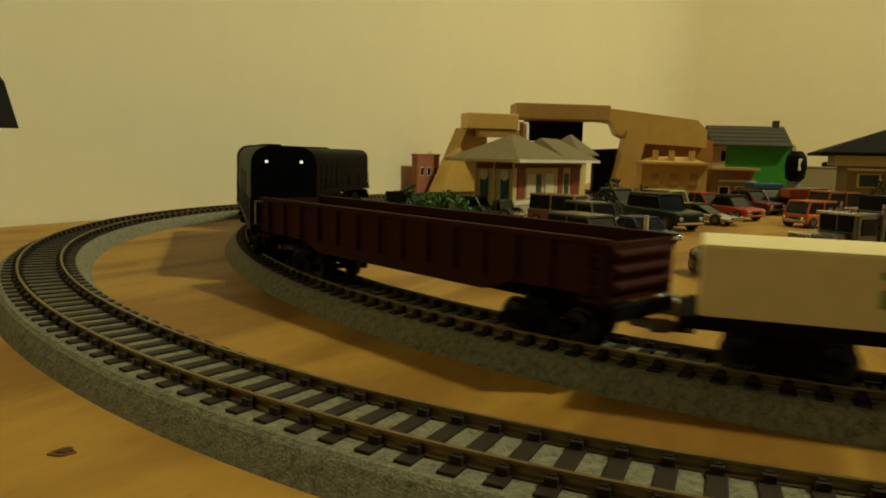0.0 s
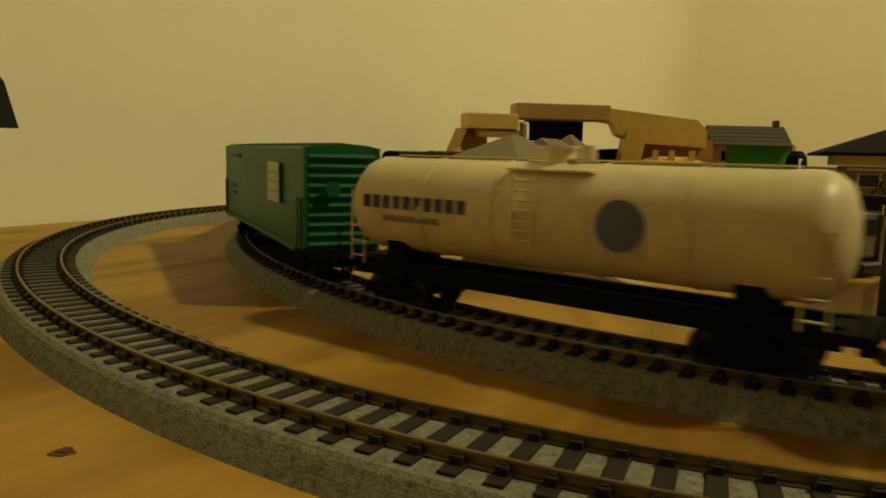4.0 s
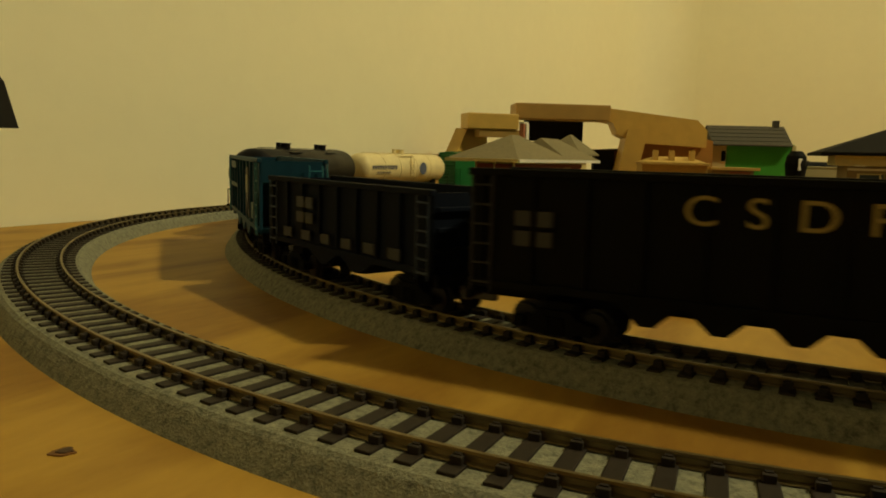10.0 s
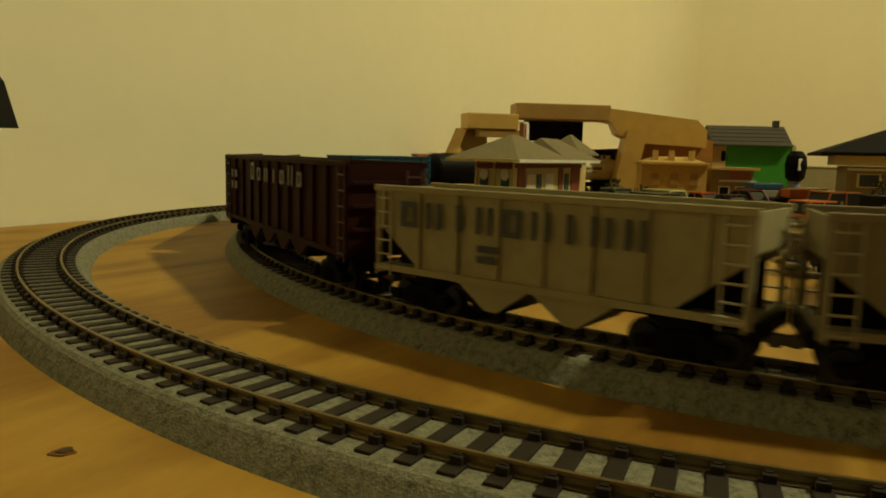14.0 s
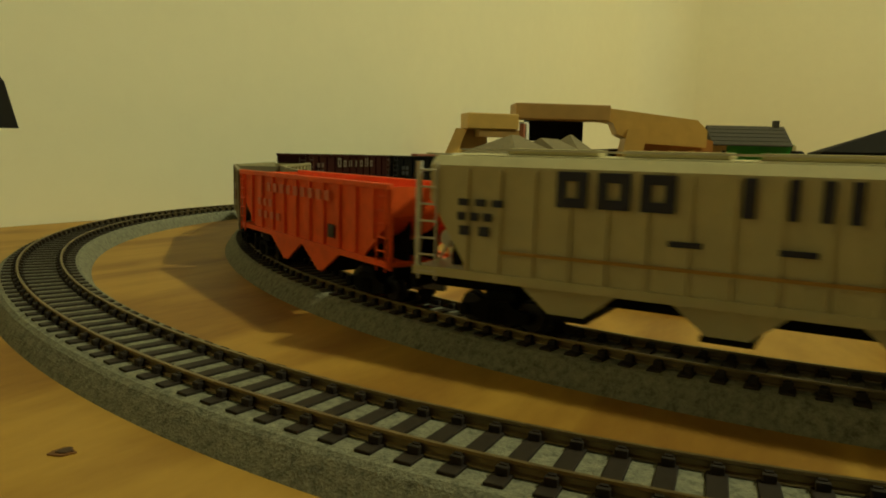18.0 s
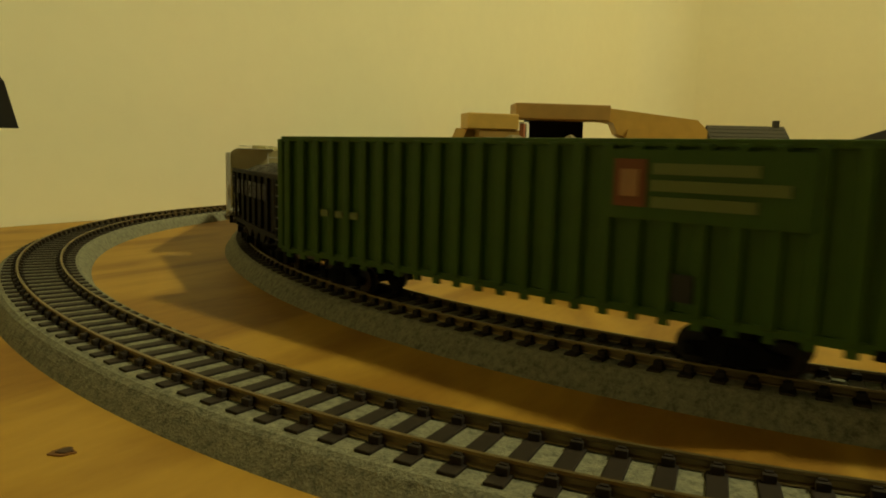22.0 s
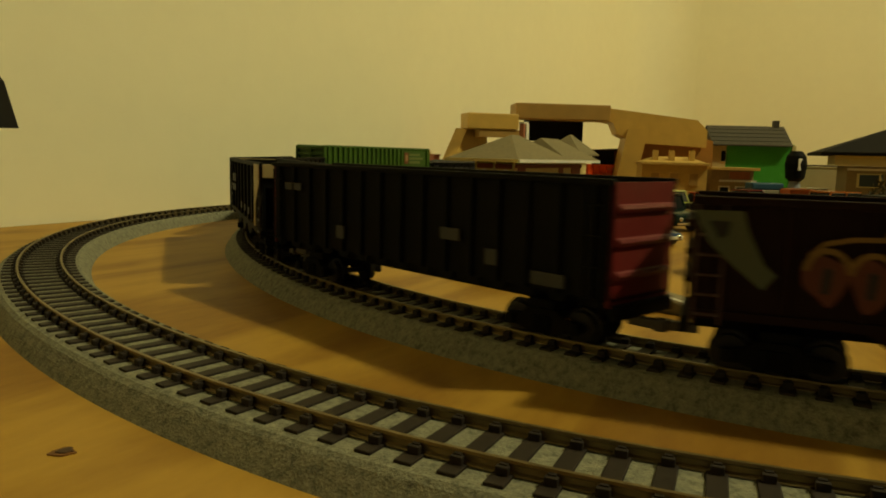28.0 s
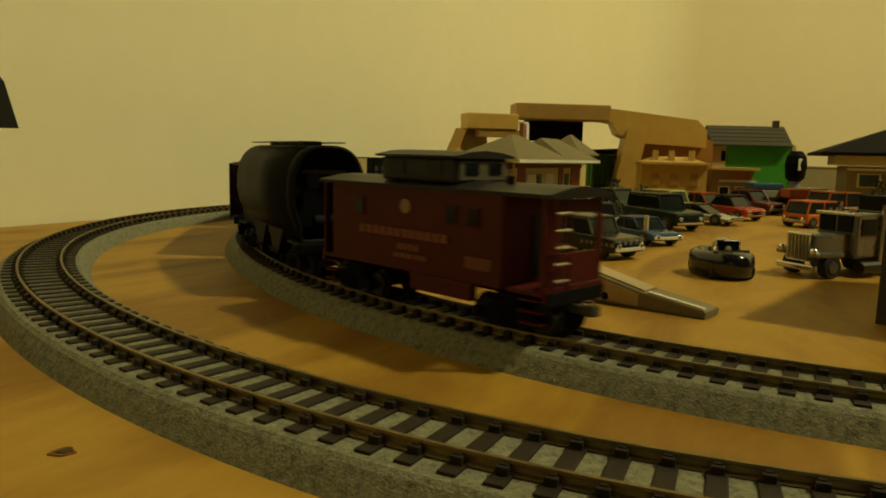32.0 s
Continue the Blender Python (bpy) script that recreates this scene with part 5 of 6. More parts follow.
# ---- the model town inside the loop ----
def pane_set(parent, spans, u, mat, frame_mat=None, axis="x", sgn=1, name="window"):
    """Windows on a wall: (along, z, width, height) on the face at u."""
    for a, z, w, h in spans:
        bm = B()
        c = (a, u, z) if axis == "x" else (u, a, z)
        s = (w, 0.0012, h) if axis == "x" else (0.0012, w, h)
        box(bm, c, s, bev=0.0002)
        win = part(name, bm, frame_mat or WHITE, parent)
        bm = B()
        c2 = (a, u + sgn * 0.0005, z) if axis == "x" else (u + sgn * 0.0005, a, z)
        s2 = (w * 0.78, 0.0008, h * 0.84) if axis == "x" else (0.0008, w * 0.78, h * 0.84)
        box(bm, c2, s2)
        part("pane", bm, mat, win)


def hip_roof(bm, x0, x1, y0, y1, z0, z1, rx0, rx1, ry, thick=0.0016):
    lo = [bm.verts.new((x, y, z0 - thick)) for x, y in ((x0, y0), (x1, y0), (x1, y1), (x0, y1))]
    v = [bm.verts.new((x, y, z0)) for x, y in ((x0, y0), (x1, y0), (x1, y1), (x0, y1))]
    a, b = bm.verts.new((rx0, ry, z1)), bm.verts.new((rx1, ry, z1))
    bm.faces.new(lo[::-1])
    for i in range(4):
        j = (i + 1) % 4
        bm.faces.new((lo[i], lo[j], v[j], v[i]))
    bm.faces.new((v[0], v[1], b, a))
    bm.faces.new((v[1], v[2], b))
    bm.faces.new((v[2], v[3], a, b))
    bm.faces.new((v[3], v[0], a))
    bmesh.ops.recalc_face_normals(bm, faces=bm.faces[:])


CREAM = material("station_cream", (0.60, 0.48, 0.20), 0.6, 0, 0.1, 250)
MAROON = material("station_maroon", (0.22, 0.045, 0.02), 0.6, 0, 0.12, 250)
TEAL = material("station_teal", (0.02, 0.07, 0.09), 0.5, 0, 0.1, 250)
SHINGLE = material("grey_shingle", (0.185, 0.150, 0.075), 0.8, 0, 0.2, 300, bump=0.0004)
CONC = material("platform_grey", (0.34, 0.30, 0.20), 0.85, 0, 0.15, 200, stain=0.2)
BRICK = material("brick_red", (0.36, 0.13, 0.065), 0.75, 0, 0.2, 500)
PANE_L = material("pane_light", (0.68, 0.62, 0.45), 0.3, 0, 0.05, 200)

st = thing("station_building", "cream and maroon model station with grey hipped roof and platform", "building", place(0.0740, 0.7790, 0, 57.2, 1.348, 0.960, 1.163))
bm = B()
box(bm, (0.052, 0.022, 0.005), (0.168, 0.096, 0.010), bev=0.0006)
part("platform", bm, CONC, st, "grey platform slab")
bm = B()
box(bm, (0.069, 0.024, 0.0315), (0.138, 0.048, 0.043))
part("wall", bm, CREAM, st)
for x0, x1, y0, y1, z0, z1, a, b in ((-0.024, 0.078, -0.022, 0.070, 0.0530, 0.0765, 0.026, 0.040), (0.070, 0.146, -0.022, 0.070, 0.0531, 0.0755, 0.082, 0.120), (0.126, 0.172, -0.006, 0.056, 0.0600, 0.0815, 0.147, 0.153)):
    bm = B()
    hip_roof(bm, x0, x1, y0, y1, z0, z1, a, b, 0.024)
    part("roof", bm, SHINGLE, st, "grey shingle hipped roof")
bm = B()
box(bm, (0.148, 0.024, 0.0345), (0.020, 0.040, 0.049))
part("wall", bm, CREAM, st)
bm = B()
box(bm, (0.061, -0.0222, 0.0520), (0.168, 0.0016, 0.0028))
part("fascia", bm, WHITE, st, "white eaves board")
bm = B()
box(bm, (-0.0242, 0.024, 0.0520), (0.0014, 0.092, 0.0028))
part("fascia", bm, CREAM, st)
bm = B()
box(bm, (0.056, 0.030, 0.080), (0.007, 0.006, 0.018), bev=0.0003)
ch = part("chimney", bm, BRICK, st)
bm = B()
box(bm, (0.056, 0.030, 0.0895), (0.0084, 0.0074, 0.0018))
part("chimney_cap", bm, WHITE, ch)
# lit right face of the chimney, put in as a white sheet
bm = B()
box(bm, (0.0580, 0.0262, 0.080), (0.0050, 0.0016, 0.0176))
part("chimney_lit_face", bm, WHITE, ch, "white sheet for the lit right face of the chimney")
# trackside long wall
for x0, w in ((0.006, 0.013), (0.086, 0.009), (0.114, 0.020)):
    bm = B()
    box(bm, (x0 + w / 2, -0.0006, 0.0310), (w, 0.0012, 0.030))
    part("wall_panel", bm, MAROON, st)
pane_set(st, [(0.0295, 0.0280, 0.016, 0.022), (0.066, 0.0280, 0.016, 0.022)], -0.0010, PANE_L, WHITE, "x", -1)
for x in (0.046, 0.104):
    bm = B()
    box(bm, (x, -0.0008, 0.0250), (0.008, 0.0014, 0.028))
    part("door", bm, TEAL, st)
bm = B()
box(bm, (0.069, -0.0008, 0.0468), (0.137, 0.0014, 0.0034))
part("frieze", bm, MAROON, st)
bm = B()
box(bm, (0.069, -0.0010, 0.0125), (0.137, 0.0016, 0.0035))
part("sill_board", bm, WHITE, st)
# end wall with two arched doors
bm = B()
box(bm, (-0.0008, 0.024, 0.0465), (0.0014, 0.046, 0.0046))
part("frieze", bm, MAROON, st)
for y in (0.0105, 0.0375):
    bm = B()
    box(bm, (-0.0008, y, 0.0230), (0.0014, 0.0095, 0.025))
    d = part("door", bm, TEAL, st)
    bm = B()
    lathe(bm, [(-0.0016, 0.0052), (-0.0002, 0.0052)], "x", 20, (0, y, 0.0385))
    part("arch", bm, PANE_L, d)
for y in (0.0, 0.024, 0.048):
    bm = B()
    box(bm, (-0.0010, y, 0.0310), (0.0020, 0.0020, 0.042))
    part("corner_trim", bm, CREAM, st)

# ---- wooden toy bridge over the tracks ----
TOYWOOD = material("toy_wood", (0.60, 0.38, 0.085), 0.5, 0, 0.14, 60, bump=0.0002)
# darker copy of the wood; the beam's unlit face is in this colour
TOYDARK = material("toy_wood_dark", (0.38, 0.225, 0.055), 0.55, 0, 0.14, 60)
br = thing("toy_bridge", "unpainted wooden block bridge over the tracks", "bridge")
bm = B()
prism(bm, [(-0.050, 0.0), (0.034, 0.0), (0.030, 0.083), (-0.004, 0.083)], -0.008, 0.008)
part("pier", bm, TOYWOOD, br, at=place(0.0276, 1.1204, 0, 52.5, 1.537, 1.382, 1.265))
bm = B()
box(bm, (0, 0, 0.0915), (0.060, 0.030, 0.0185), bev=0.0012)
part("cap_block", bm, TOYWOOD, br, at=place(0.0655, 1.1124, 0, 12.7, 1.307, 1.597, 1.264))
bm = B()
box(bm, (0, 0, 0.0775), (0.050, 0.020, 0.0085))
part("spacer_block", bm, TOYDARK, br, at=place(0.0781, 1.1097, 0, 12.6, 1.308, 1.595, 1.264))
bm = B()
box(bm, (0, 0, 0.1045), (0.112, 0.036, 0.0185), bev=0.0012)
part("beam", bm, TOYDARK, br, "long wooden beam, its unlit face put into a darker colour", at=place(0.1762, 1.1455, 0, 3.9, 1.301, 1.650, 1.278))
bm = B()
prism(bm, [(-0.060, 0.111), (0.052, 0.098), (0.064, 0.086), (0.064, 0.066), (-0.020, 0.070), (-0.040, 0.080), (-0.046, 0.093), (-0.060, 0.096)], -0.018, 0.018)
part("ramp_block", bm, TOYWOOD, br, at=place(0.3188, 1.1540, 0, -5.2, 1.293, 1.686, 1.286))
bm = B()
prism(bm, [(-0.040, 0.0), (-0.002, 0.0), (0.001, 0.040), (0.010, 0.086), (-0.014, 0.086), (-0.020, 0.050), (-0.028, 0.012), (-0.040, 0.006)], -0.0205, 0.016)
part("pier", bm, TOYWOOD, br, at=place(0.3000, 1.1542, 0, -5.2, 1.293, 1.687, 1.287))
bm = B()
prism(bm, [(-0.078, 0.0), (0.016, 0.0), (0.014, 0.074), (-0.022, 0.084), (-0.078, 0.086)], -0.009, 0.009)
part("pier_block", bm, material("toy_wood_orange", (0.44, 0.20, 0.035), 0.5, 0, 0.14, 60), br, at=place(0.3995, 1.1545, 0, -5.8, 1.298, 1.695, 1.290))
bm = B()
prism(bm, [(-0.036, 0.078), (0.036, 0.078), (0.036, 0.1040), (-0.036, 0.1040)], -0.004, 0.004)
part("under_block", bm, BLACK, br, "dark underside block", at=place(0.1741, 1.1905, -0.0103, 3.9, 1.315, 1.685, 1.292))

# ---- red building flat beside the wall ----
fl = thing("building_flat", "narrow brick red model building against the wall", "building", place(-0.0290, 1.0960, 0, 60.9, 1.300, 0.800, 1.300))
bm = B()
box(bm, (0, 0, 0.024), (0.050, 0.012, 0.048), bev=0.0004)
part("wall", bm, BRICK, fl)
bm = B()
box(bm, (0, 0, 0.0488), (0.052, 0.014, 0.002))
part("parapet", bm, BRICK, fl)
pane_set(fl, [(-0.015, 0.030, 0.007, 0.010), (0.0, 0.030, 0.007, 0.010), (0.015, 0.030, 0.007, 0.010)], -0.0062, GLASS, WHITE, "x", -1)

# ---- black block, added to fill the opening under the bridge ----
bs = thing("black_block", "black block with one rust red panel, added under the bridge", "building", place(0.2800, 1.2020, 0, -4, 1.10, 1.0, 1.09))
BLOCKB = material("block_black", (0.010, 0.009, 0.009), 0.8, 0, 0.25, 200, spec=0.12)
bm = B()
box(bm, (0, 0, 0.0355), (0.066, 0.030, 0.071), bev=0.0006)
part("wall", bm, BLOCKB, bs)
bm = B()
prism(bm, [(-0.036, 0.0708), (0.036, 0.0708), (0.036, 0.0722), (0.0, 0.0745), (-0.036, 0.0722)], -0.018, 0.018)
part("roof", bm, material("block_top", (0.035, 0.022, 0.015), 0.8, 0, 0.25, 200, spec=0.12), bs, "very dark brown low top")
bm = B()
box(bm, (0.006, -0.0153, 0.0560), (0.019, 0.0010, 0.030))
part("panel", bm, material("block_rust", (0.11, 0.022, 0.010), 0.8, 0, 0.25, 200), bs, "rust red panel")

# ---- pale carton behind the depot ----
ct = thing("cardboard_box", "pale beige cardboard box lying behind the toys", "box", pose(0.690, 1.205, 0, 0, 0, -3))
CARD = material("card_beige", (0.34, 0.29, 0.16), 0.8, 0, 0.08, 60)
bm = B()
box(bm, (0, 0, 0.0290), (0.250, 0.040, 0.058), bev=0.0008)
part("body", bm, CARD, ct)
bm = B()
box(bm, (0, 0, 0.0592), (0.252, 0.042, 0.0024), bev=0.0006)
part("lid", bm, CARD, ct)

# ---- tan town building ----
TAN = material("town_tan", (0.56, 0.36, 0.085), 0.6, 0, 0.12, 200)
tb = thing("town_building", "tan plastic town building with three front windows", "building", place(0.3213, 1.0185, 0, -8.4, 1.246, 1.587, 1.246))
bm = B()
box(bm, (0, 0.022, 0.0235), (0.071, 0.044, 0.047))
part("wall", bm, TAN, tb)
bm = B()
box(bm, (0, 0.020, 0.0482), (0.075, 0.050, 0.003), bev=0.0004)
part("cornice", bm, TAN, tb)
bm = B()
hip_roof(bm, -0.034, 0.034, 0.002, 0.040, 0.0500, 0.0560, -0.02, 0.02, 0.022)
part("roof", bm, TAN, tb)
for x in (-0.020, -0.002, 0.020):
    bm = B()
    box(bm, (x, 0.010, 0.0565), (0.006, 0.006, 0.013))
    part("chimney", bm, TAN, tb)
pane_set(tb, [(-0.021, 0.031, 0.011, 0.015), (0.0, 0.031, 0.011, 0.015), (0.021, 0.031, 0.011, 0.015)], -0.0004, TOYDARK, TAN, "x", -1)
pane_set(tb, [(0.012, 0.031, 0.010, 0.014), (0.030, 0.031, 0.010, 0.014)], 0.0359, TOYDARK, TAN, "y", 1)
# ---- low shop with a white cornice ----
sh = thing("shop_building", "low tan and brick shop with white cornice", "building", place(0.4103, 1.0380, 0, -10.0, 1.254, 1.614, 1.255))
bm = B()
box(bm, (0, 0.016, 0.021), (0.046, 0.032, 0.042))
part("wall", bm, material("shop_wall", (0.30, 0.22, 0.11), 0.7, 0, 0.15, 250), sh)
bm = B()
box(bm, (0.002, 0.014, 0.0436), (0.052, 0.040, 0.0030))
part("roof", bm, TAN, sh)
bm = B()
box(bm, (0.006, -0.0012, 0.0300), (0.040, 0.002, 0.0022))
part("cornice", bm, WHITE, sh)
pane_set(sh, [(0.008, 0.0362, 0.022, 0.008)], -0.0004, BRICK, BRICK, "x", -1)
pane_set(sh, [(-0.008, 0.016, 0.012, 0.016), (0.010, 0.016, 0.012, 0.016)], -0.0004, GLASS, WHITE, "x", -1)

# ---- green house ----
GREENW = material("house_green", (0.06, 0.36, 0.028), 0.55, 0, 0.06, 200)
ROOFD = material("house_roof", (0.055, 0.048, 0.034), 0.85, 0, 0.2, 300, bump=0.0004)
ho = thing("green_house", "bright green model house with dark gabled roof", "house", place(0.4780, 1.1433, 0, -7.0, 1.310, 1.400, 1.289))
bm = B()
box(bm, (0.002, 0.030, 0.036), (0.096, 0.056, 0.072))
part("wall", bm, GREENW, ho)
for k in range(22):
    bm = B()
    box(bm, (0.011, 0.0018, 0.0035 + 0.0031 * k), (0.077, 0.0008, 0.0027))
    part("clapboard", bm, GREENW, ho)
bm = B()
prism(bm, [(-0.006, 0.0700), (0.066, 0.0700), (0.030, 0.0945)], -0.046, 0.0455, "x")
part("roof", bm, ROOFD, ho, "dark brown shingle gable roof")
for y0, y1 in ((-0.006, 0.030), (0.066, 0.030)):
    for k in range(5):
        bm = B()
        a, b = k / 5, (k + 1.04) / 5
        prism(bm, [(y0 + (y1 - y0) * a, 0.0709 + 0.0245 * a), (y0 + (y1 - y0) * b, 0.0702 + 0.0245 * b), (y0 + (y1 - y0) * b, 0.0694 + 0.0245 * b), (y0 + (y1 - y0) * a, 0.0694 + 0.0245 * a)], -0.0462, 0.0457, "x")
        part("shingle_course", bm, ROOFD, ho)
bm = B()
box(bm, (0.036, 0.030, 0.0960), (0.0065, 0.006, 0.012))
part("chimney", bm, ROOFD, ho)
WINY = material("house_trim", (0.58, 0.52, 0.25), 0.5, 0, 0.08, 250)
bm = B()
box(bm, (0.0495, 0.0014, 0.036), (0.004, 0.0024, 0.070))
part("corner_board", bm, WINY, ho)
bm = B()
box(bm, (-0.037, 0.0012, 0.055), (0.018, 0.0012, 0.030))
part("side_panel", bm, CREAM, ho)
pane_set(ho, [(-0.0310, 0.0570, 0.0065, 0.015)], 0.0004, GLASS, WINY, "x", -1)
bm = B()
box(bm, (-0.035, -0.006, 0.0375), (0.030, 0.014, 0.003))
part("porch_roof", bm, BRICK, ho)

# ---- dark-roofed depot, and a dark block on the near side added for its shadow ----
DARKROOF = material("depot_roof", (0.010, 0.009, 0.009), 0.8, 0, 0.25, 300, spec=0.12)
de = thing("depot_building", "model depot under a wide black roof", "building", place(0.5520, 0.8806, 0, -21.3, 1.192, 1.531, 1.214))
bm = B()
box(bm, (0.0, 0.02, 0.026), (0.100, 0.060, 0.052))
part("wall", bm, material("depot_wall", (0.24, 0.19, 0.10), 0.7, 0, 0.15, 200), de)
bm = B()
hip_roof(bm, -0.078, 0.090, -0.030, 0.080, 0.0655, 0.0980, 0.010, 0.050, 0.025, 0.003)
part("roof", bm, DARKROOF, de, "black hipped roof with wide eaves")
bm = B()
box(bm, (-0.020, 0.010, 0.0575), (0.085, 0.050, 0.010))
part("eaves_wall", bm, WINY, de)
pane_set(de, [(-0.030, 0.038, 0.022, 0.014), (0.0, 0.038, 0.022, 0.014), (0.030, 0.038, 0.022, 0.014)], -0.0104, glass_mat("depot_glass", (0.05, 0.07, 0.10)), WINY, "x", -1)
bm = B()
box(bm, (0, -0.0110, 0.0490), (0.100, 0.0016, 0.0022))
part("trim_board", bm, WHITE, de)
# plain block, nearly out of view, added to cast a shadow on the table
sd = thing("shadow_block", "dark grey flat-topped block added to cast a shadow on the table", "building", place(0.2590, 0.3170, 0, 49.7, 1.113, 1.013, 1.034))
bm = B()
box(bm, (0, 0, 0.034), (0.120, 0.090, 0.068), bev=0.0006)
part("wall", bm, material("shadow_block_grey", (0.05, 0.045, 0.04), 0.7, 0, 0.2, 200), sd)
bm = B()
box(bm, (0, 0, 0.0700), (0.122, 0.092, 0.004))
part("roof", bm, DARKROOF, sd)

# ---- building at the far left edge, only its eaves reach in ----
lb = thing("left_building", "dark model building with a steep black roof", "building", place(-0.3149, 0.3924, 0, 3.2, 1.021, 1.108, 1.034))
bm = B()
box(bm, (0.0, 0, 0.036), (0.066, 0.070, 0.072))
part("wall", bm, material("left_wall", (0.07, 0.05, 0.035), 0.7, 0, 0.2, 200), lb)
bm = B()
prism(bm, [(-0.056, 0.0722), (0.0590, 0.0722), (0.0520, 0.0985), (0.026, 0.1350), (-0.030, 0.1350), (-0.054, 0.0985)], -0.040, 0.040)
part("roof", bm, DARKROOF, lb)


# ---- toy vehicles ----
HUB = material("hub_grey", (0.16, 0.15, 0.13), 0.4, 0.6, 0.1, 300)


def wheels(car, L, W, r, xs, hub=HUB):
    for x in xs:
        for sy in (-1, 1):
            bm = B()
            lathe(bm, [(sy * (W / 2 - 0.0045), r * 0.9), (sy * (W / 2 - 0.0042), r), (sy * (W / 2 - 0.0006), r), (sy * (W / 2), r * 0.88)], "y", 16, (x, 0, r))
            w = part("wheel", bm, RUBBER, car)
            bm = B()
            rod(bm, (x, sy * (W / 2 - 0.0006), r), (x, sy * (W / 2 + 0.0003), r), r * 0.5, 12)
            part("hub", bm, hub, w)


def toy(name, label, x, y, rz, L, W, H, color, style="car", roof=None, rough=0.22, lamps=True, bumper=None, group="toy cars", k=1.0):
    """Die-cast toy car: lower body, cabin with panes, wheels, lamps and bumpers; x forward."""
    car = thing(name, label, "toy car", place(x, y, 0, rz, k, k, k), group)
    mat = material("enamel_" + "_".join(str(int(c * 1000)) for c in color), color, rough, 0, 0.06, 150, spec=0.35)
    rm = mat if roof is None else material("enamel_" + "_".join(str(int(c * 1000)) for c in roof), roof, rough, 0, 0.06, 150, spec=0.35)
    r = 0.0052 if style not in ("suv", "truck") else 0.0062
    z0, a = r * 0.75, L / 2
    prof = {
        "car": ([(-a, z0), (a, z0), (a, H * 0.42), (a * 0.92, H * 0.52), (a * 0.4, H * 0.58), (-a * 0.7, H * 0.60), (-a, H * 0.55)], [(-a * 0.72, H * 0.58), (a * 0.42, H * 0.56), (a * 0.12, H * 0.97), (-a * 0.12, H), (-a * 0.5, H * 0.95)]),
        "wedge": ([(-a, z0), (a, z0), (a, H * 0.36), (a * 0.5, H * 0.55), (-a * 0.5, H * 0.68), (-a, H * 0.66)], [(-a * 0.75, H * 0.66), (a * 0.5, H * 0.52), (a * 0.05, H), (-a * 0.25, H)]),
        "suv": ([(-a, z0), (a, z0), (a, H * 0.50), (a * 0.9, H * 0.56), (a * 0.4, H * 0.60), (-a, H * 0.62)], [(-a * 0.98, H * 0.6), (a * 0.40, H * 0.58), (a * 0.22, H * 0.97), (-a * 0.9, H)]),
        "van": ([(-a, z0), (a, z0), (a, H * 0.45), (a * 0.96, H * 0.55), (-a, H * 0.55)], [(-a, H * 0.54), (a * 0.96, H * 0.54), (a * 0.72, H * 0.97), (a * 0.6, H), (-a * 0.96, H)]),
        "truck": ([(-a, z0 + 0.002), (a, z0), (a, H * 0.5), (a * 0.45, H * 0.55), (-a, H * 0.42)], [(-a * 0.02, H * 0.4), (a * 0.46, H * 0.5), (a * 0.34, H), (0, H)]),
    }[style]
    bm = B()
    prism(bm, prof[0], -W / 2, W / 2)
    bmesh.ops.bevel(bm, geom=bm.edges[:], offset=0.0020, segments=3, affect="EDGES", profile=0.6)
    part("body", bm, mat, car)
    bm = B()
    prism(bm, prof[1], -W * 0.42, W * 0.42)
    bmesh.ops.bevel(bm, geom=bm.edges[:], offset=0.0017, segments=3, affect="EDGES", profile=0.6)
    cab = part("cabin", bm, GLASS, car, "dark tinted windows")
    zr = max(p[1] for p in prof[1])
    xs = [p[0] for p in prof[1] if p[1] > zr * 0.9]
    bm = B()
    box(bm, ((min(xs) + max(xs)) / 2, 0, zr), (max(xs) - min(xs) + 0.001, W * 0.80, 0.0016), bev=0.0005)
    part("roof", bm, rm, cab)
    for sy in (-1, 1):
        bm = B()
        rod(bm, (prof[1][1][0] * 0.95, sy * W * 0.42, prof[1][1][1]), (max(xs), sy * W * 0.40, zr), 0.0009, 6)
        part("pillar", bm, rm, cab)
        bm = B()
        rod(bm, ((min(xs) + max(xs)) / 2, sy * W * 0.425, prof[1][0][1]), ((min(xs) + max(xs)) / 2, sy * W * 0.41, zr), 0.0009, 6)
        part("pillar", bm, rm, cab)
    wheels(car, L, W + 0.0004, r, (-a * 0.62, a * 0.62))
    for sx in (-1, 1):
        bm = B()
        box(bm, (sx * (a + 0.0003), 0, z0 + 0.0022), (0.0016, W * 0.9, 0.0022), bev=0.0005)
        part("bumper", bm, bumper or CHROME, car)
    if lamps:
        for sy in (-1, 1):
            bm = B()
            bmesh.ops.create_uvsphere(bm, u_segments=14, v_segments=10, radius=0.0019)
            part("headlight", bm, CHROME, car, "bright headlight", True, at=pose(a, sy * W * 0.34, H * 0.36))
        bm = B()
        box(bm, (a + 0.0001, 0, H * 0.34), (0.0008, W * 0.38, 0.0026))
        part("grille", bm, BLACK, car)
    return car


suv = toy("toy_suv", "dark toy off-roader with white front bumper and tan roof rack", 0.1016, 0.4929, -54.0, 0.062, 0.029, 0.0245, (0.022, 0.019, 0.016), "suv", roof=(0.11, 0.095, 0.065), bumper=WHITE, k=1.080)
CHECK = material("check_grey", (0.15, 0.14, 0.11), 0.4, 0, 0.1, 300)
for k in range(7):
    bm = B()
    box(bm, (0.030 - 0.0040 * k, -0.0148, 0.0098), (0.0020, 0.0008, 0.0020))
    part("check", bm, CHECK, suv, "pale check on the door line")
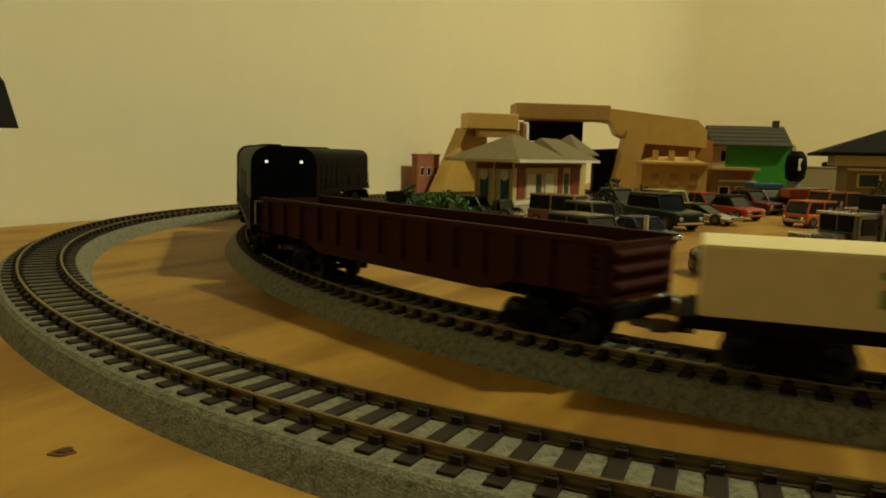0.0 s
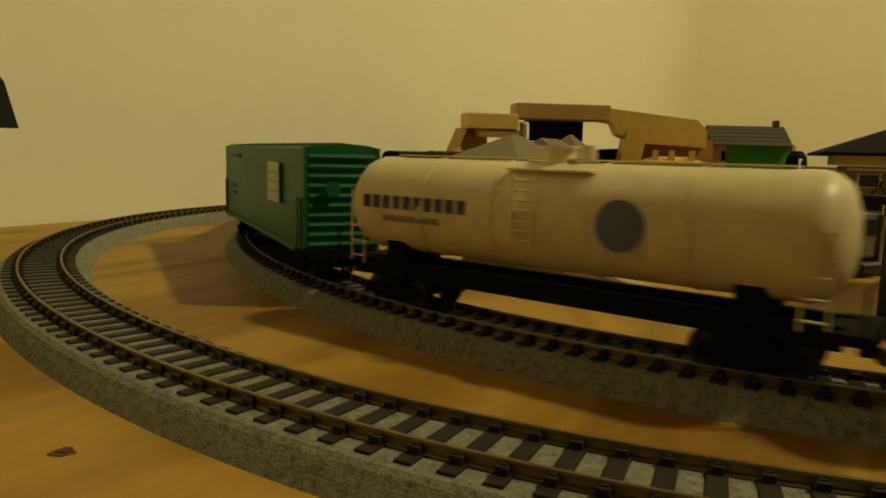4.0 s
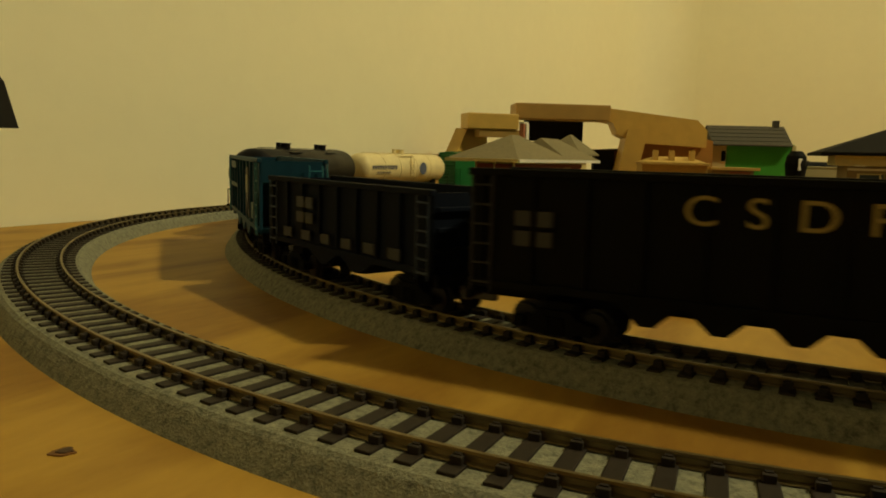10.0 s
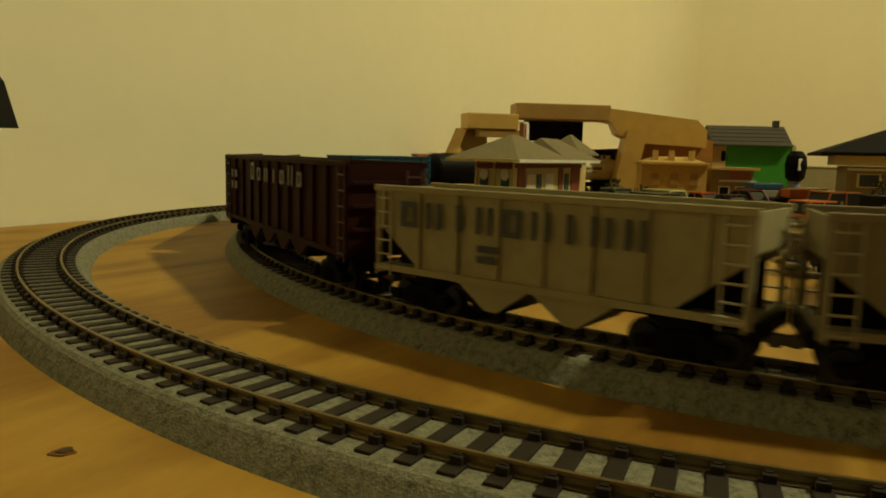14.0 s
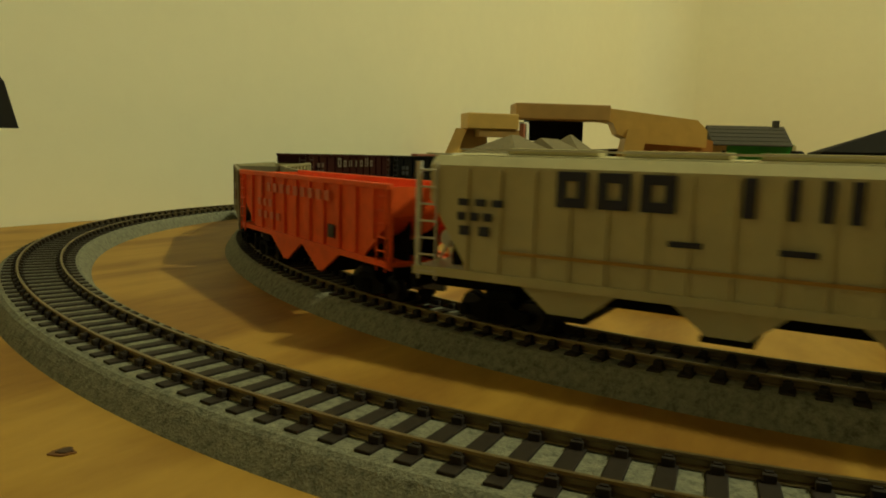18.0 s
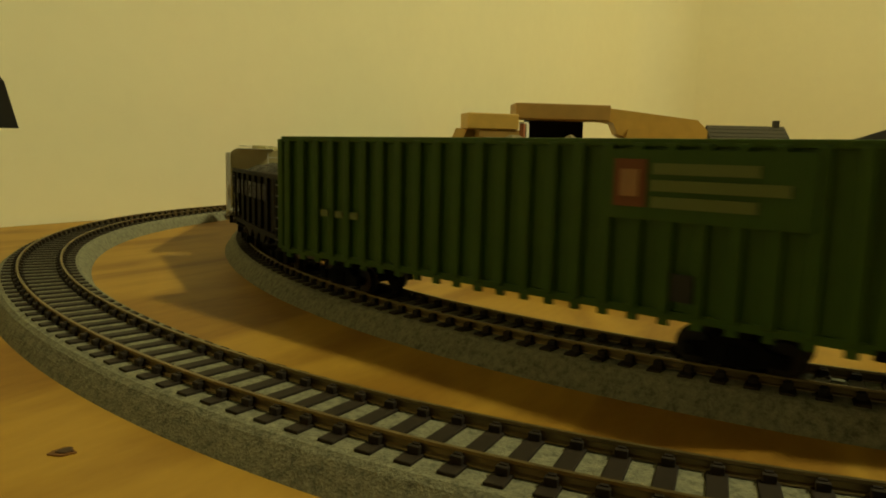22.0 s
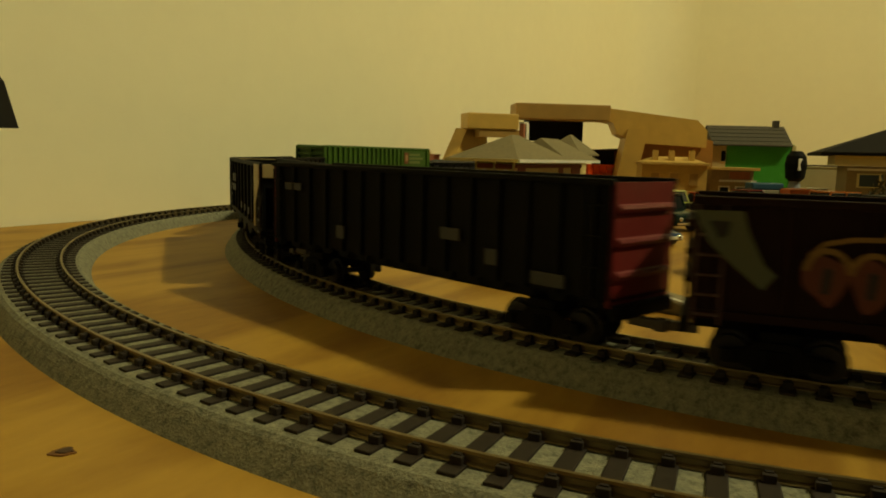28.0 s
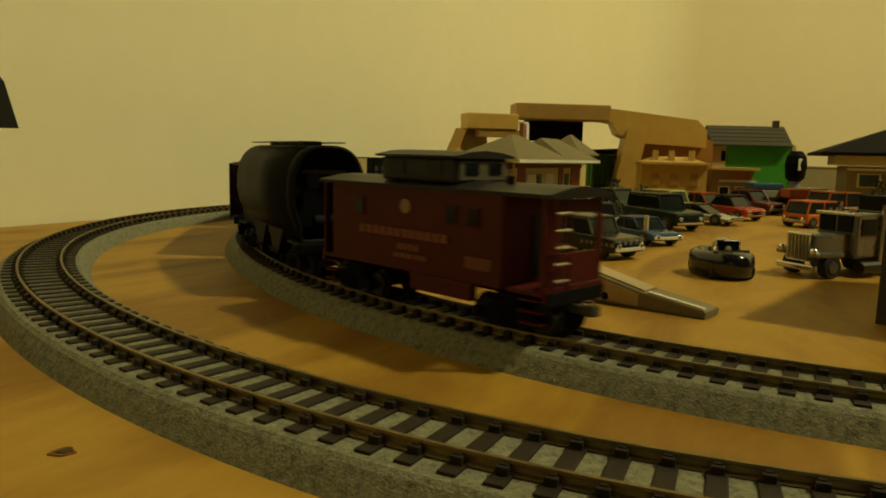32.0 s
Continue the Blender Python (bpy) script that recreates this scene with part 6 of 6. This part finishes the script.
for k in range(5):
    bm = B()
    box(bm, (0.0315, -0.0100 + 0.0050 * k, 0.0108), (0.0008, 0.0024, 0.0020))
    part("check", bm, CHECK, suv, "pale check on the bonnet edge")
toy("toy_coupe", "metallic blue toy coupe with bright headlights", 0.1582, 0.5731, -66.0, 0.056, 0.027, 0.0178, (0.03, 0.065, 0.15), "car", bumper=WHITE, k=1.106)
toy("toy_truck", "very dark green toy pickup truck with big tyres", 0.2106, 0.6950, -62.0, 0.062, 0.032, 0.0285, (0.008, 0.022, 0.018), "suv", k=1.145)
toy("toy_taxi", "lime yellow toy estate car with pale roof", 0.2642, 0.8413, -55.0, 0.058, 0.029, 0.0250, (0.42, 0.45, 0.07), "suv", roof=(0.55, 0.55, 0.22), k=1.191)
toy("toy_sports_car", "low white and black toy sports car", 0.2709, 0.7644, -44.0, 0.068, 0.031, 0.0170, (0.50, 0.46, 0.36), "wedge", roof=(0.02, 0.02, 0.02), k=1.168)
toy("toy_hatchback", "orange red toy hatchback", 0.3178, 0.8794, -58.0, 0.052, 0.027, 0.0220, (0.42, 0.08, 0.02), "car", k=1.204)
toy("toy_beetle", "bright red toy car with dark rounded top", 0.3303, 0.8251, -60.0, 0.052, 0.029, 0.0225, (0.38, 0.035, 0.015), "car", roof=(0.03, 0.015, 0.012), k=1.188)
toy("toy_saloon", "dark maroon toy saloon", 0.3931, 0.9266, -58.0, 0.062, 0.030, 0.024, (0.12, 0.025, 0.02), "car", k=1.221)
toy("toy_van", "bright orange toy van", 0.3780, 0.7450, -160.0, 0.036, 0.029, 0.0230, (0.55, 0.13, 0.015), "van", k=1.170)
toy("toy_wagon", "dull orange brown toy wagon", 0.4320, 0.8050, -160.0, 0.044, 0.029, 0.0290, (0.32, 0.10, 0.02), "van", k=1.192)
toy("toy_jeep", "small white toy jeep", 0.5143, 1.0235, -162.8, 0.040, 0.022, 0.024, (0.66, 0.64, 0.56), "suv", k=1.255)
toy("toy_pickup", "small grey green toy pickup", 0.0551, 0.7331, -39.6, 0.046, 0.022, 0.018, (0.09, 0.085, 0.06), "truck", k=1.150)
toy("toy_roadster", "small black toy roadster", 0.0346, 0.7569, -29.4, 0.040, 0.022, 0.019, (0.014, 0.015, 0.02), "car", k=1.157)
toy("toy_brown_van", "brown and tan toy delivery van", 0.1117, 0.6921, -40.1, 0.050, 0.026, 0.026, (0.17, 0.075, 0.035), "van", roof=(0.32, 0.22, 0.10), k=1.140)
toy("toy_grey_car", "silver grey toy car", 0.1323, 0.6278, -62.0, 0.058, 0.027, 0.024, (0.10, 0.095, 0.085), "suv", k=1.122)
toy("toy_green_car", "dull green toy car beside bushes", 0.2016, 0.8349, -58.0, 0.060, 0.028, 0.026, (0.07, 0.09, 0.045), "car", k=1.186)
toy("toy_dark_car", "black toy saloon with dusty roof", 0.2281, 0.7768, -60.0, 0.060, 0.028, 0.024, (0.03, 0.03, 0.03), "car", k=1.170)

# black flat lorry with orange and blue load
fb = thing("toy_flatbed", "black toy flatbed lorry carrying orange and blue blocks", "toy car", place(0.4591, 0.9624, 0, 5.5, 1.297, 1.511, 1.234), "toy cars")
bm = B()
box(bm, (0, 0, 0.0120), (0.066, 0.030, 0.007), bev=0.0008)
part("bed", bm, BLACK, fb)
wheels(fb, 0.066, 0.030, 0.0055, (-0.022, 0.022))
bm = B()
box(bm, (0.006, 0, 0.0205), (0.030, 0.024, 0.010), bev=0.0020)
part("orange_load", bm, material("load_orange", (0.55, 0.12, 0.02), 0.5, 0, 0.1, 200), fb)
bm = B()
box(bm, (-0.022, 0.010, 0.0270), (0.034, 0.014, 0.0075), bev=0.0016)
part("blue_load", bm, material("load_blue", (0.02, 0.08, 0.14), 0.5, 0, 0.1, 200), fb)
bm = B()
box(bm, (-0.022, 0.010, 0.0190), (0.034, 0.014, 0.0085), bev=0.0010)
part("grey_load", bm, CONC, fb)

# black and white toy on the far side
fig = thing("toy_windmill", "black round-topped toy with a blue and white base", "toy", place(0.5280, 1.0964, 0, -2.9, 1.020, 1.100, 1.260))
bm = B()
lathe(bm, [(0.030, 0.008), (0.034, 0.013), (0.050, 0.015), (0.060, 0.013), (0.066, 0.007)], "z", 18)
part("top", bm, BLACK, fig)
bm = B()
lathe(bm, [(0.0, 0.012), (0.012, 0.012), (0.022, 0.009), (0.030, 0.007)], "z", 18)
part("base", bm, material("toy_bluewhite", (0.22, 0.24, 0.32), 0.4, 0, 0.3, 150), fig)
bm = B()
box(bm, (0.0, -0.0135, 0.050), (0.007, 0.002, 0.014), rz=20, bev=0.0008)
part("flap", bm, WHITE, fig)

# black toy convertible
pk = thing("toy_convertible", "glossy black toy convertible with chrome screen", "toy car", place(0.1610, 0.4140, 0, -84.9, 1.131, 1.074, 1.059), "toy cars")
GLOSSB = material("gloss_black", (0.010, 0.010, 0.016), 0.15, 0, 0.1, 150, spec=0.7)
bm = B()
lathe(bm, [(0.0012, 0.0140), (0.0025, 0.0152), (0.0090, 0.0158), (0.0125, 0.0152), (0.0145, 0.0125), (0.0140, 0.0095), (0.0110, 0.0085)], "z", 32)
bmesh.ops.transform(bm, matrix=Matrix.Diagonal((1.25, 1.0, 1.0, 1)), verts=bm.verts[:])
part("body", bm, GLOSSB, pk, smooth=True)
bm = B()
box(bm, (0.004, 0.001, 0.0170), (0.0012, 0.012, 0.005), bev=0.0004)
part("windscreen", bm, GLASS, pk, "clear windscreen")
bm = B()
rod(bm, (0.0045, -0.0056, 0.0145), (0.0045, -0.0056, 0.0200), 0.0005, 8)
rod(bm, (0.0045, 0.0072, 0.0145), (0.0045, 0.0072, 0.0200), 0.0005, 8)
rod(bm, (0.0045, -0.0056, 0.0200), (0.0045, 0.0072, 0.0200), 0.0005, 8)
part("screen_frame", bm, CHROME, pk)
bm = B()
box(bm, (0.0085, 0.0055, 0.0150), (0.0020, 0.010, 0.0012), bev=0.0004)
part("chrome_strip", bm, CHROME, pk)
bm = B()
bmesh.ops.create_uvsphere(bm, u_segments=12, v_segments=8, radius=0.0016)
bmesh.ops.translate(bm, vec=(0.010, -0.0085, 0.0158), verts=bm.verts[:])
part("mirror", bm, CHROME, pk)
bm = B()
bmesh.ops.create_uvsphere(bm, u_segments=18, v_segments=10, radius=0.0060)
part("seat", bm, material("seat_cream", (0.42, 0.36, 0.22), 0.4, 0, 0.1, 300), pk, "pale rounded seat", True, at=pose(-0.001, 0.001, 0.0150))
wheels(pk, 0.05, 0.0235, 0.0046, (-0.010, 0.010))

# silver road tractor with dark trailer
tr = thing("toy_road_tractor", "silver toy road tractor with chrome grille and black trailer", "toy car", place(0.2430, 0.4337, 0, -157.5, 1.127, 1.109, 1.068), "toy cars")
SILV = material("tractor_silver", (0.24, 0.225, 0.19), 0.28, 0.6, 0.08, 200)
bm = B()
box(bm, (0.020, 0, 0.0170), (0.026, 0.017, 0.014), bev=0.0015)
part("hood", bm, SILV, tr)
bm = B()
box(bm, (0.0336, 0, 0.0165), (0.0016, 0.0155, 0.0155), bev=0.0006)
gr = part("grille", bm, CHROME, tr, "chrome upright grille")
for k in range(6):
    bm = B()
    box(bm, (0.0346, -0.0055 + 0.0022 * k, 0.0165), (0.0006, 0.0009, 0.0130))
    part("grille_bar", bm, SILV, gr)
bm = B()
box(bm, (0.0355, 0, 0.0058), (0.0022, 0.0235, 0.0034), bev=0.0008)
part("bumper", bm, CHROME, tr)
bm = B()
box(bm, (-0.002, 0, 0.0225), (0.020, 0.0240, 0.0250), bev=0.0018)
DARKM = material("tractor_dark", (0.018, 0.016, 0.014), 0.35, 0.1, 0.1, 200)
cb = part("cab", bm, SILV, tr)
bm = B()
for sy in (-1, 1):
    bm = B()
    box(bm, (0.0082, sy * 0.0054, 0.0290), (0.0010, 0.0092, 0.0090), bev=0.0003)
    part("windscreen", bm, GLASS, cb, "dark split windscreen pane")
    bm = B()
    box(bm, (-0.001, sy * 0.0121, 0.0275), (0.0110, 0.0008, 0.0090), bev=0.0003)
    part("side_window", bm, GLASS, cb)
bm = B()
box(bm, (-0.0118, 0, 0.0210), (0.0030, 0.0250, 0.0300), bev=0.0006)
part("cab_back", bm, DARKM, cb)
bm = B()
box(bm, (0.0075, 0, 0.0345), (0.006, 0.0235, 0.0016), bev=0.0005)
part("visor", bm, CHROME, cb)
for k in range(5):
    bm = B()
    rod(bm, (0.004, -0.008 + 0.004 * k, 0.0350), (0.004, -0.008 + 0.004 * k, 0.0366), 0.0010, 8)
    part("roof_lamp", bm, CHROME, cb)
for sy in (-1, 1):
    bm = B()
    rod(bm, (-0.010, sy * 0.0130, 0.006), (-0.010, sy * 0.0130, 0.040), 0.0013, 10)
    part("exhaust_stack", bm, CHROME, tr)
    bm = B()
    rod(bm, (0.006, sy * 0.0135, 0.0055), (-0.008, sy * 0.0135, 0.0055), 0.0036, 12)
    part("fuel_tank", bm, MATS["tractor_dark"], tr)
    bm = B()
    box(bm, (0.026, sy * 0.0108, 0.0130), (0.018, 0.0060, 0.0030), bev=0.0012)
    part("fender", bm, SILV, tr)
    bm = B()
    bmesh.ops.create_uvsphere(bm, u_segments=14, v_segments=10, radius=0.0019)
    part("headlight", bm, CHROME, tr, "", True, at=pose(0.0346, sy * 0.0100, 0.0150))
wheels(tr, 0.07, 0.0270, 0.0064, (0.024, -0.020, -0.034))
bm = B()
box(bm, (-0.060, 0, 0.0245), (0.072, 0.0275, 0.0390), bev=0.0010)
part("trailer", bm, material("trailer_black", (0.007, 0.0065, 0.006), 0.6, 0, 0.2, 200, spec=0.15), tr, "black box trailer")

# pale post beside the road
bm = B()
rod(bm, (0, 0, 0), (0, 0, 0.0205), 0.0017, 12)
rod(bm, (0, 0, 0), (0, 0, 0.0012), 0.004, 14)
whole("marker_post", bm, material("post_cream", (0.62, 0.55, 0.33), 0.5, 0, 0.08, 300), "cream painted marker post standing on the table", "post", place(0.1563, 0.5557, 0, -0.6, 1.109, 1.232, 1.101))

# grey plastic ramp on the table, with a tan panel and white edge strips
RAMPM = material("ramp_grey", (0.20, 0.160, 0.090), 0.55, 0, 0.2, 150)
RAMPT = material("ramp_tan", (0.42, 0.31, 0.17), 0.55, 0, 0.15, 150)
rp = thing("loading_ramp", "grey plastic wedge ramp with a tan panel lying on the table", "ramp", pose(0.0000, 0.3880, 0, 0, 0, -40.3))
bm = B()
prism(bm, [(0.0, 0.0), (0.144, 0.0), (0.144, 0.0034), (0.116, 0.0076), (0.087, 0.0145), (0.060, 0.0170), (0.022, 0.0170), (0.004, 0.0040)], 0.0, 0.016)
bmesh.ops.bevel(bm, geom=bm.edges[:], offset=0.0005, segments=1, affect="EDGES")
part("wedge", bm, RAMPM, rp)
bm = B()
prism(bm, [(0.076, 0.0018), (0.114, 0.0012), (0.114, 0.0068), (0.087, 0.0130), (0.076, 0.0140)], -0.0006, 0.0004)
panel = part("panel", bm, RAMPT, rp, "tan side panel")
bm = B()
rod(bm, (0.098, -0.0010, 0.0036), (0.098, -0.0004, 0.0036), 0.0018, 14)
part("hole_rim", bm, BLACK, panel)
bm = B()
prism(bm, [(0.088, 0.0142), (0.116, 0.0076), (0.116, 0.0084), (0.088, 0.0150)], 0.002, 0.014)
part("top_sheet", bm, RAMPT, rp, "tan top sheet")
for x0, z0, x1, z1 in ((0.118, 0.0072, 0.143, 0.0036), (0.005, 0.0046, 0.021, 0.0162)):
    bm = B()
    prism(bm, [(x0, z0), (x1, z1), (x1, z1 + 0.0010), (x0, z0 + 0.0010)], 0.0006, 0.0030)
    part("edge_strip", bm, WHITE, rp, "white edge strip")


# ---- scenery: bushes and a small gun ----
def clump(name, label, x, y, sx, sy, h, color, n, seed, category="bush"):
    """A low bush of many small tufts over a rough mound."""
    rnd = random.Random(seed)
    root = thing(name, label, category, pose(x, y, 0))
    bm = B()
    nx = 14
    vs = {}
    for i in range(nx + 1):
        for j in range(nx + 1):
            u, v = i / nx * 2 - 1, j / nx * 2 - 1
            r = min(1.0, math.hypot(u, v))
            z = h * 0.6 * max(0, 1 - r * r) * (0.8 + 0.5 * noise.noise((u * 3 + seed, v * 3, 0)))
            vs[i, j] = bm.verts.new((u * sx, v * sy, max(z, 0.0002)))
    for i in range(nx):
        for j in range(nx):
            bm.faces.new((vs[i, j], vs[i + 1, j], vs[i + 1, j + 1], vs[i, j + 1]))
    part("mound", bm, material("mound_earth", (0.10, 0.085, 0.05), 0.95, 0, 0.3, 400), root)
    bm = B()
    for k in range(n):
        a, q = rnd.uniform(0, 6.283), math.sqrt(rnd.random()) * 0.95
        u, v = q * math.cos(a), q * math.sin(a)
        z = h * 0.6 * (1 - q * q) * rnd.uniform(0.6, 1.6)
        s = rnd.uniform(0.0012, 0.0030)
        c = Vector((u * sx, v * sy, z))
        m = Euler((rnd.uniform(0, 6), rnd.uniform(0, 6), rnd.uniform(0, 6))).to_matrix()
        q4 = [bm.verts.new(c + m @ Vector(p) * s) for p in ((-1, -0.5, 0), (1, -0.4, 0.2), (0.8, 0.6, 0), (-0.7, 0.5, 0.3))]
        bm.faces.new(q4)
    fo = part("foliage", bm, material("leaf_" + str(int(color[1] * 1000)), color, 0.8, 0, 0.5, 400), root)
    tagged(fo, kind="stuff")
    return root


clump("hedge", "low bright green model hedge", -0.0010, 0.6990, 0.0410, 0.0200, 0.0330, (0.06, 0.17, 0.03), 1100, 3)
clump("hedge", "low dark green model hedge", -0.0340, 0.6774, 0.0300, 0.0136, 0.0339, (0.04, 0.105, 0.025), 800, 4)
clump("bush", "dull grey green bush beside the toy cars", 0.1753, 0.7820, 0.0236, 0.0164, 0.0304, (0.06, 0.07, 0.035), 500, 5)
clump("bush", "dull olive bush in front of the tan building", 0.2483, 0.9136, 0.0319, 0.0194, 0.0339, (0.06, 0.06, 0.03), 500, 6)
clump("bush", "dark bush beside the station platform", 0.2284, 0.9730, 0.0223, 0.0172, 0.0418, (0.03, 0.035, 0.02), 400, 7)
clump("bush", "dull olive brown bush beside the road tractor", 0.3700, 0.6050, 0.0300, 0.0220, 0.0620, (0.055, 0.050, 0.022), 900, 9)
gun = thing("toy_gun", "dark green toy field gun on a hedge mound", "toy", place(-0.0430, 0.6772, 0.0181, 21.1, 1.157, 1.279, 1.130))
bm = B()
rod(bm, (-0.010, 0, 0.004), (0.014, 0, 0.016), 0.0016, 10)
part("barrel", bm, material("gun_green", (0.02, 0.035, 0.025), 0.5, 0, 0.2, 200), gun)
for sy in (-1, 1):
    bm = B()
    rod(bm, (0, sy * 0.004, 0.0055), (0, sy * 0.0055, 0.0055), 0.0055, 16)
    part("wheel", bm, BLACK, gun)
bm = B()
box(bm, (-0.004, 0, 0.0065), (0.012, 0.008, 0.008), bev=0.001)
part("shield", bm, BLACK, gun)
# road slabs in front of the station
for x, y, w, d, rz in ((-0.0225, 0.6441, 0.0574, 0.0302, 20.9), (0.0698, 0.6544, 0.0529, 0.0332, 12.2)):
    bm = B()
    box(bm, (0, 0, 0.0015), (w, d, 0.003), bev=0.0005)
    whole("road_slab", bm, CONC, "grey model road slab lying on the table", "slab", pose(x, y, 0, 0, 0, rz))

# knots and marks of the plywood
for x, y, a, b, rz, seed in ((-0.0809, 0.1486, 0.0033, 0.0025, 20.9, 1), (0.1490, 0.2164, 0.0026, 0.0010, 7.0, 5)):
    outline = []
    for k in range(26):
        q = 2 * math.pi * k / 26
        w = 0.8 + 0.45 * noise.noise((math.cos(q) * 1.6 + seed, math.sin(q) * 1.6, seed))
        outline.append((a * w * math.cos(q), b * w * math.sin(q)))
    for s, z, tone, name in ((1.0, 0.0003, (0.15, 0.058, 0.008), "wood_knot"), (0.62, 0.0005, (0.045, 0.018, 0.006), "knot_core")):
        bm = B()
        top = [bm.verts.new((u * s + (0.0004 if s < 1 else 0), v * s, z)) for u, v in outline]
        low = [bm.verts.new((u * s + (0.0004 if s < 1 else 0), v * s, 0.0)) for u, v in outline]
        bm.faces.new(top)
        for k in range(26):
            bm.faces.new((low[k], low[(k + 1) % 26], top[(k + 1) % 26], top[k]))
        m = material("tone_" + name, tone, 0.7, 0, 0.4, 800)
        if s == 1.0:
            knot = whole(name, bm, m, "dark brown knot in the plywood", "knot", pose(x, y, 0, 0, 0, rz), "structure")
        else:
            part(name, bm, m, knot, "nearly black core of the knot")


# ---- motion of the train along the inner track ----
def travelled(t):
    """Metres that the train has gone since the start of the clip."""
    return 0.14268 * t - 0.06039 * t * t / 32 + 0.03225 * t ** 3 / 1024


def motions():
    for car, mid, half in TRAIN:
        rows = []
        n = 128
        for k in range(n + 1):
            t = 32.0 * k / n
            s = mid + travelled(t)
            f, b = INNER.at(s + half), INNER.at(s - half)
            c, d = (f + b) / 2, f - b
            rows.append((t, pose(c.x, c.y, RAILTOP, 0, 0, math.degrees(math.atan2(d.y, d.x)))))
        walk(car, rows)


motions()
